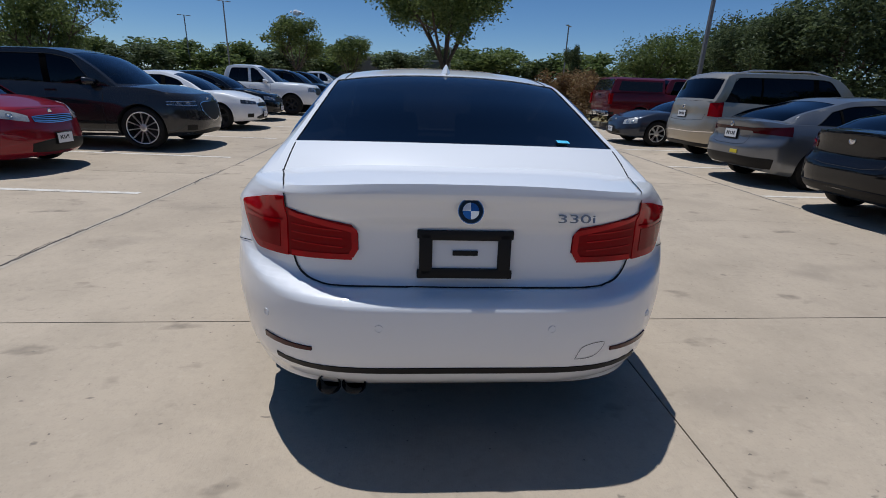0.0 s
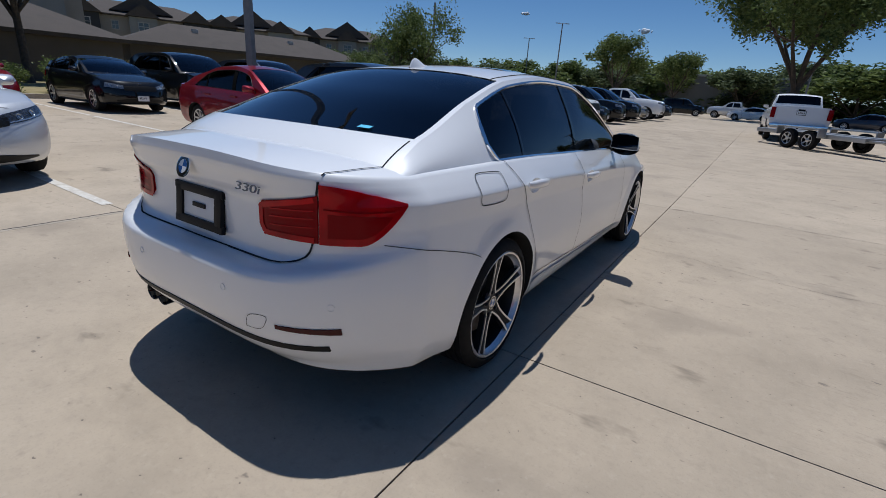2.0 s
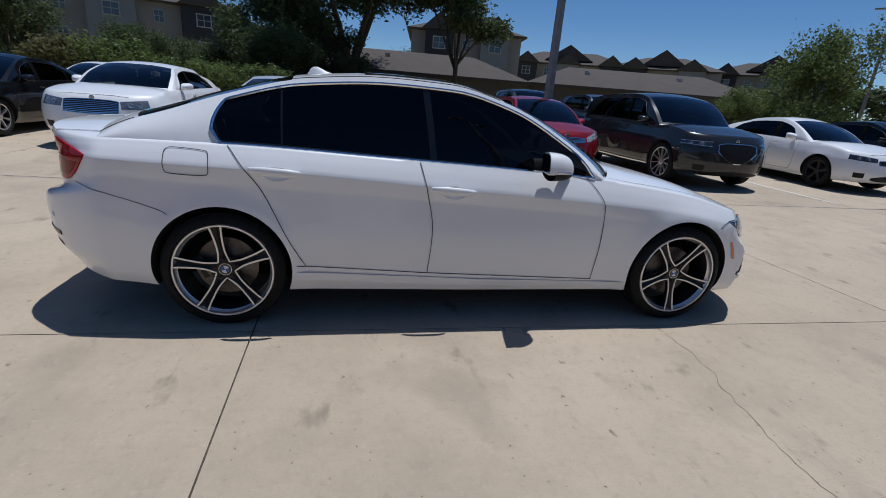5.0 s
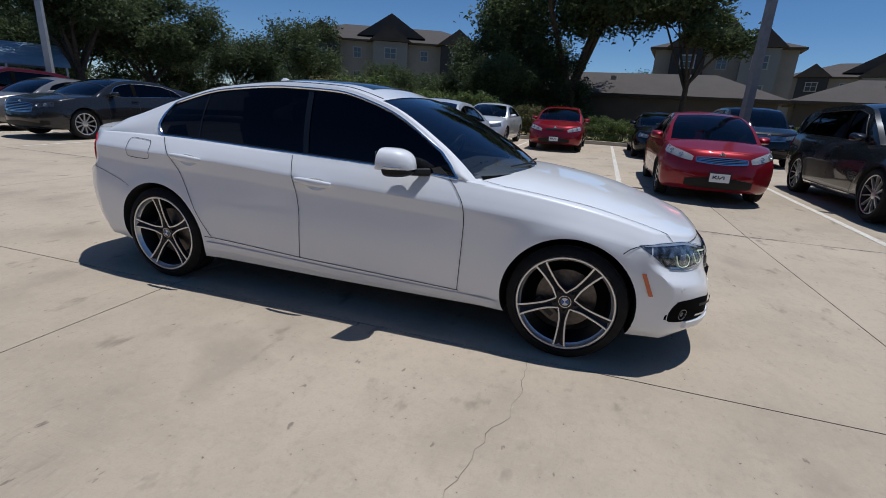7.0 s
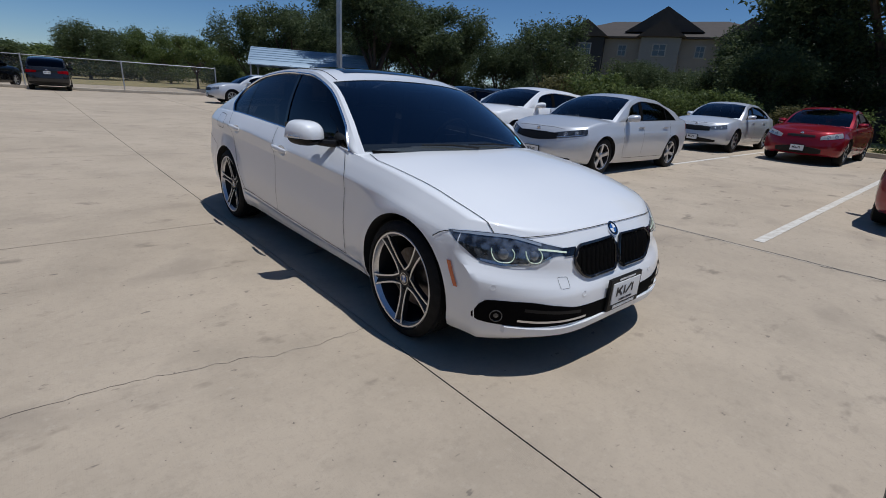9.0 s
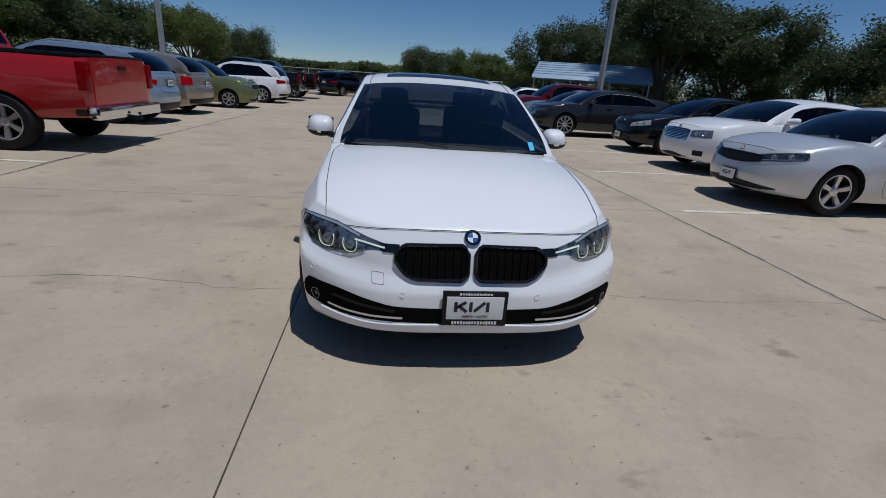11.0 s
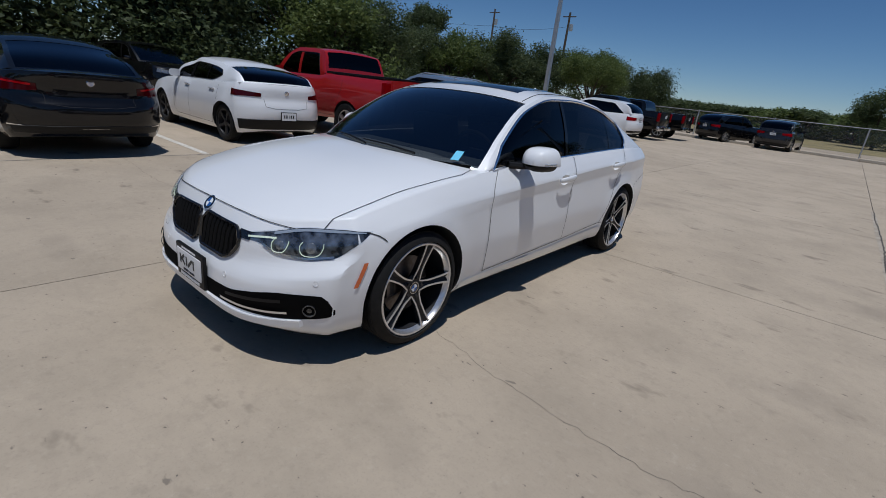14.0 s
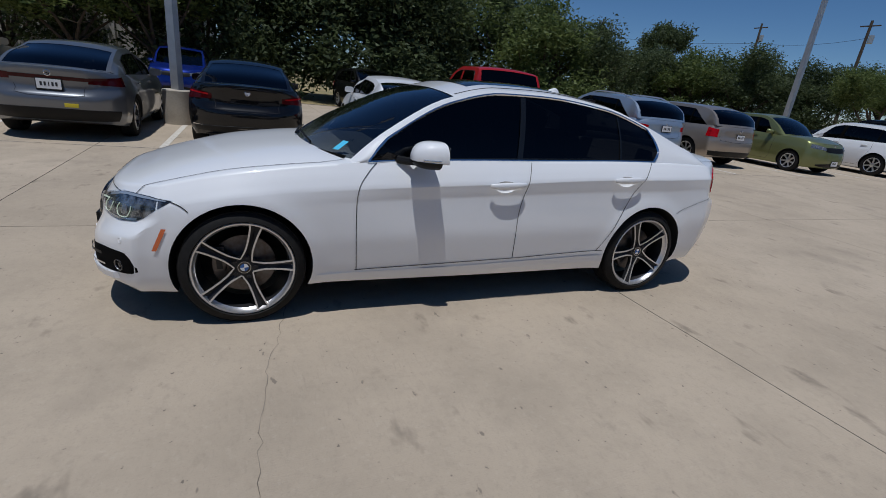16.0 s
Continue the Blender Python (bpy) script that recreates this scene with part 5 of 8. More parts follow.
# tail lamps
for sx in (1, -1):
    wr = (lambda a, z, sx=sx: H.ray((0, -1.5, z), (sx * math.sin(radians(a)), -math.cos(radians(a)), 0)))
    lamp = new("tail_lamp")
    lamp.parent = hero
    bm = panel(wr, [float(v) for v in np.linspace(24, 38.0, 14)], lambda a: 0.772 + 0.035 * max(0, (26.5 - a) / 2.5), lambda a: 0.893 + 0.046 * (a - 24) / 14 - 0.03 * max(0, (25 - a)), 8, 0.006, 0.01)
    part("boot_lens", bm, RED_DARK, lamp)
    bm = panel(wr, [float(v) for v in np.linspace(38.3, 55.8, 18)], lambda a: 0.770 + 0.134 * max(0, (a - 46.5) / 9.3) ** 1.7, lambda a: 0.975 - 0.068 * ((a - 38.3) / 18.7) ** 1.2, 10, 0.007, 0.01)
    part("wing_lens", bm, RED_LENS, lamp)
    for pts in ([(25.5, 0.785), (24.6, 0.81), (24.6, 0.875), (25.5, 0.882), (37.3, 0.925)], [(25.2, 0.783), (37.3, 0.783)]):
        part("light_strip", ribbon(wr, pts, 0.020, 0.009), RED_LENS, lamp)
    for z in (0.815, 0.845, 0.872):
        part("light_strip", ribbon(wr, [(27, z), (37.2, z + 0.012)], 0.004, 0.0085), RED_LENS, lamp)
    for pts, wdt in (([(39.2, 0.892), (46, 0.884), (53, 0.888)], 0.005),):
        part("light_strip", ribbon(wr, pts, wdt, 0.0095), RED_DARK, lamp)
    bm = panel(wr, [float(v) for v in np.linspace(40, 52.5, 14)], lambda a: 0.795 + 0.070 * max(0, (a - 46) / 6.5) ** 2, lambda a: 0.876 - 0.0005 * (a - 40), 4, 0.0088, 0.002)
    part("inner_lens", bm, RED_DARK, lamp)
    part("reflector", panel(H.back, [sx * float(v) for v in np.linspace(0.515, 0.70, 8)], lambda x: 0.476 - 0.016 * (abs(x) - 0.515) / 0.19, lambda x: 0.490 - 0.006 * (abs(x) - 0.515) / 0.19, 2, 0.005), RED_SMOKE, hero)

# boot lid
lid = new("boot_lid")
lid.parent = hero
bk = (lambda x, z: H.back(x, z))
for sx in (1, -1):
    part("seam", ribbon(bk, curve_pts([(sx * 0.600, 0.985), (sx * 0.592, 0.90), (sx * 0.582, 0.79), (sx * 0.562, 0.728), (sx * 0.515, 0.698), (sx * 0.42, 0.686), (sx * 0.2, 0.683), (0, 0.682)], 6), 0.0075, 0.004, steps=2), SEAM, lid)
    part("seam", ribbon(lambda y, x: H.ray((x, y, 0.5), (0, 0, 1)), [(bk(sx * 0.600, 0.985)[0].y + 0.012, sx * 0.603), (-2.18, sx * 0.622), (-2.10, sx * 0.640), (-2.02, sx * 0.664)], 0.005, 0.0035), SEAM, lid)
    bm = bmesh.new()
    tube(bm, [h_top(float(y), sx * float(u), 0.0005) for y, u in zip(np.linspace(-2.015, -1.84, 9), np.linspace(0.935, 0.955, 9))], 0.0026, 5)
    part("seam", bm, SEAM, lid)
p, n = bk(0, 0.961)
b = new("badge", BADGE)
b.parent = lid
b.matrix_basis = Matrix.Translation(p - Vector((0, 0.020, 0))) @ pose(0, 0, 0, 20, 0, 180) @ Matrix.Diagonal((-1, 1, 1, 1))
me = text_mesh("330i", 0.062)
me.materials.append(LETTER_METAL)
o = new("model_lettering", me)
o.parent = lid
p, n = bk(0.352, 0.935)
o.matrix_basis = Matrix.Translation(p + Vector((0, -0.013, 0))) @ pose(0, 0, 0, -16, 0, 2) @ Matrix.Diagonal((1.25, 1, 0.62, 1))
# plate holder, with the printed card in it
holder = new("plate_holder")
holder.parent = hero
p, n = bk(0, 0.80)
holder.matrix_basis = Matrix.Translation((-0.005, p.y - 0.012, 0.80)) @ pose(0, 0, 0, -6, 0, 0)
bm = bmesh.new()
for cx, cz, sx_, sz_ in ((0, 0.065, 0.305, 0.034), (0, -0.065, 0.305, 0.034), (-0.132, 0, 0.044, 0.15), (0.132, 0, 0.044, 0.15)):
    box(bm, cx, 0, cz, sx_, 0.022, sz_, 0.007)
for cx in (-0.15, 0.15):
    for cz in (-0.068, 0.068):
        box(bm, cx, 0, cz, 0.022, 0.02, 0.03, 0.006)
part("frame", bm, PLASTIC, holder, "black plastic frame")
bm = bmesh.new()
box(bm, 0, 0.004, 0, 0.23, 0.008, 0.11, 0.002)
part("card", bm, PLATE_WHITE, holder)
bm = bmesh.new()
box(bm, 0, -0.003, 0.005, 0.085, 0.006, 0.018, 0.003)
part("slot", bm, PLASTIC, holder)
# bumper: sensors, dark strip, tow cover, pipes, valance
for x, z in ((-0.287, 0.578), (0.287, 0.578), (-0.683, 0.57), (0.683, 0.57)):
    p, n = bk(x, z)
    bm = bmesh.new()
    lathe(bm, [(0, 0.0135), (0.0025, 0.0135), (0.0025, 0.0115), (0.001, 0.0115), (0.001, 0.0105), (0.002, 0.0)], 20, "y")
    s_ = part("parking_sensor", bm, WHITE, hero)
    s_.matrix_basis = Matrix.Translation(p) @ n.to_track_quat("Y", "Z").to_matrix().to_4x4()
part("tow_cover_seam", ribbon(bk, curve_pts([(0.385, 0.452), (0.44, 0.455), (0.47, 0.475), (0.485, 0.515), (0.43, 0.513), (0.40, 0.495), (0.385, 0.452)], 3), 0.002, 0.0012), SEAM, hero)
part("bumper_strip", panel(bk, [float(v) for v in np.linspace(-0.66, 0.66, 25)], lambda x: 0.392 - 0.004 * (x / 0.66) ** 2, lambda x: 0.418 - 0.008 * (x / 0.66) ** 2, 2, 0.004), PLASTIC, hero)
for x in (-0.475, -0.385):
    bm = bmesh.new()
    lathe(bm, [(-0.16, 0.040), (0.0, 0.044), (0.004, 0.041), (-0.002, 0.037), (-0.14, 0.034), (-0.14, 0)], 24, "y")
    pipe = part("exhaust_pipe", bm, BLACK_GLOSS, hero, "black exhaust tip")
    pipe.matrix_basis = pose(x, -2.335, 0.300, 0, 0, 180)
bm = bmesh.new()
box(bm, 0, -2.10, 0.29, 0.95, 0.30, 0.10, 0.03)
part("rear_diffuser", bm, UNDER, hero)

# front
fr = (lambda x, z: H.front(x, z))
for sx in (1, -1):
    wf = (lambda a, z, sx=sx: H.ray((0, 1.3, z), (sx * math.sin(radians(a)), math.cos(radians(a)), 0)))
    top_c = [(26.5, 0.628), (34, 0.655), (47, 0.698), (56, 0.702), (63, 0.693)]
    low_c = [(26.5, 0.600), (31, 0.602), (34, 0.588), (37, 0.570), (41, 0.562), (46, 0.558), (53, 0.575), (58, 0.630), (63, 0.689)]
    cols = [float(v) for v in np.linspace(26.5, 63, 26)]
    lamp = new("headlamp")
    lamp.parent = hero
    part("housing", panel(wf, cols, lambda a: interp(low_c, a), lambda a: interp(top_c, a), 8, 0.002, 0.01), HEAD_MID, lamp)
    # Brow strip; the lens's blue-white sky reflection is put into its pale colour.
    part("lamp_brow", panel(wf, [float(v) for v in np.linspace(36, 61.5, 18)], lambda a: interp(top_c, a) - 0.015 + 0.007 * max(0, (a - 54) / 8), lambda a: interp(top_c, a) - 0.004, 2, 0.006, 0.004), mat("lamp_brow_reflection", (0.38, 0.43, 0.50), 0.2, 0.15, coat=0.6) if sx > 0 else bpy.data.materials["lamp_brow_reflection"], lamp)
    for x0, z0, rr in ((0.585, 0.609, 0.035), (0.705, 0.613, 0.041)):
        ring = [(-0.85, 0.55), (-0.98, 0.10), (-0.80, -0.55), (-0.40, -0.90), (0.40, -0.90), (0.80, -0.55), (0.98, 0.10), (0.92, 0.60)]
        bm = bmesh.new()
        tube(bm, [(lambda h: h[0] + h[1] * 0.007)(fr(sx * (x0 + u * rr), z0 + v * rr)) for u, v in curve_pts(ring, 4)], 0.0023, 6)
        part("light_ring", bm, LAMP_GLOW, lamp)
        c, n = fr(sx * x0, z0)
        bm = bmesh.new()
        lathe(bm, [(0.0, rr * 0.68), (0.010, rr * 0.60), (0.014, rr * 0.35), (0.015, 0)], 20, "y")
        q = part("projector", bm, HEAD_CASE, lamp)
        q.matrix_basis = Matrix.Translation(c - n * 0.006) @ n.to_track_quat("Y", "Z").to_matrix().to_4x4()
    part("light_strip", ribbon(wf, [(27.5, 0.615), (33, 0.628), (37, 0.635)], 0.009, 0.007), LAMP_GLOW, lamp)
    part("chrome_strip", ribbon(wf, [(33, 0.600), (37, 0.576), (41, 0.568), (46, 0.564), (53, 0.581)], 0.010, 0.007), LAMP_INNER, lamp)
    lens = part("lens", panel(wf, cols, lambda a: interp(low_c, a) - 0.001, lambda a: interp(top_c, a) + 0.001, 8, 0.014, 0.014), LENS, lamp)
    lens.visible_shadow = False
    part("grille_link", panel(fr, [sx * float(v) for v in np.linspace(0.35, 0.43, 5)], lambda x: 0.597, lambda x: 0.634, 2, 0.005), BLACK_GLOSS, hero)
    # kidney grille
    kid = new("kidney_grille")
    kid.parent = hero

    def k_lo(x):
        f = (abs(x) - 0.018) / 0.35
        return 0.476 + 0.085 * max(0, (f - 0.60) / 0.40) ** 3 + 0.03 * max(0, (0.10 - f) / 0.10) ** 2

    def k_hi(x):
        f = (abs(x) - 0.018) / 0.35
        return 0.640 - 0.006 * f - 0.045 * max(0, (f - 0.82) / 0.18) ** 2.4 - 0.035 * max(0, (0.10 - f) / 0.10) ** 2
    kx = [sx * float(v) for v in np.linspace(0.018, 0.368, 22)]
    part("opening", panel(fr, kx, k_lo, k_hi, 6, 0.003, 0.01), VOID, kid)
    loop = [(x, k_lo(x)) for x in kx] + [(x, k_hi(x)) for x in reversed(kx)]
    bm = bmesh.new()
    tube(bm, [(lambda q: q[0] + q[1] * 0.008)(fr(x, z)) for x, z in loop + loop[:1]], 0.0095, 8, cap=False)
    part("surround", bm, BLACK_GLOSS, kid)
    for k in range(8):
        x = sx * (0.050 + 0.038 * k)
        bm = bmesh.new()
        pts = [fr(x, z) for z in np.linspace(k_lo(x) + 0.008, k_hi(x) - 0.008, 6)]
        rows = [[q + n * 0.004 + Vector((-0.005, 0, 0)), q + n * 0.016, q + n * 0.004 + Vector((0.005, 0, 0))] for q, n in pts]
        grid(bm, rows)
        part("slat", bm, PLASTIC, kid)
    # fog lamp bay
    bay_hi = [(8, 0.345), (22, 0.350), (30, 0.374), (40, 0.404), (49.6, 0.408), (52.5, 0.37), (53.5, 0.335)]
    bay_lo = [(8, 0.272), (22, 0.270), (35, 0.272), (45, 0.282), (52, 0.298), (53.5, 0.312)]
    bay = new("fog_bay")
    bay.parent = hero
    part("recess", panel(wf, [float(v) for v in np.linspace(8, 53.5, 28)], lambda a: interp(bay_lo, a), lambda a: interp(bay_hi, a), 6, 0.003, 0.01), VOID, bay)
    part("blade", ribbon(wf, [(20, 0.300), (29, 0.300), (36, 0.306), (41.7, 0.316)], 0.011, 0.018), SILVER, bay)
    part("upper_blade", ribbon(wf, [(22, 0.330), (30, 0.345), (40, 0.368)], 0.016, 0.014), PLASTIC, bay)
    c, n = wf(47.2, 0.330)
    bm = bmesh.new()
    lathe(bm, [(-0.01, 0.031), (0.004, 0.031), (0.005, 0.027), (-0.004, 0.024), (0.002, 0.0)], 24, "y")
    fg = part("fog_lamp", bm, HEAD_DARK, bay)
    fg.matrix_basis = Matrix.Translation(c + n * 0.004) @ n.to_track_quat("Y", "Z").to_matrix().to_4x4()
    for x, z in ((0.33, 0.410), (0.776, 0.469)):
        p, n = fr(sx * x, z)
        bm = bmesh.new()
        lathe(bm, [(0, 0.0135), (0.0025, 0.0135), (0.0025, 0.0115), (0.001, 0.0115), (0.001, 0.0105), (0.002, 0.0)], 20, "y")
        s_ = part("parking_sensor", bm, WHITE, hero)
        s_.matrix_basis = Matrix.Translation(p) @ n.to_track_quat("Y", "Z").to_matrix().to_4x4()
    part("hood_seam", ribbon(fr, [(0, 0.702), (sx * 0.32, 0.701), (sx * 0.52, 0.690), (sx * 0.66, 0.682)], 0.004, 0.004), SEAM, hero)
part("tow_cover_seam", ribbon(fr, curve_pts([(0.425, 0.450), (0.470, 0.452), (0.478, 0.462), (0.480, 0.497), (0.472, 0.503), (0.430, 0.500), (0.422, 0.492), (0.420, 0.458), (0.425, 0.450)], 3), 0.0015, 0.001), SEAM, hero)
part("centre_intake", panel(fr, [float(v) for v in np.linspace(-0.26, 0.26, 13)], lambda x: 0.268, lambda x: 0.345, 4, 0.003), VOID, hero)
b = new("badge", BADGE)
b.parent = hero
p, n = fr(0, 0.672)
b.matrix_basis = Matrix.Translation((0, p.y, 0.675)) @ pose(0, 0, 0, 38, 0, 0)
# front plate with dealer card
fp = new("dealer_plate")
fp.parent = hero
p, n = fr(0, 0.36)
fp.matrix_basis = Matrix.Translation((-0.018, p.y + 0.018, 0.358)) @ pose(0, 0, 0, 0, 0, 180)
bm = bmesh.new()
box(bm, 0, 0.004, 0, 0.318, 0.02, 0.178, 0.006)
part("frame", bm, PLASTIC, fp, "black plate frame")
bm = bmesh.new()
box(bm, 0, -0.0075, 0.006, 0.278, 0.006, 0.118, 0.002)
part("card", bm, PLATE_WHITE, fp)


dealer_mark(fp)
for body_, size, z, m_ in (("NORTH  AUSTIN", 0.017, -0.037, PLATE_INK),):
    me = text_mesh(body_, size)
    me.materials.append(m_)
    o = new("lettering", me)
    o.parent = fp
    o.matrix_basis = Matrix.Translation((0, -0.0115, z))
for n_, w_, z_, h_ in ((16, 0.014, -0.072, 0.014), (12, 0.0136, 0.078, 0.008)):
    for k in range(n_):
        bm = bmesh.new()
        box(bm, (k - (n_ - 1) / 2) * w_, -0.0075, z_, 0.010, 0.003, h_ * (1 if k % 3 else 1.25))
        part("marking", bm, PLATE_WHITE, fp)
# front lip
LIP = [(0, 0.252), (0.2, 0.250), (0.45, 0.242), (0.60, 0.250), (0.72, 0.262)]
part("front_lip", panel(fr, [float(v) for v in np.linspace(-0.72, 0.72, 29)], lambda x: interp(LIP, abs(x)) - 0.017, lambda x: interp(LIP, abs(x)) + 0.017, 2, 0.016, 0.020), WHITE, hero)

# mirrors
for sx in (1, -1):
    mr = new("door_mirror")
    mr.parent = hero
    sg = (lambda v, e: math.copysign(abs(v) ** e, v))
    # housing from the glass forward, flat below, rounded above
    rows = []
    for f in np.linspace(0, 1, 12):
        y = 0.372 + 0.145 * f
        k = (1 - 0.90 * f ** 3.4) ** 0.5
        cx, cz = 0.945 - 0.02 * f, 0.972
        row = []
        for q in np.linspace(0, 2 * math.pi, 29)[:-1]:
            c_, s_ = sg(math.cos(q), 0.6), sg(math.sin(q), 0.7)
            row.append((sx * (cx + 0.105 * k * c_ * (1 if c_ < 0 else 1 - 0.10 * max(s_, 0))), y - 0.018 * (1 + c_) * (1 - f), cz + (0.106 * k * s_ if s_ > 0 else 0.012 * k * s_)))
        rows.append(row)
    bm = bmesh.new()
    vs = grid(bm, rows, 0, closed_v=True)
    for r_ in (vs[0], vs[-1]):
        bm.faces.new(r_)
    bmesh.ops.recalc_face_normals(bm, faces=bm.faces)
    part("housing", bm, WHITE, mr)
    bm = bmesh.new()
    rows = []
    for f in np.linspace(0, 1, 8):
        y = 0.374 + 0.140 * f
        k = (1 - 0.90 * f ** 3.4) ** 0.5
        rows.append([(sx * (0.945 - 0.02 * f + 0.100 * k * math.cos(q)), y, 0.970 + 0.050 * k * math.sin(q)) for q in np.linspace(math.pi, 2 * math.pi, 11)])
    grid(bm, rows, 0)
    bmesh.ops.recalc_face_normals(bm, faces=bm.faces)
    part("lower_trim", bm, PLASTIC, mr)
    # thin repeater lamp along the housing
    bm = bmesh.new()
    tube(bm, [(sx * 1.045, 0.385, 0.982), (sx * 1.037, 0.43, 0.981), (sx * 1.012, 0.475, 0.980)], 0.005, 6)
    part("repeater_lamp", bm, LAMP_INNER, mr)
    bm = bmesh.new()
    tube(bm, [(sx * 0.80, 0.56, 0.945), (sx * 0.85, 0.50, 0.945), (sx * 0.92, 0.43, 0.955)], [0.024, 0.022, 0.022], 8)
    part("foot", bm, PLASTIC, mr)
    bm = bmesh.new()
    grid(bm, [[(sx * (0.945 + 0.100 * u), 0.3675 - 0.0175 * (1 + u), 0.967 + 0.103 * v * (1 - 0.12 * u * u)) for v in (0.0, 0.5, 1.0)] for u in (-1, -0.5, 0, 0.5, 0.95)], 0)
    part("mirror_glass", bm, MIRROR, mr)
    bm = bmesh.new()
    vs_ = [bm.verts.new(v) for v in (h_side(0.62, 0.42, sx, 0.004), h_side(0.47, 0.03, sx, 0.004), h_side(0.715, 0.03, sx, 0.004))]
    bm.faces.new(vs_)
    bmesh.ops.recalc_face_normals(bm, faces=bm.faces)
    part("sail_panel", bm, BLACK_GLOSS, mr)
    # roof ditch lines
    bm = bmesh.new()
    tube(bm, [h_top(float(y), sx * 0.90, 0.0005) for y in np.linspace(-1.06, 0.15, 24)], 0.003, 5)
    part("roof_seam", bm, SEAM, hero)

# roof: glass panel and antenna fin
bm = bmesh.new()
grid(bm, [[h_top(float(y), float(u), 0.004 - (0.004 if abs(u) > 0.70 else 0)) for u in np.linspace(-0.71, 0.71, 15)] for y in np.linspace(-0.66, 0.02, 12)])
bmesh.ops.recalc_face_normals(bm, faces=bm.faces)
part("sunroof", bm, BLACK_GLOSS, hero, "dark glass sunroof")
bm = bmesh.new()
rows = []
for t in np.linspace(0, 1, 9):
    y = -0.86 - 0.17 * t
    hgt = 0.062 * math.sin(math.pi * (0.06 + 0.90 * t ** 1.6)) ** 0.8 * (0.35 + 0.75 * t) if t < 0.97 else 0.012
    wd_ = 0.028 * math.sin(math.pi * (0.08 + 0.84 * t))
    z0 = h_top(y, 0).z - 0.003
    rows.append([(wd_ * math.cos(q) * (1 - 0.55 * math.sin(q)), y, z0 + hgt * math.sin(q)) for q in np.linspace(0, math.pi, 9)])
grid(bm, rows)
bmesh.ops.recalc_face_normals(bm, faces=bm.faces)
part("antenna_fin", bm, WHITE, hero)
# cowl, wipers, stickers
bm = bmesh.new()
grid(bm, [[h_top(0.805 + e, float(u), 0.004 - 0.05 * e) for u in np.linspace(-0.92, 0.92, 15)] for e in (-0.012, 0.0, 0.015)])
part("cowl", bm, VOID, hero)
for x0, x1 in ((-0.50, 0.10), (0.02, 0.55)):
    bm = bmesh.new()
    tube(bm, [h_top(0.785, x0, 0.018), h_top(0.765, (x0 + x1) / 2, 0.016), h_top(0.76, x1, 0.010)], [0.008, 0.006, 0.004], 6)
    part("wiper", bm, PLASTIC, hero)
bm = bmesh.new()
grid(bm, [[h_top(y, u, 0.003) for u in (-0.82, -0.765)] for y in (0.72, 0.775)])
bmesh.ops.recalc_face_normals(bm, faces=bm.faces)
part("windscreen_sticker", bm, STICKER, hero, "pale blue sticker")
bm = bmesh.new()
grid(bm, [[h_top(y, u, 0.003) for u in (0.60, 0.68)] for y in (-1.79, -1.765)])
bmesh.ops.recalc_face_normals(bm, faces=bm.faces)
part("rear_sticker", bm, STICKER, hero, "bright blue sticker")
# cabin
for x in (-0.37, 0.37):
    for y in (-0.05, -0.85):
        bm = bmesh.new()
        seat_shape(bm, x, y, 0.68)
        part("seat", bm, INTERIOR, hero)
# Dash lightened: part of the windscreen's bright reflection is put into its grey.
bm = bmesh.new()
box(bm, 0, 0.62, 0.86, 1.35, 0.34, 0.14, 0.05)
part("dashboard", bm, mat("lightened_grey_dash", (0.10, 0.11, 0.115), 0.6, bump=(150, 0.2, 0.002)), hero)
bm = bmesh.new()
tube(bm, [(-0.37 + 0.18 * math.cos(q), 0.34 + 0.07 * math.sin(q), 0.93 + 0.165 * math.sin(q)) for q in np.linspace(0, 2 * math.pi, 26)], 0.015, 8, cap=False)
box(bm, -0.37, 0.345, 0.92, 0.13, 0.05, 0.11, 0.02)
part("steering_wheel", bm, PLASTIC, hero)

# ---- parked cars ----
RED = paint("red_paint", (0.22, 0.007, 0.014), 0.25)
TRUCK_RED = paint("bright_red_paint", (0.38, 0.008, 0.008), 0.0)
MAROON = paint("maroon_paint", (0.11, 0.008, 0.014), 0.3)
PEWTER = paint("warm_grey_paint", (0.26, 0.25, 0.24), 0.5, 0.3)
GREY = paint("grey_paint", (0.028, 0.029, 0.032), 0.4, 0.25)
STEEL = paint("steel_grey_paint", (0.17, 0.18, 0.195), 0.6, 0.3)
BLACK = paint("black_paint", (0.004, 0.004, 0.005), 0.0)
NAVY = paint("dark_blue_grey_paint", (0.035, 0.042, 0.06), 0.5)
SILVERP = paint("silver_paint", (0.60, 0.62, 0.65), 0.35)
GOLD = paint("gold_paint", (0.42, 0.37, 0.29), 0.6)
TAN = paint("tan_paint", (0.36, 0.31, 0.26), 0.6)
ICE = paint("pale_blue_paint", (0.38, 0.46, 0.56), 0.6)
GREEN = paint("green_paint", (0.20, 0.22, 0.09), 0.5)
BLUE = paint("blue_paint", (0.006, 0.02, 0.17), 0.3)


def facing_aisle(kind_spec, nose_x, y, turn=0.0):
    """Nose towards +x at nose_x."""
    x = nose_x - kind_spec["front"]
    return pose(x, y, zg(x, y), 0, 0, -90 + turn)


def tail_to_aisle(kind_spec, tail_x, y, turn=0.0):
    """Tail at tail_x, nose further towards +x."""
    x = tail_x - kind_spec["rear"]
    return pose(x, y, zg(x, y), 0, 0, -90 + turn)


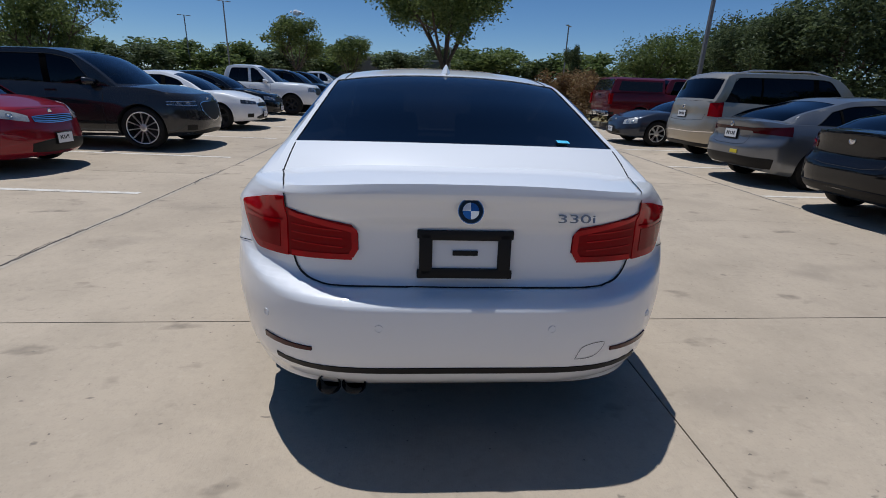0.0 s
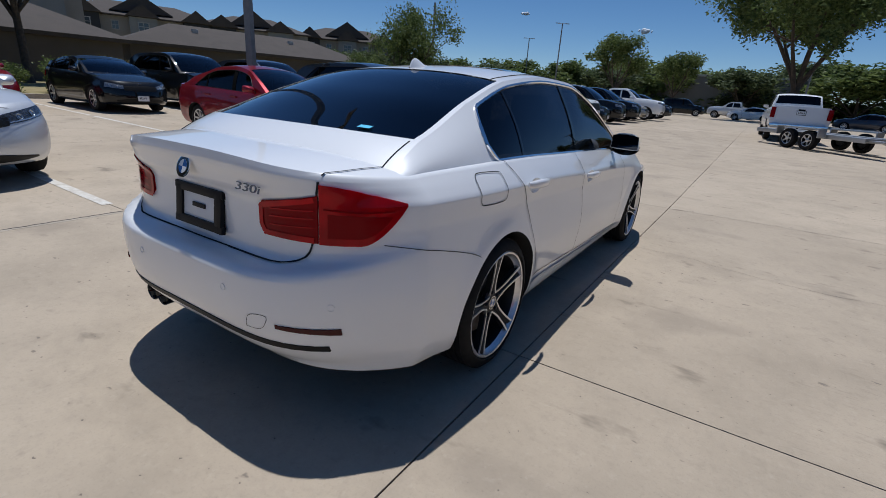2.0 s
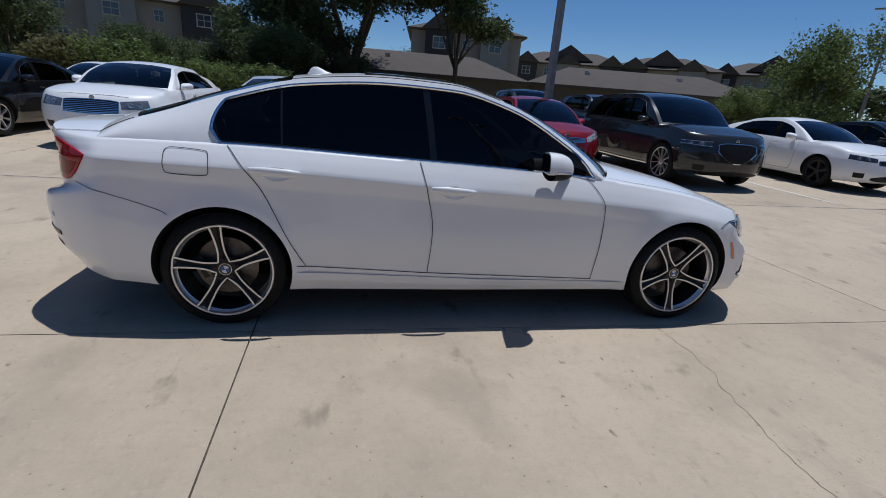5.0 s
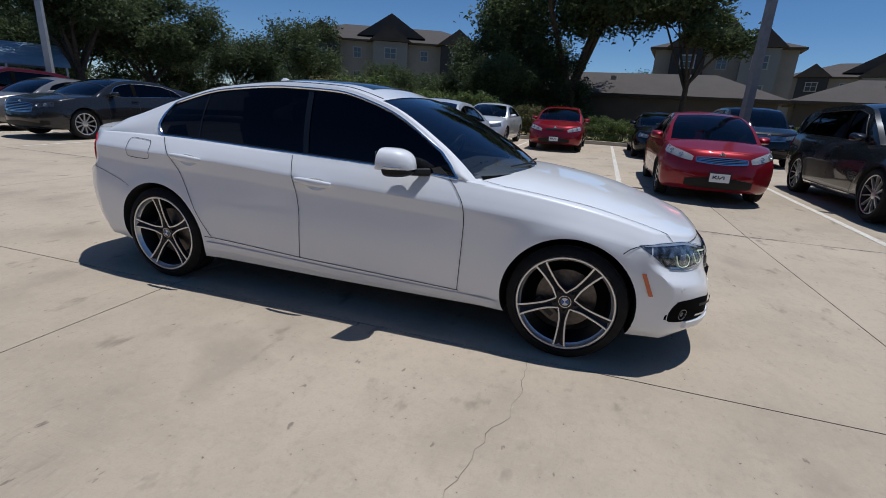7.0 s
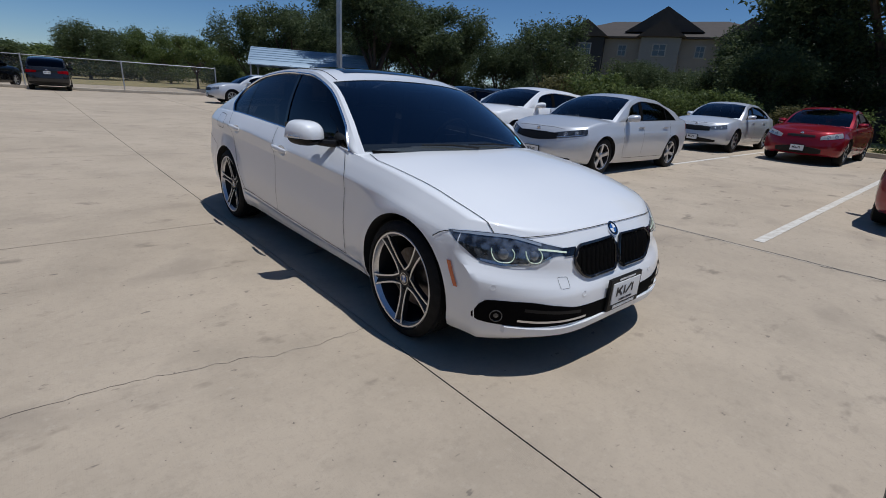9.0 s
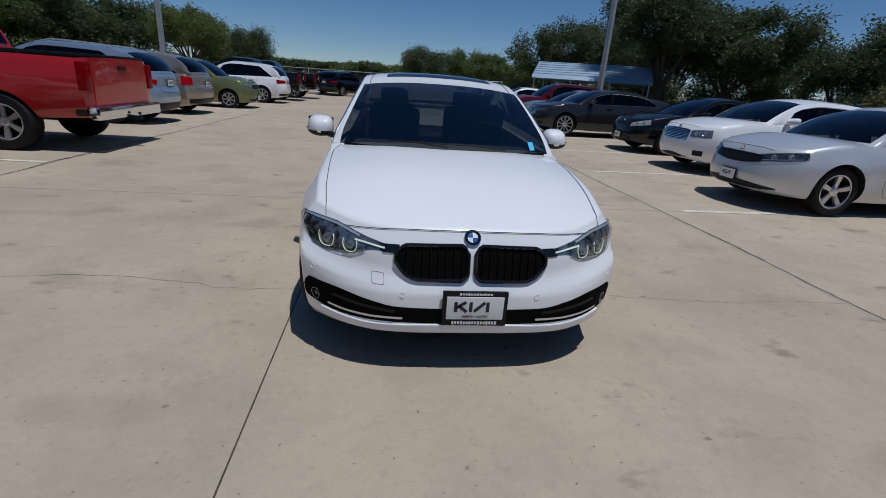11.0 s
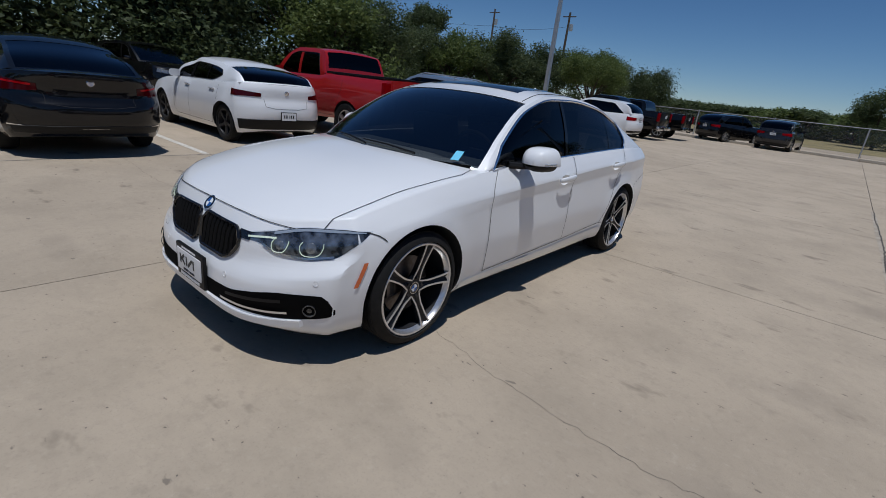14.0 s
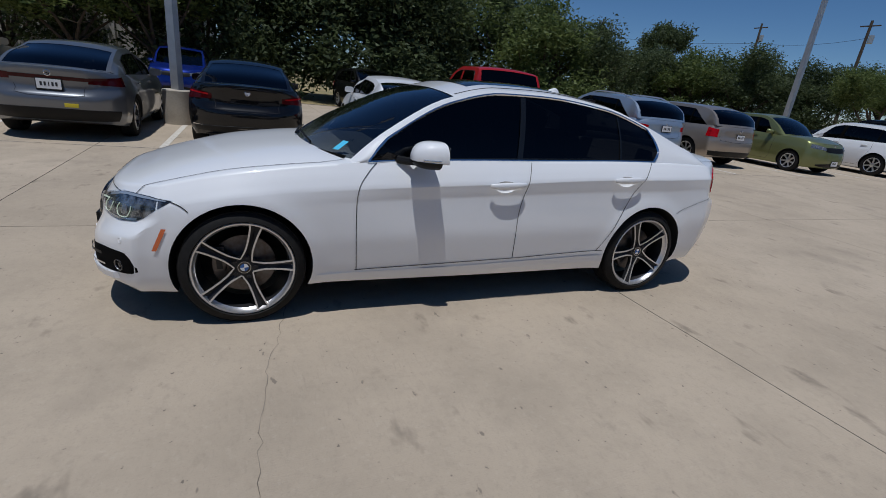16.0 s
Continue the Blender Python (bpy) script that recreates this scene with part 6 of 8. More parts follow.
def nose_to_aisle_right(kind_spec, nose_x, y, turn=0.0):
    x = nose_x + kind_spec["front"]
    return pose(x, y, zg(x, y), 0, 0, 90 + turn)


SEDAN = spec("sedan", 4.62, 1.80, 1.44, 2.70)
SMALL = spec("sedan", 4.40, 1.74, 1.47, 2.49, tyre=0.305, belt=0.96, nose_z=0.77, hood_z=0.93, cowl=1.04, fo=0.83)
BIG = spec("sedan", 5.05, 1.90, 1.50, 2.95, tyre=0.355, belt=1.03, nose_z=0.82, hood_z=0.98, tail_z=1.12)
COUPE = spec("sedan", 4.30, 1.83, 1.31, 2.55, tyre=0.33, belt=0.90, nose_z=0.64, hood_z=0.86, tail_z=0.98)
HATCH = spec("hatch", 4.35, 1.79, 1.44, 2.72, belt=1.0, tail_z=1.06)
LIFTBACK = spec("hatch", 4.48, 1.75, 1.49, 2.70, belt=0.98, tail_z=1.10)
SUV = spec("suv", 4.60, 1.85, 1.68, 2.67, tyre=0.36, belt=1.08, nose_z=0.88, hood_z=1.05, tail_z=1.12, upright=0.3)
BIGSUV = spec("suv", 4.95, 1.97, 1.74, 2.95, tyre=0.385, belt=1.12, nose_z=0.92, hood_z=1.09, tail_z=1.16, upright=0.2)
BOXSUV = spec("suv", 4.80, 1.88, 1.88, 2.79, tyre=0.39, belt=1.20, nose_z=0.98, hood_z=1.15, tail_z=1.25, upright=0.6)
BOX = spec("suv", 4.10, 1.79, 1.62, 2.55, tyre=0.32, belt=1.05, nose_z=0.86, hood_z=1.02, tail_z=1.10, upright=0.5, fo=0.82)
TRUCK = spec("pickup", 5.80, 2.03, 1.92, 3.65, tyre=0.41, belt=1.30, nose_z=1.12, hood_z=1.26, tail_z=1.36, cowl=1.12, fo=0.95, upright=0.4)
MIDTRUCK = spec("pickup", 5.40, 1.89, 1.80, 3.25, tyre=0.39, belt=1.16, nose_z=1.02, hood_z=1.14, tail_z=1.17, cowl=1.02, fo=0.93, upright=0.4)


def like(base, **more):
    return dict(base, **more)


W_FIVE = plain_wheel(0.33, 0.225, 0.22, 5, SILVER, blade=0.075)
W_SEVEN = plain_wheel(0.33, 0.225, 0.22, 7, SILVER, blade=0.045)
W_BLACK = plain_wheel(0.33, 0.238, 0.22, 5, DARK_ALLOY, blade=0.07)
W_MULTI = plain_wheel(0.385, 0.285, 0.24, 11, SILVER, blade=0.022)
W_SMALL = plain_wheel(0.305, 0.20, 0.20, 8, SILVER, blade=0.04)
W_BIG = plain_wheel(0.355, 0.255, 0.22, 10, SILVER, blade=0.035)
W_TRUCK = plain_wheel(0.41, 0.255, 0.27, 6, SILVER, blade=0.085)
W_SUV = plain_wheel(0.36, 0.24, 0.22, 6, SILVER, blade=0.06)
W_BOX = plain_wheel(0.39, 0.245, 0.25, 6, SILVER, blade=0.07)
OPTIMA = like(SEDAN, head_mat=HEAD_DARK, front_lamp=(30, 68, -0.165, -0.085, -0.085, 0.005), grille=(0.44, 0.575, 0.705), grille_taper=0.35, intake=(0.74, 0.04, 0.13), rim_mat=PLASTIC, drl=((0.1, 0.9, 0.15),))
CLASSIC = like(BIG, front_lamp=(33, 60, -0.20, -0.09, -0.19, -0.05), head_mat=HEAD_CASE, grille=(0.40, 0.58, 0.80), bars=7, grille_taper=0.08, fog=True, intake=(0.45, 0.04, 0.10), trim=CHROME)
FORMAL = like(BIG, head_mat=HEAD_DARK, grille=(0.44, 0.60, 0.80), bars=5, trim=CHROME, fog=True)
FIESTA = like(SMALL, head_mat=HEAD_PALE, front_lamp=(33, 74, -0.15, -0.085, -0.03, 0.065), grille=(0.37, 0.640, 0.735), bars=3, intake=(0.56, 0.06, 0.24), grille_taper=0.25, plate_f=0.43)
ELANTRA = like(SEDAN, head_mat=HEAD_PALE, front_lamp=(32, 66, -0.17, -0.10, -0.09, 0.02), intake=(0.55, 0.05, 0.22), grille=(0.30, 0.66, 0.72))
LUXURY = like(BIGSUV, head_mat=HEAD_DARK, front_lamp=(38, 72, -0.20, -0.09, -0.17, -0.10), drl=((0.0, 1.0, 0.15), (0.0, 1.0, 0.85)), grille=(0.40, 0.50, 0.86), grille_taper=0.55, rim_mat=CHROME, intake=(0.74, 0.02, 0.10), nose_strip=True, side_strip=True, fog=True, badge_f=0.90)
STINGER = like(SEDAN, head_mat=HEAD_DARK, front_lamp=(30, 64, -0.15, -0.08, -0.12, -0.03), grille=(0.36, 0.58, 0.68), intake=(0.5, 0.05, 0.17), fog=True)
VW = like(SEDAN, lamp_mat=RED_SMOKE, rear_strip=((0.1, 0.9, 0.75),), rear_lamp=(40, 70, 0.04, 0.12, 0.02, 0.17), rear_chrome=0.10, badge_z=0.93, head_mat=HEAD_DARK)
FORTE = like(SEDAN, lamp_mat=RED_SMOKE, rear_lamp=(36, 72, 0.07, 0.155, 0.05, 0.19), tail_bar=(0.10, 0.15), rear_strip=(), valance=(0.02, 0.19), plate_z=0.80, badge_z=0.955, tag=(0.25, 0.24))
MAZDA = like(HATCH, glass_u=0.95, win=(-1.16, 0.64, 0.085, 0.030, 0.62, 1.1, 0.8), panes=[-1.16, -0.62, 0.02, 0.64], kink=(0.10, 0.34), tail_c=(0.32, 4.0),
             lamp_mat=RED_SMOKE, rear_lamp=(36, 70, 0.06, 0.12, 0.05, 0.16), valance=(0.02, 0.20), plate_z=0.53, badge_z=0.93, rear_strip=())
OFFROAD = like(BOXSUV, lamp_mat=RED_DARK, rear_lamp=(52, 68, -0.02, 0.30, -0.04, 0.34), rear_strip=((0.3, 0.8, 0.75),), valance=(0.0, 0.08), plate_z=0.98, badge_z=1.14, rear_chrome=0.30)
TUCSON = like(SUV, rear_lamp=(40, 72, 0.04, 0.14, 0.06, 0.20), lamp_mat=RED_LENS, valance=(0.02, 0.18), plate_z=0.93, clad=True)
SORENTO = like(SUV, rear_lamp=(52, 70, -0.02, 0.18, -0.02, 0.22), lamp_mat=RED_LENS, valance=(0.02, 0.16), plate_z=0.86, clad=True)
ZCAR = like(COUPE, head_mat=HEAD_PALE, front_lamp=(38, 64, -0.15, -0.05, -0.10, 0.05), intake=(0.5, 0.05, 0.20), grille=(0.02, 0.60, 0.61))
MIDFRONT = like(MIDTRUCK, head_mat=HEAD_CASE, front_lamp=(36, 62, -0.24, -0.08, -0.22, -0.06), grille=(0.56, 0.74, 1.00), grille_taper=0.06, intake=(0.70, 0.0, 0.16))
W_DARK = plain_wheel(0.39, 0.235, 0.26, 6, DARK_ALLOY, blade=0.075)
COVERED = like(TRUCK, tonneau=True)
CAPPED = like(TRUCK, cap=True)
# row along the left side of the aisle, noses towards it
road_car("sedan_car", "silver compact sedan with dealer plate in its stall", OPTIMA, SILVERP, facing_aisle(SEDAN, -4.55, -2.1), wheel=W_FIVE, nose="rim")
road_car("sedan_car", "white full size sedan with chrome grille", CLASSIC, WHITE, facing_aisle(BIG, -5.35, -4.95), nose="slats", wheel=W_BIG, front_plate=False)
road_car("sedan_car", "black compact sedan parked beside a white sedan", ELANTRA, BLACK, facing_aisle(SEDAN, -5.6, -7.8), wheel=W_SEVEN)
road_car("sedan_car", "dark grey full size sedan with chrome window line", FORMAL, GREY, facing_aisle(BIG, -4.25, -11.5), nose="slats", wheel=W_BIG, front_plate=False)
road_car("sedan_car", "warm grey sedan parked beyond a dark grey sedan", ELANTRA, PEWTER, facing_aisle(SEDAN, -4.6, -14.3), wheel=W_SEVEN)
road_car("suv_car", "dark red crossover with black bumper", SUV, MAROON, facing_aisle(SUV, -4.7, -16.9))
road_car("sedan_car", "red metallic small sedan with chrome grille bars", FIESTA, RED, facing_aisle(SMALL, -5.15, 3.35), nose="slats", wheel=W_SMALL)
road_car("suv_car", "dark grey luxury crossover with multi spoke wheels", LUXURY, GREY, facing_aisle(BIGSUV, -4.2, 6.3), nose="rim", wheel=W_MULTI, front_plate=False)
road_car("sedan_car", "white sports sedan with black wheels", STINGER, WHITE, facing_aisle(SEDAN, -4.35, 10.2), wheel=W_BLACK, nose="rim")
road_car("hatchback_car", "black liftback with silver wheels", LIFTBACK, BLACK, facing_aisle(LIFTBACK, -4.65, 13.2))
road_car("pickup_truck", "white crew cab pickup with dark alloy wheels", MIDFRONT, WHITE, facing_aisle(MIDTRUCK, -3.95, 16.5), nose="rim", wheel=W_DARK)
road_car("suv_car", "black crossover beyond a white pickup", BIGSUV, BLACK, facing_aisle(BIGSUV, -4.2, 22.3), roof_rails=True)
# second row on the left
road_car("sedan_car", "silver sedan in the second row by the hedge", SEDAN, SILVERP, facing_aisle(SEDAN, -12.6, -2.6))
road_car("sedan_car", "dark red sedan in the second row by the hedge", ELANTRA, RED, facing_aisle(SEDAN, -12.7, 0.0), wheel=W_SEVEN)
road_car("hatchback_car", "black small hatchback with dealer plate", HATCH, BLACK, facing_aisle(HATCH, -12.6, 3.35))
road_car("suv_car", "black large crossover with bright grille", BIGSUV, BLACK, facing_aisle(BIGSUV, -12.8, 6.1), nose="slats")
road_car("suv_car", "dark blue crossover in the second row", BIGSUV, NAVY, facing_aisle(BIGSUV, -12.6, 9.2))
# row along the right side, tails towards the aisle
road_car("sedan_car", "black sedan with tinted rear window", VW, BLACK, tail_to_aisle(SEDAN, 4.80, 1.37), rear_plate=False, wheel=W_FIVE)
road_car("sedan_car", "steel grey sedan with dark full width tail lamps", FORTE, STEEL, tail_to_aisle(SEDAN, 5.15, 4.0), wheel=W_FIVE)
road_car("hatchback_car", "white hatchback with black wheels", MAZDA, WHITE, tail_to_aisle(HATCH, 5.5, -1.75), wheel=W_BLACK)
road_car("pickup_truck", "bright red pickup with chrome rear bumper", COVERED, TRUCK_RED, tail_to_aisle(TRUCK, 4.75, -4.4), rear_plate=False, wheel=W_TRUCK)
road_car("suv_car", "pale blue crossover with roof rails", TUCSON, ICE, tail_to_aisle(SUV, 5.6, -8.3), roof_rails=True)
road_car("suv_car", "tan crossover with red tail lamps", SORENTO, TAN, tail_to_aisle(SUV, 5.8, -11.3))
road_car("hatchback_car", "olive green boxy hatchback facing the aisle", BOX, GREEN, nose_to_aisle_right(BOX, 5.3, -14.9))
road_car("suv_car", "white crossover with dark lower trim", SUV, WHITE, tail_to_aisle(SUV, 5.0, -19.2))
road_car("pickup_truck", "black pickup with empty bed", TRUCK, BLACK, tail_to_aisle(TRUCK, 4.6, -25.5))
road_car("suv_car", "gold boxy off road wagon with roof rails", OFFROAD, GOLD, tail_to_aisle(BOXSUV, 5.8, 6.7), roof_rails=True, wheel=W_BOX)
road_car("coupe_car", "dark blue sports coupe facing the aisle", ZCAR, NAVY, nose_to_aisle_right(COUPE, 5.5, 9.6))
road_car("pickup_truck", "maroon pickup with a matching bed cap", CAPPED, MAROON, tail_to_aisle(TRUCK, 7.0, 14.6), rear_plate=False, wheel=W_TRUCK)

# ---- further cars ----
road_car("pickup_truck", "white pickup towing an empty car trailer", TRUCK, WHITE, pose(2.75, 23.4, zg(2.75, 23.4), 0, 0, 3), front_plate=False)


def trailer(at):
    t = thing("car_trailer", "empty galvanised flatbed car trailer with tandem wheels", "trailer", at=at)
    bm = bmesh.new()
    for sx in (-1, 1):
        box(bm, sx * 0.55, 0, 0.55, 0.55, 4.4, 0.05, 0.01)
        box(bm, sx * 0.86, 0, 0.50, 0.06, 4.4, 0.14, 0.01)
    for y in np.linspace(-2.1, 2.1, 6):
        box(bm, 0, float(y), 0.48, 1.7, 0.07, 0.08)
    part("deck", bm, POLE_PALE2, t)
    bm = bmesh.new()
    tube(bm, [(-0.8, 2.2, 0.5), (0, 2.9, 0.5), (0.8, 2.2, 0.5)], 0.05, 6)
    part("drawbar", bm, POLE_PALE2, t)
    me = plain_wheel(0.33, 0.2, 0.2, 5, SILVER)
    for sx in (-1, 1):
        bm = bmesh.new()
        box(bm, sx * 1.08, 0, 0.72, 0.28, 1.75, 0.05, 0.02)
        box(bm, sx * 1.08, -0.86, 0.58, 0.28, 0.05, 0.28, 0.02)
        box(bm, sx * 1.08, 0.86, 0.58, 0.28, 0.05, 0.28, 0.02)
        part("mudguard", bm, POLE_PALE2, t)
        for y in (-0.42, 0.42):
            w = new("wheel")
            w.parent = t
            w.matrix_basis = pose(sx * 1.06, y, 0.33, 0, 0, 0 if sx > 0 else 180)
            for n, m in zip(("tyre", "rim"), me):
                o = new(n, m)
                o.parent = w
        bm = bmesh.new()
        box(bm, sx * 0.55, -2.42, 0.50, 0.40, 0.45, 0.05, 0.01)
        part("ramp", bm, POLE_PALE2, t)


POLE_PALE2 = mat("galvanised_steel", (0.45, 0.46, 0.47), 0.4, 0.7, vary=[(6, 0.5, (0.35, 0.36, 0.37))])
trailer(pose(3.7, 18.0, zg(3.7, 18.0), 0, 0, 40))

far_sets = [
    ("suv_car", "black crossover in the row up the aisle", BIGSUV, BLACK, facing_aisle(BIGSUV, -4.1, 25.4)),
    ("sedan_car", "black sedan in the row up the aisle", SEDAN, BLACK, facing_aisle(SEDAN, -4.3, 19.6)),
    ("pickup_truck", "white pickup in the row up the aisle", TRUCK, WHITE, facing_aisle(TRUCK, -3.9, 31.5)),
    ("sedan_car", "tan sedan in the row up the aisle", SEDAN, GOLD, facing_aisle(SEDAN, -4.3, 28.4)),
    ("suv_car", "grey crossover at the end of the aisle", SUV, GREY, facing_aisle(SUV, -4.2, 37.0)),
    ("van_car", "black minivan crossing the far car park", BOXSUV, BLACK, pose(-6.5, 60, zg(-6.5, 60), 0, 0, -80)),
    ("sedan_car", "white sedan in the far car park", SEDAN, WHITE, pose(0.5, 58, zg(0.5, 58), 0, 0, 80)),
    ("pickup_truck", "silver pickup in the far car park", TRUCK, SILVERP, pose(-1.5, 64, zg(-1.5, 64), 0, 0, 85)),
    ("sedan_car", "white sedan beyond the grass island", SEDAN, WHITE, pose(13, 46, zg(13, 46), 0, 0, 70)),
    ("sedan_car", "blue sedan beyond the grass island", SEDAN, NAVY, pose(9, 50, zg(9, 50), 0, 0, 75)),
    ("pickup_truck", "grey pickup beyond the grass island", TRUCK, GREY, pose(13.5, 36, zg(13.5, 36), 0, 0, -75)),
    ("sedan_car", "silver sedan in the far car park", SEDAN, SILVERP, pose(-14, 58, zg(-14, 58), 0, 0, 100)),
    ("suv_car", "white crossover in the far car park", SUV, WHITE, pose(-18, 66, zg(-18, 66), 0, 0, -90)),
    ("suv_car", "bright blue crossover behind the concrete pole base", SUV, BLUE, pose(17.6, 3.6, 0, 0, 0, 90)),
    ("suv_car", "black crossover parked below dark trees", SUV, BLACK, pose(17.2, -3.4, 0, 0, 0, 100)),
    ("suv_car", "black crossover at the end of the aisle", SUV, BLACK, pose(3.8, -33.0, 0, 0, 0, 150)),
    ("suv_car", "dark grey crossover driving away down the aisle", SUV, GREY, pose(0.9, -32.0, 0, 0, 0, 175)),
    ("sedan_car", "silver sedan near the carport", SEDAN, SILVERP, facing_aisle(SEDAN, -4.6, -22.4)),
    ("sedan_car", "white sedan near the carport", SEDAN, WHITE, facing_aisle(SEDAN, -5.4, -19.7)),
    ("pickup_truck", "black pickup parked far down the row", TRUCK, BLACK, tail_to_aisle(TRUCK, 4.9, -22.3)),
    ("sedan_car", "dark blue sedan behind a dark grey sedan", SEDAN, NAVY, facing_aisle(SEDAN, -10.2, -11.0)),
    ("sedan_car", "white sedan behind the first row", SEDAN, WHITE, facing_aisle(SEDAN, -11.0, -8.2)),
    ("suv_car", "red crossover near the wooded edge", SUV, RED, pose(-27, -22, zg(-27, -22), 0, 0, -60)),
    ("suv_car", "silver crossover near the wooded edge", SUV, SILVERP, pose(-24, -19, zg(-24, -19), 0, 0, -60)),
]
_built = {}
for name, label, sp, col, m in far_sets:
    key = (id(sp), col.name)
    if key in _built:
        c = copy_thing(_built[key], m)
        c.name = name
        tagged(c, label)
    else:
        _built[key] = road_car(name, label, sp, col, m, res=0.8)

# ---- trees ----
BARK = mat("bark", (0.10, 0.075, 0.055), 0.95, vary=[(6, 0.8, (0.05, 0.04, 0.032))], bump=(25, 0.8, 0.03))
LEAF = {}


def leaf_material(name, a, b):
    m = mat(name, a, 0.55, spec=0.3)
    nt = m.node_tree
    p = nt.nodes["Principled BSDF"]
    geo = nt.nodes.new("ShaderNodeNewGeometry")
    mx = nt.nodes.new("ShaderNodeMix")
    mx.data_type = "RGBA"
    nt.links.new(geo.outputs["Random Per Island"], mx.inputs["Factor"])
    mx.inputs["A"].default_value, mx.inputs["B"].default_value = (*a, 1), (*b, 1)
    nt.links.new(mx.outputs["Result"], p.inputs["Base Color"])
    tr = nt.nodes.new("ShaderNodeBsdfTranslucent")
    nt.links.new(mx.outputs["Result"], tr.inputs["Color"])
    ms = nt.nodes.new("ShaderNodeMixShader")
    ms.inputs[0].default_value = 0.45
    nt.links.new(p.outputs[0], ms.inputs[1])
    nt.links.new(tr.outputs[0], ms.inputs[2])
    nt.links.new(ms.outputs[0], nt.nodes["Material Output"].inputs["Surface"])
    return m


OAK = leaf_material("oak_leaves", (0.048, 0.068, 0.030), (0.135, 0.170, 0.075))
BRIGHT = leaf_material("elm_leaves", (0.070, 0.105, 0.032), (0.19, 0.235, 0.075))
RUSTY = leaf_material("dry_leaves", (0.15, 0.075, 0.035), (0.27, 0.19, 0.085))
DUSTY = leaf_material("shrub_leaves", (0.075, 0.082, 0.030), (0.20, 0.18, 0.08))


def leaf_cloud(centres, radii, count, size, rng, squash=0.75):
    """Many small bent leaf sprays round clump centres, as vertex and face lists."""
    verts, faces = [], []
    w = [r ** 2 for r in radii]
    for _ in range(count):
        k = rng.choices(range(len(centres)), w)[0]
        c, r = centres[k], radii[k]
        d = Vector((rng.gauss(0, 1), rng.gauss(0, 1), rng.gauss(0, 1))).normalized()
        lobe = 1.0 + 0.65 * noise.noise(d * 1.9 + Vector((k * 7.1, k * 3.3, 0.0))) + 0.35 * noise.noise(d * 5.0 + Vector((0.0, k * 5.7, 2.0)))
        rr = r * max(lobe, 0.2) * (rng.random() ** 0.40) * (rng.uniform(0.8, 1.12) if rng.random() < 0.97 else rng.uniform(1.0, 1.3))
        p = c + Vector((d.x * rr, d.y * rr, d.z * rr * squash))
        a = Vector((rng.gauss(0, 1), rng.gauss(0, 1), rng.gauss(0, 0.6))).normalized()
        b = a.cross(Vector((rng.gauss(0, 1), rng.gauss(0, 1), rng.gauss(0, 1)))).normalized()
        s = size * rng.uniform(0.6, 1.3)
        n = len(verts)
        nn = a.cross(b) * s * 0.25
        verts += [p - a * s, p + b * s * 0.8 + nn, p + a * s - b * s * 0.2]
        faces.append((n, n + 1, n + 2))
    return verts, faces


def tree_meshes(height, crown_r, trunk_r, seed, leaves, count, leaf=0.22, fork=0.35, lean=0.0, flat=0.8, low=False):
    rng = random.Random(seed)
    bm = bmesh.new()
    base = Vector((0, 0, -0.1))
    top = Vector((lean, 0.3 * lean, height * fork))
    tube(bm, [base, base.lerp(top, 0.12), base.lerp(top, 0.5), top], [trunk_r * 1.5, trunk_r * 1.05, trunk_r * 0.9, trunk_r * 0.8], 10)
    centres, radii = [], []
    limbs = rng.randint(6, 8)
    for k in range(limbs):
        q = 2 * math.pi * (k + rng.uniform(-0.3, 0.3)) / limbs
        out = crown_r * rng.uniform(0.45, 0.8)
        end = Vector((out * math.cos(q) + lean, out * math.sin(q), height * rng.uniform(0.55, 0.88)))
        start = base.lerp(top, rng.uniform(0.75, 1.0))
        mid = start.lerp(end, 0.5) + Vector((rng.uniform(-0.3, 0.3), rng.uniform(-0.3, 0.3), rng.uniform(-0.2, 0.5)))
        tube(bm, [start, mid, end], [trunk_r * 0.5, trunk_r * 0.32, trunk_r * 0.10], 7)
        centres.append(end), radii.append(crown_r * rng.uniform(0.26, 0.42))
        for _ in range(2):
            e2 = mid.lerp(end, rng.uniform(0.1, 0.7)) + Vector((rng.uniform(-1, 1), rng.uniform(-1, 1), rng.uniform(-0.1, 0.7))) * crown_r * 0.38
            tube(bm, [mid, mid.lerp(e2, 0.5), e2], [trunk_r * 0.25, trunk_r * 0.15, trunk_r * 0.05], 5)
            centres.append(e2), radii.append(crown_r * rng.uniform(0.18, 0.32))
    for _ in range(5):
        centres.append(Vector((rng.uniform(-0.4, 0.4) * crown_r + lean, rng.uniform(-0.4, 0.4) * crown_r, height * rng.uniform(0.8, 0.95))))
        radii.append(crown_r * rng.uniform(0.2, 0.32))
    if low:
        for _ in range(9):
            q = rng.uniform(0, 2 * math.pi)
            centres.append(Vector((crown_r * 0.72 * math.cos(q), crown_r * 0.72 * math.sin(q), height * rng.uniform(0.12, 0.35))))
            radii.append(crown_r * rng.uniform(0.26, 0.40))
    trunk = mesh_of("trunk", bm, BARK)
    v, f = leaf_cloud(centres, radii, count, leaf, rng, flat)
    me = bpy.data.meshes.new("crown")
    me.from_pydata([tuple(p) for p in v], [], f)
    me.materials.append(leaves)
    return trunk, me


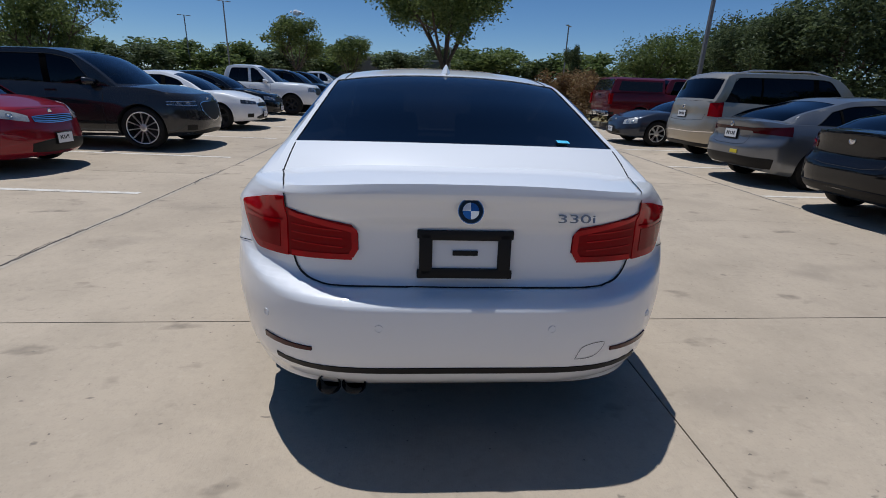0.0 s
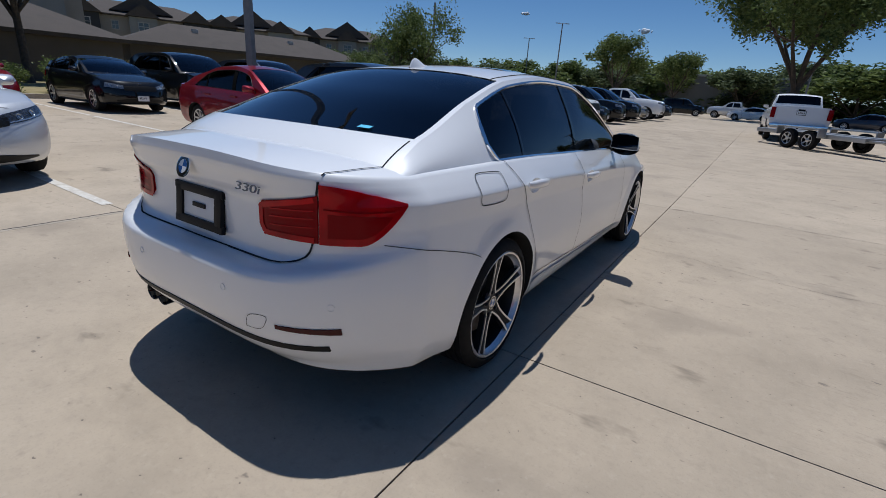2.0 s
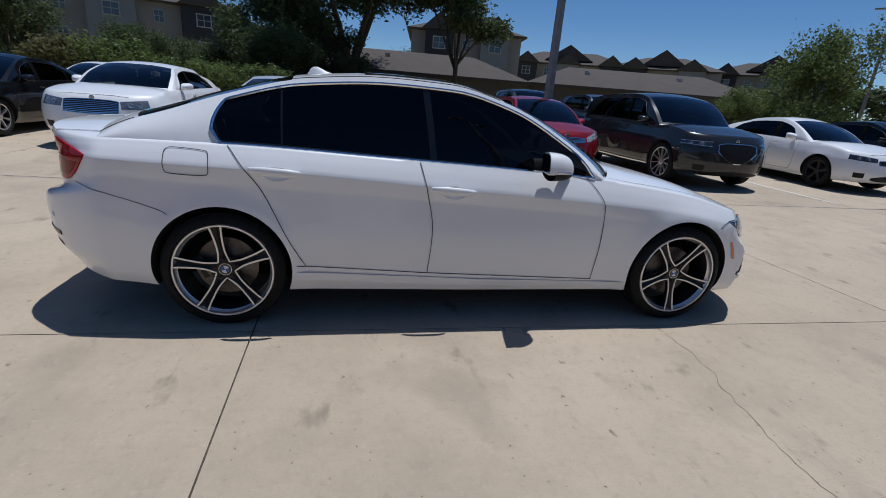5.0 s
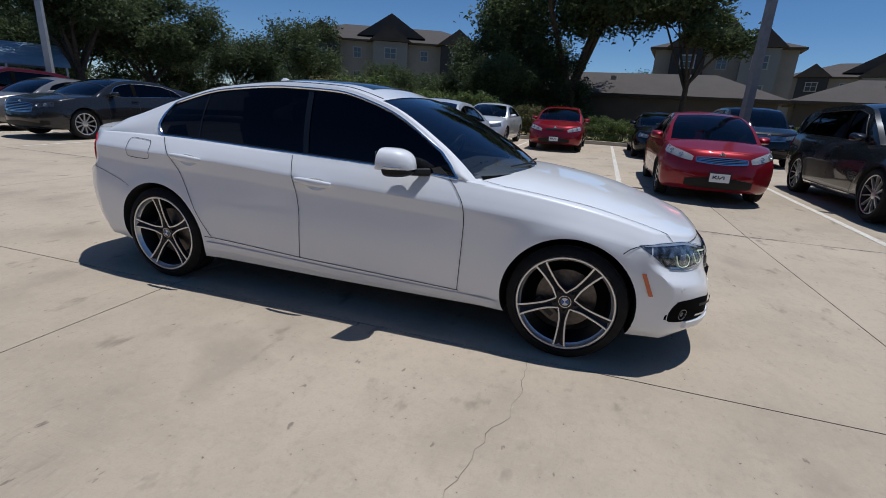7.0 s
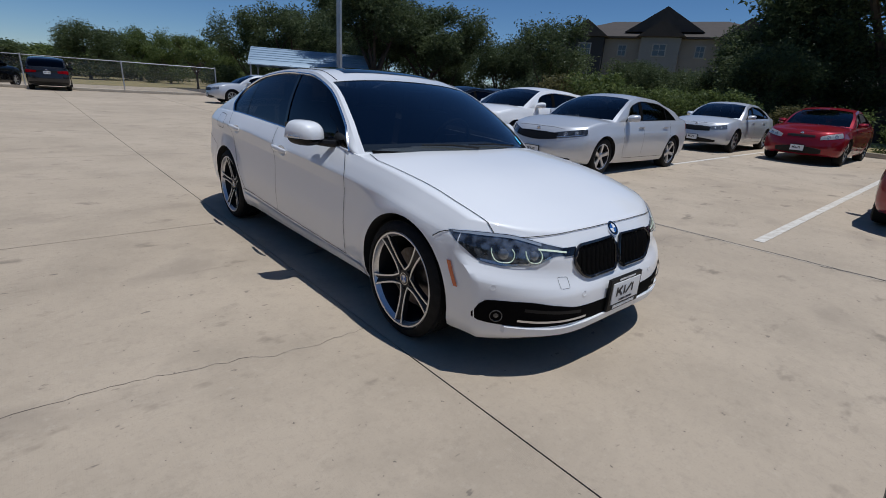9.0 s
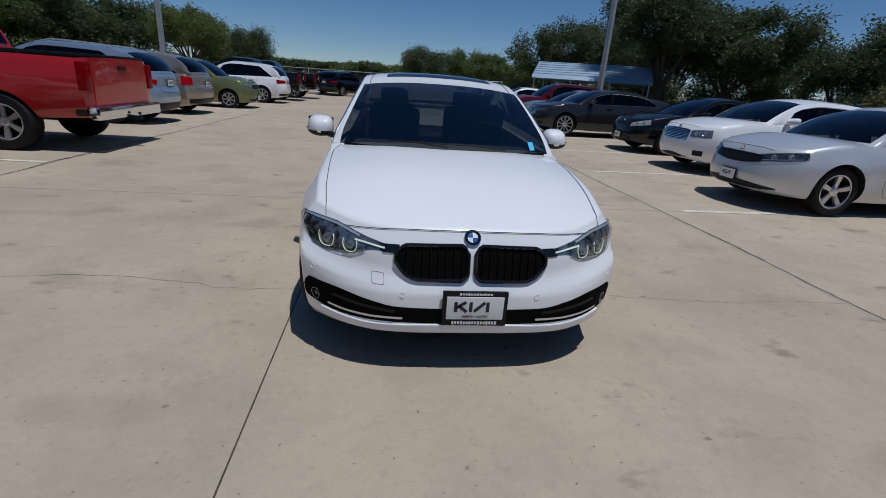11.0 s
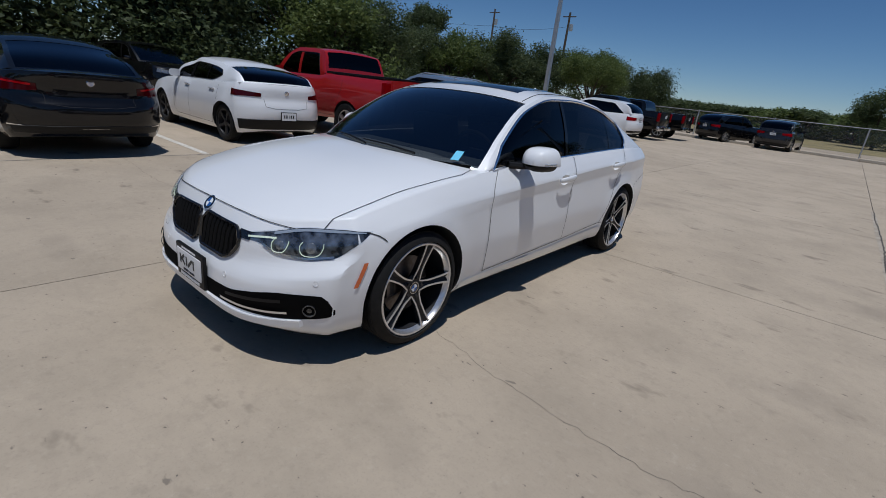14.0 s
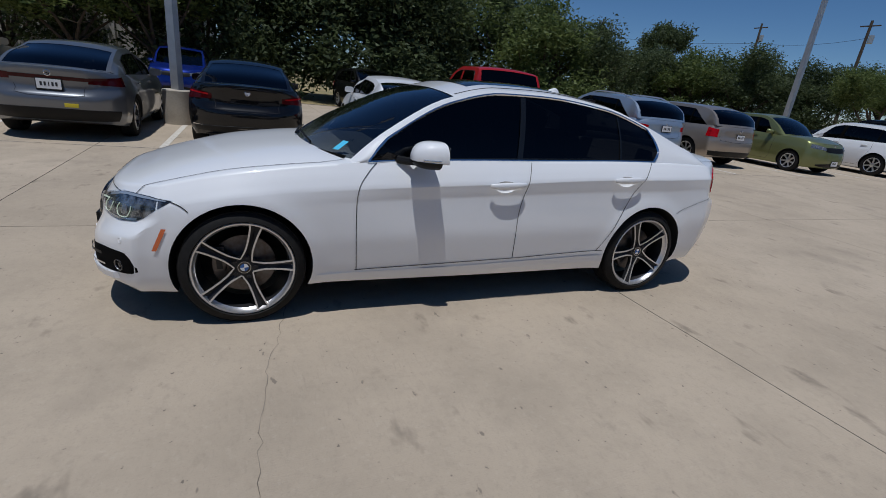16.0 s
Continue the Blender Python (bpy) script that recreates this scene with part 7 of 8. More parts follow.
TREES = {
    "woods_a": tree_meshes(8.0, 4.2, 0.2, 31, OAK, 24000, 0.12, 0.16, flat=0.95, low=True),
    "woods_b": tree_meshes(7.0, 4.4, 0.2, 37, OAK, 24000, 0.12, 0.14, flat=0.95, low=True),
    "woods_c": tree_meshes(6.0, 3.6, 0.16, 41, BRIGHT, 20000, 0.11, 0.15, flat=0.95, low=True),
    "far_a": tree_meshes(8.0, 4.2, 0.2, 61, OAK, 7000, 0.27, 0.16, flat=0.95, low=True),
    "far_b": tree_meshes(7.0, 4.4, 0.2, 67, BRIGHT, 7000, 0.27, 0.14, flat=0.95, low=True),
    "shrub": tree_meshes(2.0, 1.5, 0.05, 47, DUSTY, 5000, 0.085, 0.15, flat=0.8, low=True),
    "dry_shrub": tree_meshes(2.2, 1.5, 0.05, 71, RUSTY, 6000, 0.075, 0.15, flat=0.9, low=True),
    "hedge": tree_meshes(2.2, 1.7, 0.05, 53, BRIGHT, 6000, 0.085, 0.15, flat=0.8, low=True),
    "oak_a": tree_meshes(8.5, 5.0, 0.32, 3, OAK, 52000, 0.115, 0.26, flat=0.9),
    "oak_b": tree_meshes(7.5, 4.4, 0.24, 8, OAK, 44000, 0.115, 0.24, flat=0.9),
    "elm_a": tree_meshes(9.0, 4.6, 0.26, 12, BRIGHT, 30000, 0.12, 0.24, flat=0.95),
    "elm_b": tree_meshes(6.5, 2.8, 0.14, 17, BRIGHT, 9000, 0.12, 0.30),
    "wild": tree_meshes(10.0, 3.6, 0.2, 23, OAK, 14000, 0.15, 0.38),
}


def tree(kind, x, y, scale=1.0, turn=0.0, label="", tall=1.0, z=None):
    labels = {"oak_a": "spreading dark green live oak behind the car park", "oak_b": "dense dark green live oak beyond the parked cars",
              "elm_a": "broad bright green tree with an uneven crown", "elm_b": "young bright green tree with a thin trunk", "wild": "tall ragged dark green tree in the wooded edge",
              "woods_a": "dense dark green tree with branches down to the ground", "woods_b": "wide dark green tree with branches down to the ground", "woods_c": "mid green bushy tree at the wooded edge", "far_a": "dark green tree in the distant woods", "far_b": "mid green tree in the distant woods",
              "shrub": "dry yellow green shrub beside the kerb", "hedge": "green overgrown shrub beside the kerb"}
    t = thing("tree", label or labels[kind], "tree", "trees round the lot")
    t.matrix_basis = pose(x, y, zg(x, y) if z is None else z, 0, 0, turn) @ Matrix.Diagonal((scale, scale, scale * tall, 1))
    for n, me in zip(("trunk", "crown"), TREES[kind]):
        o = new(n, me)
        o.parent = t
    return t




def polar(px, py, bearing, dist):
    """A place at a distance and bearing (degrees, from +y towards -x)."""
    return px - dist * math.sin(radians(bearing)), py + dist * math.cos(radians(bearing))


HEIGHTS = {"oak_a": 8.5, "oak_b": 7.5, "elm_a": 9.0, "elm_b": 6.5, "wild": 10.0, "far_a": 8.0, "far_b": 7.0, "woods_a": 8.0, "woods_b": 7.0, "woods_c": 6.0, "shrub": 2.0, "dry_shrub": 2.2, "hedge": 2.2}


def tree_at(kind, bearing, dist, top, turn=0.0, px=0.0, py=0.0, wide=1.0):
    """A tree that rises to a given angle over eye height as seen from (px, py)."""
    x, y = polar(px, py, bearing, dist)
    h = (1.35 + dist * math.tan(radians(top))) - zg(x, y)
    s = h / (HEIGHTS[kind] * 1.03)
    t = tree(kind, x, y, s, turn)
    t.scale = (s * wide, s * wide, s)
    return t


def belt(b0, b1, step, dist, top, kinds, seed, jitter=4.0, wide=1.0):
    rng = random.Random(seed)
    b = b0
    while b < b1:
        k = kinds[rng.randrange(len(kinds))]
        tree_at(k, b + rng.uniform(-0.3, 0.3) * step, dist + rng.uniform(-jitter, jitter), top * rng.uniform(0.82, 1.12), rng.uniform(0, 360), wide=wide * rng.uniform(0.9, 1.2))
        b += step


FAR = ["far_a", "far_b", "far_a"]
WOODS = ["woods_a", "woods_b", "woods_a", "woods_c"]
# far woods up the aisle, beyond the front car park
belt(331, 376, 4.2, 105, 4.3, FAR, 1, 8, 1.5)
belt(16, 46, 4.4, 90, 4.0, FAR, 2, 8, 1.5)
belt(318, 334, 4.5, 48, 7.6, WOODS, 3, 5)
belt(300, 322, 6.5, 34, 9.5, WOODS, 4, 3)
# right side, close behind the second row
belt(257, 279, 7.3, 25, 13.8, ["woods_c", "woods_a", "woods_b"], 5, 2)
belt(297, 303, 8.0, 25, 13.8, WOODS, 15, 2)
tree_at("elm_b", 283.5, 20.5, 10.5, 15, wide=1.5)
tree_at("elm_b", 290.5, 21.5, 9.0, 130, wide=1.6)
belt(232, 258, 6.0, 30, 11.5, ["woods_a", "woods_b", "woods_c", "oak_a"], 6, 3)
belt(214, 233, 5.0, 42, 7.2, ["woods_a", "woods_c", "woods_b"], 14, 3)
belt(196, 229, 4.0, 48, 5.4, ["woods_a", "woods_c", "woods_b", "elm_a"], 7, 4)
# down the aisle
belt(160, 198, 1.7, 92, 1.7, FAR, 8, 6, 2.0)
belt(164, 178, 4.5, 68, 3.6, ["woods_b", "woods_c"], 9, 4)
belt(137, 166, 4.2, 56, 7.2, ["woods_a", "woods_b", "woods_a"], 10, 4)
belt(128, 141, 4.6, 50, 6.2, ["woods_a", "woods_b"], 12, 3)
belt(112, 128, 5.0, 40, 2.8, WOODS, 13, 3)
# single trees that stand out
tree("oak_a", -30.7, -1.0, 1.42, 40, "large spreading live oak with dark limbs behind the second row")
tree("oak_b", -30.0, -5.5, 0.80, 200)
tree("wild", -29.5, 5.9, 0.95, 120, "slender dark green oak in front of the garage row")
tree_at("woods_a", 96, 34, 6.2, 15, 3.0, 1.5, 1.2)
tree_at("woods_b", 103, 33, 4.6, 75, 3.0, 1.5, 1.2)
tree_at("woods_b", 109, 36, 3.6, 175, 3.0, 1.5, 1.2)
tree("woods_a", -47.0, -5.0, 0.95, 33)
tree("woods_b", -48.0, 4.5, 0.75, 133)
tree("woods_b", -27.0, -5.0, 0.62, 20)
tree("woods_a", -26.5, -12.5, 0.45, 140)
tree("woods_a", -25.5, -18.0, 0.75, 80)
tree("woods_b", -33.0, -14.0, 0.55, 120)
tree("woods_c", -19.6, 24.2, 0.80, 10, "bushy dark green tree beyond a row of parked cars", tall=1.22)
tree("woods_c", -20.5, 20.5, 0.45, 100)
tree("elm_a", 3.6, 56.0, 1.75, 130, "large bright green tree with a broad crown past the aisle")
tree_at("elm_b", 13.0, 62, 7.0, 20, 0, -3.8)
tree_at("elm_b", 7.2, 70, 5.4, 90, 0, -3.8)
tree_at("wild", 224.5, 60, 9.6, 45, wide=0.8)
tree_at("oak_a", 147.5, 38, 11.5, 15, wide=0.95)
tree_at("oak_b", 141, 42, 9.5, 80, wide=1.1)
tree_at("elm_a", 203, 40, 6.2, 15, wide=1.1)
tree_at("wild", 340.5, 42, 5.8, 10, wide=0.5)
tree_at("elm_b", 167.5, 47, 4.2, 60)

# ---- shrubs along the left kerb and on the islands ----
rng = random.Random(5)
for k in range(17):
    y = -13 + k * 1.75 + rng.uniform(-0.4, 0.4)
    tree("hedge" if rng.random() < 0.5 else "shrub", -20.6 + rng.uniform(-0.7, 0.9), y, rng.uniform(0.75, 1.15) * (1.0 if y < -3 else 0.62), rng.uniform(0, 360))
for x, y, s in ((7.4, 20.8, 0.95), (8.6, 22.0, 1.0), (7.6, 16.8, 0.85), (9.5, 18.5, 0.7), (9.6, 26, 0.9)):
    tree("dry_shrub", x, y, s, rng.uniform(0, 360), "dry red brown shrub on the grass island")


# ---- kerbs and islands ----
def kerb(x0, y0, x1, y1, h=0.15, w=0.16):
    d = math.hypot(x1 - x0, y1 - y0)
    k = max(1, round(d / 3.0))
    for i in range(k):
        a, b = i / k, (i + 1) / k
        xa, ya, xb, yb = x0 + (x1 - x0) * a, y0 + (y1 - y0) * a, x0 + (x1 - x0) * b, y0 + (y1 - y0) * b
        bm = bmesh.new()
        cx, cy = (xa + xb) / 2, (ya + yb) / 2
        box(bm, cx, cy, zg(cx, cy) + h / 2 - 0.03, w, math.hypot(xb - xa, yb - ya) - 0.008, h + 0.06, 0.02, Euler((0, 0, math.atan2(-(xb - xa), yb - ya))).to_matrix())
        part("kerb_stone", bm, KERB, kerbs)


kerbs = tagged(new("kerb"), "pale concrete kerbs round the planted edges", "kerb", kind="structure")
kerb(-18.4, -16, -18.4, 40)
kerb(6.4, 22.6, 7.6, 15.6)
kerb(7.6, 15.6, 14, 15.2)
kerb(6.4, 22.6, 7.0, 34)
kerb(-12, -30, 12, -33)


def lawn(name, pts, label):
    bm = bmesh.new()
    bm.faces.new([bm.verts.new((x, y, zg(x, y) + 0.07)) for x, y in pts])
    bmesh.ops.triangulate(bm, faces=bm.faces)
    bmesh.ops.subdivide_edges(bm, edges=bm.edges, cuts=3, use_grid_fill=True)
    for v in bm.verts:
        v.co.z = zg(v.co.x, v.co.y) + 0.07 + noise.noise(v.co * 0.7) * 0.05
    tagged(new(name, mesh_of(name, bm, GRASS)), label, "grass", kind="structure")


lawn("verge", [(-18.5, -16), (-18.5, 40), (-36, 40), (-36, -16)], "dry grass verge behind the parked cars")
lawn("grass_island", [(6.5, 22.6), (7.7, 15.7), (14, 15.3), (14, 34), (7.1, 34)], "dry straw coloured grass island inside a kerb")

# ---- light poles, utility poles ----
POLE = mat("pole_paint", (0.20, 0.20, 0.205), 0.5, 0.3, vary=[(8, 0.5, (0.28, 0.28, 0.28))])
POLE_PALE = mat("galvanised_pole", (0.50, 0.51, 0.52), 0.45, 0.6, vary=[(5, 0.5, (0.38, 0.39, 0.40))])
TIMBER = mat("weathered_timber", (0.10, 0.075, 0.055), 0.9, vary=[(10, 0.7, (0.05, 0.04, 0.03))], bump=(40, 0.5, 0.01))
UPRIGHT = Vector((0.0, 0.0, 1.0))


def light_pole(x, y, h, material, turn=0.0, base=True, r=0.085, lean=(0.0, 0.0)):
    p = thing("light_pole", "tall square car park light pole with flat lamp heads", "light pole", "light poles", at=pose(x, y, zg(x, y), lean[1], lean[0], turn))
    bm = bmesh.new()
    rows = [[(sx * (r * (1 - 0.25 * f)), sy * (r * (1 - 0.25 * f)), (0.7 if base else 0) + (h - 0.7) * f) for sx, sy in ((-1, -1), (1, -1), (1, 1), (-1, 1))] for f in np.linspace(0, 1, 6)]
    grid(bm, rows, 0, closed_v=True)
    bmesh.ops.recalc_face_normals(bm, faces=bm.faces)
    part("pole", bm, material, p)
    if base:
        bm = bmesh.new()
        lathe(bm, [(-0.2, 0.30), (0.68, 0.30), (0.70, 0.28), (0.70, 0)], 28, "z")
        part("concrete_base", bm, KERB, p, "round concrete base")
    bm = bmesh.new()
    tube(bm, [(-0.5, 0, h), (0.5, 0, h)], 0.035, 8)
    part("crossarm", bm, material, p)
    for sx in (-1, 1):
        bm = bmesh.new()
        box(bm, sx * 0.72, 0, h, 0.62, 0.34, 0.07, 0.02)
        part("lamp_head", bm, material, p)
    return p


light_pole(-9.3, 4.5, 8.6, POLE, 20)
light_pole(11.0, -20.8, 9.0, POLE_PALE, 0, False, 0.10)
light_pole(-9.4, -18.0, 9.0, POLE_PALE, 30, False, 0.10)
light_pole(8.3, 2.74, 9.0, POLE_PALE, 60)
light_pole(-23.5, 32.5, 8.5, POLE, 35, False, 0.11)
light_pole(-26.2, 69.2, 11.3, POLE, 40)
light_pole(-38, 84, 11.0, POLE, 40)
light_pole(13.2, 18.7, 5.6, POLE, 90)
light_pole(20.1, 62.0, 9.5, POLE, 60)
light_pole(5.0, 66.0, 6.6, POLE, 60)


def utility_pole(x, y, h):
    p = thing("utility_pole", "weathered timber utility pole with a crossarm", "utility pole", "utility poles", at=pose(x, y, zg(x, y)))
    bm = bmesh.new()
    tube(bm, [(0, 0, -0.2), (0, 0, h * 0.5), (0, 0, h)], [0.24, 0.20, 0.15], 10)
    part("pole", bm, TIMBER, p)
    bm = bmesh.new()
    box(bm, 0, 0, h - 0.6, 2.2, 0.14, 0.14, 0.02)
    part("crossarm", bm, TIMBER, p)
    bm = bmesh.new()
    lathe(bm, [(h - 2.6, 0.0), (h - 2.6, 0.28), (h - 1.7, 0.28), (h - 1.6, 0.0)], 16, "z")
    bmesh.ops.translate(bm, verts=bm.verts, vec=(-0.55, 0, 0))
    part("transformer", bm, POLE_PALE, p)


for x, y, h in ((52.5, -72, 15.4), (36, -69, 14.2), (75, -60, 16.0), (88, -30, 15.0)):
    utility_pole(x, y, h)
for (x0, y0, z0), (x1, y1, z1) in (((52.5, -72, 12.6), (36, -69, 12.2)), ((52.5, -72, 12.6), (75, -60, 13.2)), ((75, -60, 13.2), (88, -30, 12.5))):
    bm = bmesh.new()
    tube(bm, [(x0 + (x1 - x0) * f, y0 + (y1 - y0) * f, z0 + (z1 - z0) * f - 2.0 * f * (1 - f)) for f in np.linspace(0, 1, 12)], 0.02, 5)
    tagged(new("overhead_wire", mesh_of("overhead_wire", bm, SEAM)), "thin black overhead wire between timber poles", "wire")

# ---- buildings ----
STUCCO = mat("stucco", (0.29, 0.27, 0.245), 0.9, vary=[(0.8, 0.5, (0.24, 0.225, 0.20))], bump=(30, 0.3, 0.01))
# Brown render; the shade on the wall facing the lot is put into its colour.
GARAGE_WALL = mat("shaded_brown_render", (0.115, 0.100, 0.088), 0.9, vary=[(0.7, 0.6, (0.085, 0.075, 0.066))], bump=(30, 0.3, 0.01))
SIDING = mat("grey_siding", (0.22, 0.23, 0.235), 0.85, vary=[(1.2, 0.5, (0.24, 0.25, 0.25))])
DARK_SIDING = mat("dark_siding", (0.036, 0.039, 0.045), 0.85)
SHINGLE = mat("brown_shingle", (0.075, 0.062, 0.054), 0.95, vary=[(1.2, 0.7, (0.055, 0.047, 0.042)), (20, 0.5, (0.10, 0.088, 0.075))], bump=(14, 0.5, 0.03))
PANE = mat("window_pane", (0.05, 0.065, 0.08), 0.06, spec=0.8)
TRIM = mat("pale_trim", (0.36, 0.36, 0.355), 0.7)
STEEL_ROOF = mat("pale_blue_steel", (0.30, 0.40, 0.50), 0.45, 0.1, vary=[(0.8, 0.5, (0.24, 0.33, 0.42))])
WALL_GREY = mat("grey_wall", (0.20, 0.20, 0.20), 0.85, vary=[(0.5, 0.5, (0.16, 0.16, 0.16))])
WALL_PANEL = mat("pale_panel", (0.52, 0.50, 0.46), 0.7, vary=[(1, 0.4, (0.44, 0.42, 0.39))])


def hip_roof(bm, w, d, z, rise, over=0.6, ridge=None):
    """A hip roof over a w x d plan, with a thick eave."""
    x, y = w / 2 + over, d / 2 + over
    r = max(x - y, 0.2) if ridge is None else ridge
    low = [bm.verts.new(p) for p in ((-x, -y, z), (x, -y, z), (x, y, z), (-x, y, z))]
    eav = [bm.verts.new((v.co.x, v.co.y, z + 0.22)) for v in low]
    a, b = bm.verts.new((-r, 0, z + rise)), bm.verts.new((r, 0, z + rise))
    for i in range(4):
        bm.faces.new([low[i], low[(i + 1) % 4], eav[(i + 1) % 4], eav[i]])
    bm.faces.new([eav[0], eav[1], b, a]), bm.faces.new([eav[1], eav[2], b]), bm.faces.new([eav[2], eav[3], a, b]), bm.faces.new([eav[3], eav[0], a])
    bm.faces.new(low[::-1])
    bmesh.ops.recalc_face_normals(bm, faces=bm.faces)


def window_on(parent, x, y, z, w, h, face=-1):
    wn = new("window")
    wn.parent = parent
    wn.matrix_basis = Matrix.Translation((x, y, z))
    bm = bmesh.new()
    for cx, cz, sx, sz in ((0, h / 2, w + 0.2, 0.12), (0, -h / 2, w + 0.2, 0.12), (-w / 2, 0, 0.12, h), (w / 2, 0, 0.12, h), (0, 0, 0.07, h), (0, 0.02, w, 0.07)):
        box(bm, cx, face * 0.03, cz, sx, 0.12, sz)
    part("frame", bm, TRIM, wn)
    bm = bmesh.new()
    box(bm, 0, face * 0.01, 0, w, 0.05, h)
    part("pane", bm, PANE, wn)


def apartment(x, y, turn, w, d=13.0, storeys=3, bays=3, wall=None, z0=0.0):
    """A block with a hip roof; gabled bays and windows on its front (-y) face."""
    h = 3.0 * storeys
    b = thing("apartment_building", "three storey stucco apartment building with brown shingle roof and gables", "building", "apartment buildings", at=pose(x, y, zg(x, y) + z0, 0, 0, turn))
    bm = bmesh.new()
    box(bm, 0, 0, h / 2 - 0.5, w, d, h + 1)
    part("wall", bm, wall or STUCCO, b)
    bm = bmesh.new()
    hip_roof(bm, w, d, h, 2.9)
    part("roof", bm, SHINGLE, b)
    for k in range(bays):
        cx = -w / 2 + w * (k + 0.5) / bays
        bw = min(w / bays * 0.5, 4.5)
        bay = new("bay")
        bay.parent = b
        bay.matrix_basis = Matrix.Translation((cx, -d / 2 - 0.6, 0))
        bm = bmesh.new()
        box(bm, 0, 0, h / 2 - 0.4, bw, 1.4, h + 0.9)
        part("bay_wall", bm, DARK_SIDING if k % 2 == 0 else SIDING, bay)
        bm = bmesh.new()
        x2, zt_, yy = bw / 2 + 0.5, h + 0.1, -1.2
        v = [bm.verts.new(p) for p in ((-x2, yy, zt_), (x2, yy, zt_), (0, yy, zt_ + 2.0), (-x2, 5, zt_), (x2, 5, zt_), (0, 5, zt_ + 2.0))]
        for q in ((0, 1, 2), (3, 5, 4), (0, 2, 5, 3), (1, 4, 5, 2), (0, 3, 4, 1)):
            bm.faces.new([v[i] for i in q])
        bmesh.ops.recalc_face_normals(bm, faces=bm.faces)
        part("gable", bm, SHINGLE, bay)
        for s in range(storeys):
            window_on(bay, 0, -0.72, 1.6 + 3.0 * s, min(1.5, bw * 0.5), 1.35)
    bm = bmesh.new()
    x2, z1, ya, yb_ = min(w * 0.2, 4.6), h + 0.9, -d / 2 + 0.6, d / 2 - 2.0
    v = [bm.verts.new(p) for p in ((-x2, ya, z1), (x2, ya, z1), (0, ya, z1 + 2.9), (-x2, yb_, z1), (x2, yb_, z1), (0, yb_, z1 + 2.9))]
    for q in ((0, 1, 2), (3, 5, 4), (0, 2, 5, 3), (1, 4, 5, 2), (0, 3, 4, 1)):
        bm.faces.new([v[i] for i in q])
    bmesh.ops.recalc_face_normals(bm, faces=bm.faces)
    part("gable", bm, SHINGLE, b)
    for k in range(bays + 1):
        cx = -w / 2 + w * k / bays
        if abs(cx) < w / 2 - 0.5:
            for s in range(storeys):
                window_on(b, cx, -d / 2 - 0.02, 1.6 + 3.0 * s, 1.0, 1.3)
    return b


apartment(-65.0, -29.6, 112, 27, bays=3)
apartment(-66.0, 14.0, 82, 14, bays=2)
apartment(-95.0, 43.0, 66, 24, bays=3)
apartment(-87.0, 60.0, 54, 20, bays=2)
apartment(-78.0, 77.0, 46, 22, bays=3)


def garage_row(x, y, turn, w, d=7.0, h=2.6):
    g = thing("garage_building", "long low garage row with a brown shingle hip roof", "building", "garage rows", at=pose(x, y, zg(x, y), 0, 0, turn))
    bm = bmesh.new()
    box(bm, 0, 0, h / 2 - 0.3, w, d, h + 0.6)
    part("wall", bm, GARAGE_WALL, g)
    bm = bmesh.new()
    hip_roof(bm, w, d, h, 1.9, 0.5)
    part("roof", bm, SHINGLE, g)
    for k in range(int(w / 8)):
        bm = bmesh.new()
        box(bm, -w / 2 + 5 + 8 * k, -1.2, h + 1.45, 0.4, 0.4, 0.3, 0.03)
        part("roof_vent", bm, WALL_PANEL, g)


garage_row(-37.5, 0.6, 84, 23.4)
garage_row(-37.5, 24.0, 76, 19)
# long grey building at the end of the front car park
lb = thing("commercial_building", "long low grey commercial building with a flat roof", "building", at=pose(-17, 108, zg(-17, 108), 0, 0, 8))
bm = bmesh.new()
box(bm, 0, 0, 3.0, 46, 14, 7.0)
part("wall", bm, WALL_GREY, lb)
bm = bmesh.new()
box(bm, 0, 0, 6.62, 46.6, 14.6, 0.35)
part("parapet", bm, WALL_PANEL, lb)
# pale panel-clad hall behind the trees on the right
hall = thing("industrial_hall", "tall pale ribbed metal hall behind the trees", "building", at=pose(31, 12.0, 0, 0, 0, 90))
bm = bmesh.new()
box(bm, 0, 0, 4.2, 17, 12, 8.8)
part("wall", bm, WALL_PANEL, hall)
for k in range(21):
    bm = bmesh.new()
    box(bm, -8.0 + 0.8 * k, 6.03, 4.2, 0.12, 0.08, 8.7)
    part("wall_rib", bm, WALL_PANEL, hall)
# carport down the aisle
cp = thing("carport", "open carport with a pale blue steel roof", "carport", at=pose(-16.6, -36.2, 0, 0, 0, -25.0))
bm = bmesh.new()
prof = [(-3.1, 2.35), (-2.9, 2.6), (0, 3.75), (2.9, 2.6), (3.1, 2.35)]
grid(bm, [[(x, y, z) for y, z in prof] for x in np.linspace(-4.6, 4.6, 8)], 0)
grid(bm, [[(x, y, z - 0.05) for y, z in prof] for x in np.linspace(-4.6, 4.6, 8)], 0, True)
part("roof", bm, STEEL_ROOF, cp)
for sx in (-1, 1):
    for k in range(6):
        f = (k + 0.5) / 6
        y, z = sx * 2.9 * f, 3.75 - 1.15 * f
        bm = bmesh.new()
        tube(bm, [(-4.6, y, z + 0.015), (0, y, z + 0.015), (4.6, y, z + 0.015)], 0.022, 5)
        part("roof_rib", bm, STEEL_ROOF, cp)
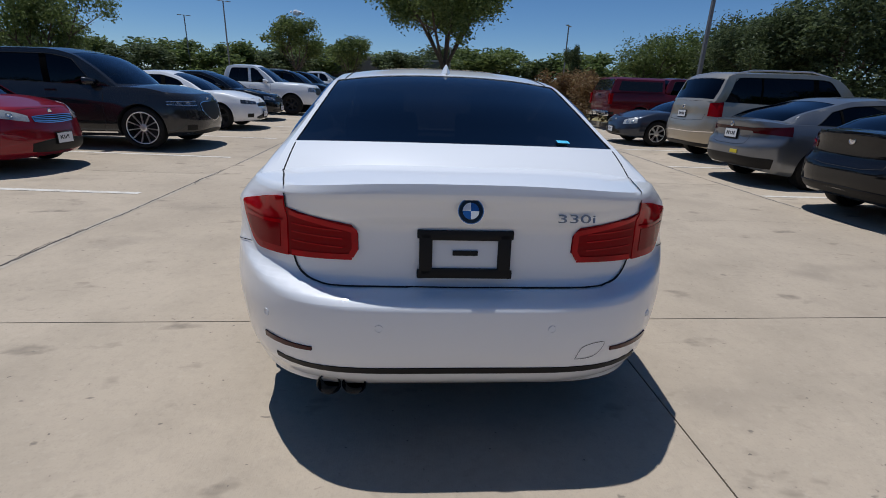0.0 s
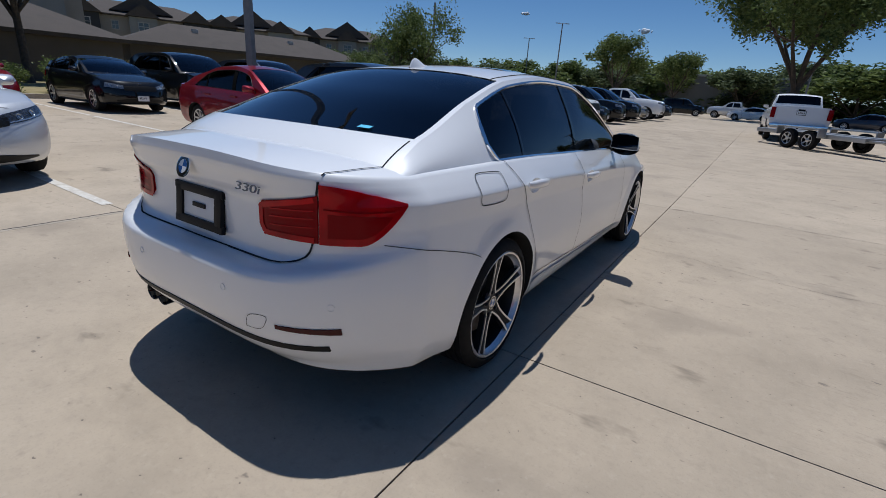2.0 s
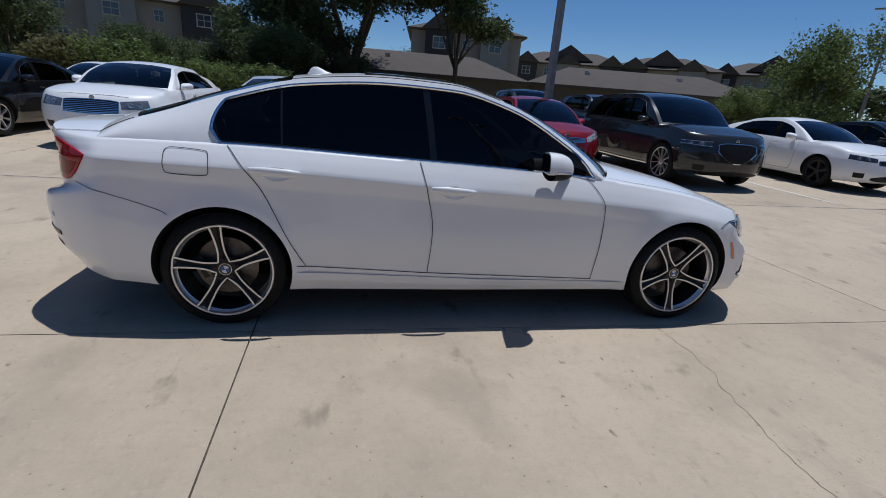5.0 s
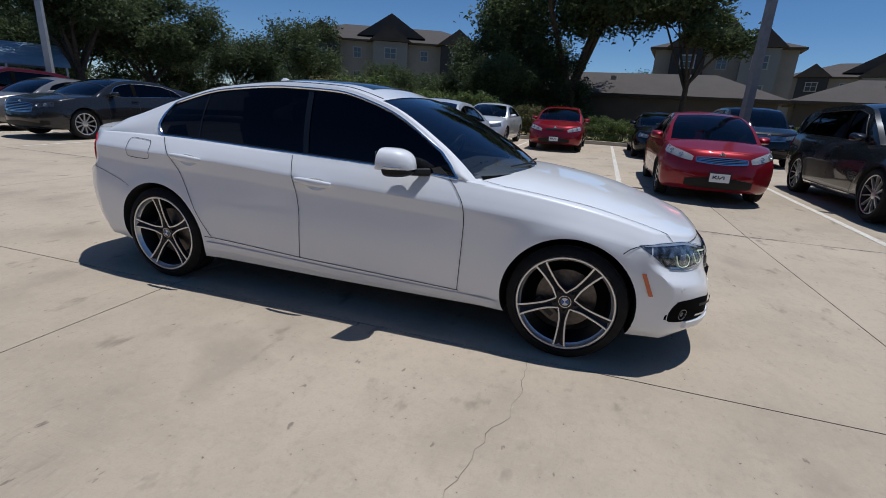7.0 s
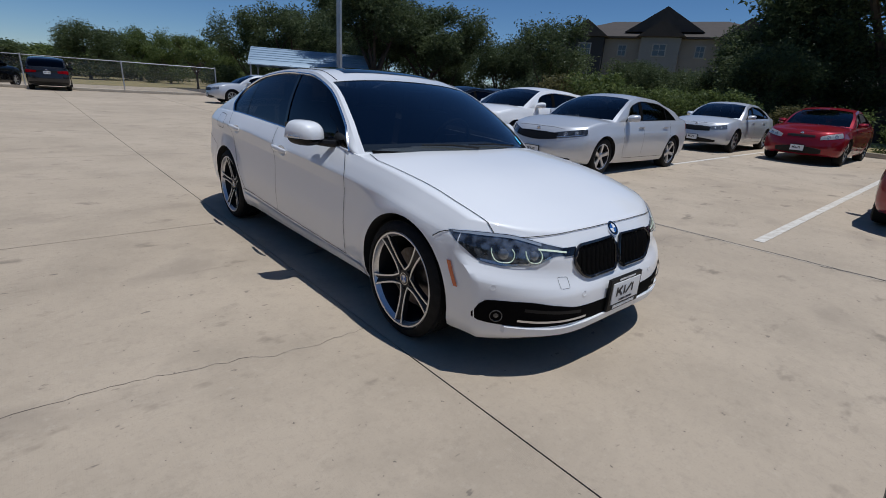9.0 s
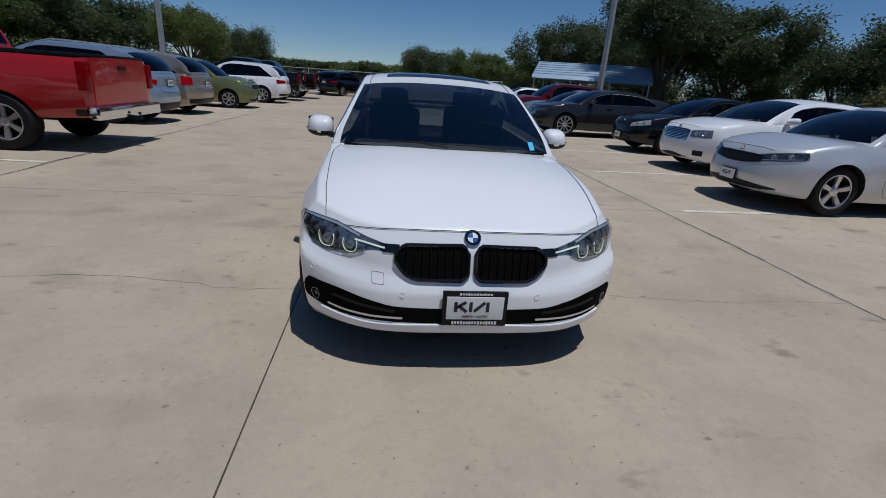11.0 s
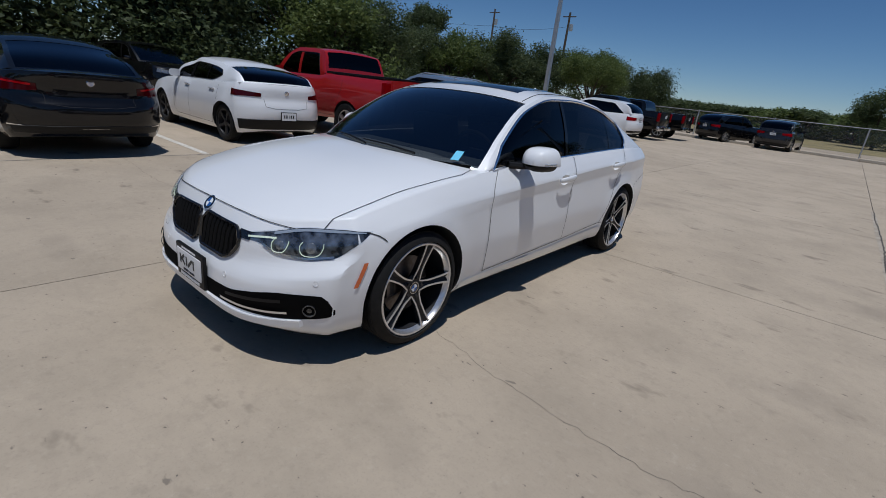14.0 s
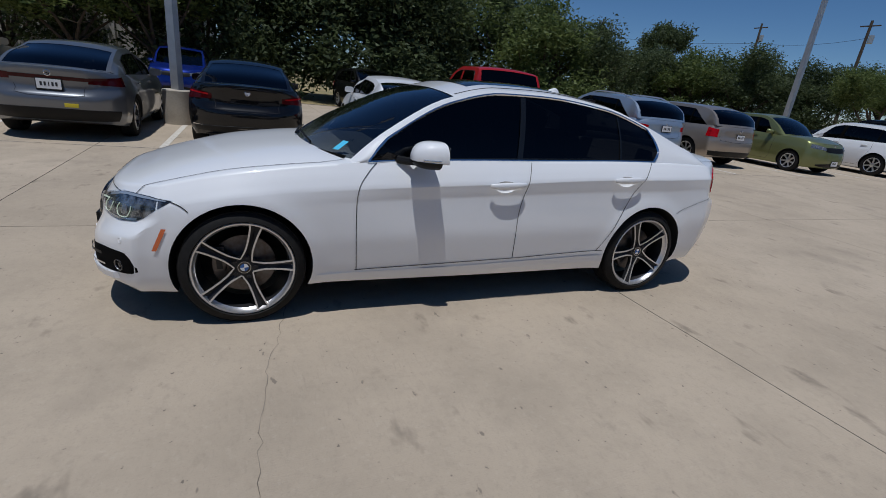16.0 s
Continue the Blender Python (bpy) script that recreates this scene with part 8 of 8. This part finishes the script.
for x in (-4.4, -1.5, 1.5, 4.4):
    for y in (-3.0, 3.0):
        bm = bmesh.new()
        box(bm, x, y, 1.2, 0.1, 0.1, 2.5)
        part("post", bm, POLE_PALE, cp)
bm = bmesh.new()
v = [bm.verts.new((4.5, y, z)) for y, z in ((-2.9, 2.5), (2.9, 2.5), (0, 3.72))]
bm.faces.new(v)
part("gable_end", bm, WALL_GREY, cp)

# ---- wire fence at the end of the aisle ----
fence = thing("fence", "grey chain link fence with steel posts", "fence", at=pose(0, 0, 0))
MESHM = bpy.data.materials.new("chain_link")
MESHM.use_nodes = True
_n = MESHM.node_tree
_t, _m2 = _n.nodes.new("ShaderNodeBsdfTransparent"), _n.nodes.new("ShaderNodeMixShader")
_m2.inputs[0].default_value = 0.78
_n.nodes["Principled BSDF"].inputs["Base Color"].default_value = (0.16, 0.16, 0.155, 1)
_n.links.new(_n.nodes["Principled BSDF"].outputs[0], _m2.inputs[1])
_n.links.new(_t.outputs[0], _m2.inputs[2])
_n.links.new(_m2.outputs[0], _n.nodes["Material Output"].inputs["Surface"])
fx = [(-8.5, -34.5), (-3, -35.5), (2, -36.5), (7, -37.5), (12, -38.5), (17, -39)]
for (xa, ya), (xb, yb) in zip(fx[:-1], fx[1:]):
    bm = bmesh.new()
    grid(bm, [[(xa, ya, 0.05), (xa, ya, 1.75)], [(xb, yb, 0.05), (xb, yb, 1.75)]])
    part("mesh_panel", bm, MESHM, fence)
    bm = bmesh.new()
    tube(bm, [(xa, ya, -0.1), (xa, ya, 1.85)], 0.04, 8)
    part("post", bm, POLE_PALE, fence)
    bm = bmesh.new()
    tube(bm, [(xa, ya, 1.78), (xb, yb, 1.78)], 0.025, 6)
    part("rail", bm, POLE_PALE, fence)

# ---- small clouds ----
CLOUD = mat("cloud", (0.85, 0.87, 0.9), 1.0)


def cloud(bearing, elev, width, seed):
    rng = random.Random(seed)
    d = 1400.0
    x, y = polar(0, 0, bearing, d)
    z = d * math.tan(radians(elev))
    bm = bmesh.new()
    for k in range(9):
        f = rng.uniform(-1, 1)
        bmesh.ops.create_icosphere(bm, subdivisions=3, radius=1, matrix=Matrix.Translation((f * width, rng.uniform(-0.2, 0.2) * width, rng.uniform(-0.12, 0.12) * width)) @ Matrix.Diagonal((width * 0.42 * (1.1 - abs(f)), width * 0.3, width * 0.30 * (1.2 - 0.9 * abs(f)), 1)))
    for v in bm.verts:
        v.co += v.normal * noise.noise(v.co * (3.5 / width)) * width * 0.05
    ob = tagged(new("backdrop", mesh_of("backdrop", bm, CLOUD, 180)), "small puffy white cloud in a blue sky", "cloud", kind="structure")
    ob.matrix_basis = pose(x, y, z, 0, 0, bearing)


cloud(25.2, 8.5, 12, 1)
cloud(12.5, 7.2, 17, 2)


# ---- slabs, stall lines, cracks ----
for y in (-13.2, -10.1, -7.1, -4.2, -1.35, 1.95, 4.95, 7.95, 10.95, 13.95, 16.95, 19.95, 22.95, 25.95):
    stripe(-12.2, y, -3.45, y)
    stripe(-17.8, y, -12.4, y)
for y in (-22.5, -19.5, -16.5, -13.4, -10.4, -8.0, -5.3, -2.66, -0.02, 2.62, 5.27, 7.92, 10.6, 13.2):
    stripe(4.98, y, 9.9, y)
crack([(0.98, 1.26), (1.34, 1.27), (1.53, 1.25), (1.68, 1.19), (1.88, 1.15), (2.19, 1.09), (2.5, 1.10), (2.88, 1.15), (3.6, 1.2), (4.9, 1.1)], 0.005, 2)
crack([(-0.55, 1.16), (-0.88, 1.21), (-1.10, 1.25), (-1.44, 1.32), (-1.72, 1.34), (-2.12, 1.37), (-2.6, 1.33), (-3.1, 1.36)], 0.0045, 3)
PATCH = mat("crack_filler", (0.43, 0.37, 0.29), 0.9, vary=[(5, 0.9, (0.26, 0.22, 0.175)), (40, 0.6, (0.50, 0.43, 0.34))])
for x0, y0, y1 in ((-3.12, -9.0, 20.0), (4.93, -12.0, 10.0)):
    ys = [float(v) for v in np.linspace(y0, y1, 30)]
    rng = random.Random(int(y1))
    crack([(x0 + rng.uniform(-0.012, 0.012), y) for y in ys], 0.075, 6, PATCH, 0.006, 0.0012, 0.85)
    crack([(x0 + rng.uniform(-0.02, 0.02), y) for y in ys], 0.022, 7, JOINT, 0.007, 0.0022, 0.6)
    for k in range(9):
        a = rng.uniform(y0, y1 - 2.5)
        crack([(x0 + rng.uniform(-0.05, 0.05), a + 0.4 * i) for i in range(rng.randint(3, 6))], 0.012, 20 + k, JOINT, 0.012, 0.0030)
build_slabs()
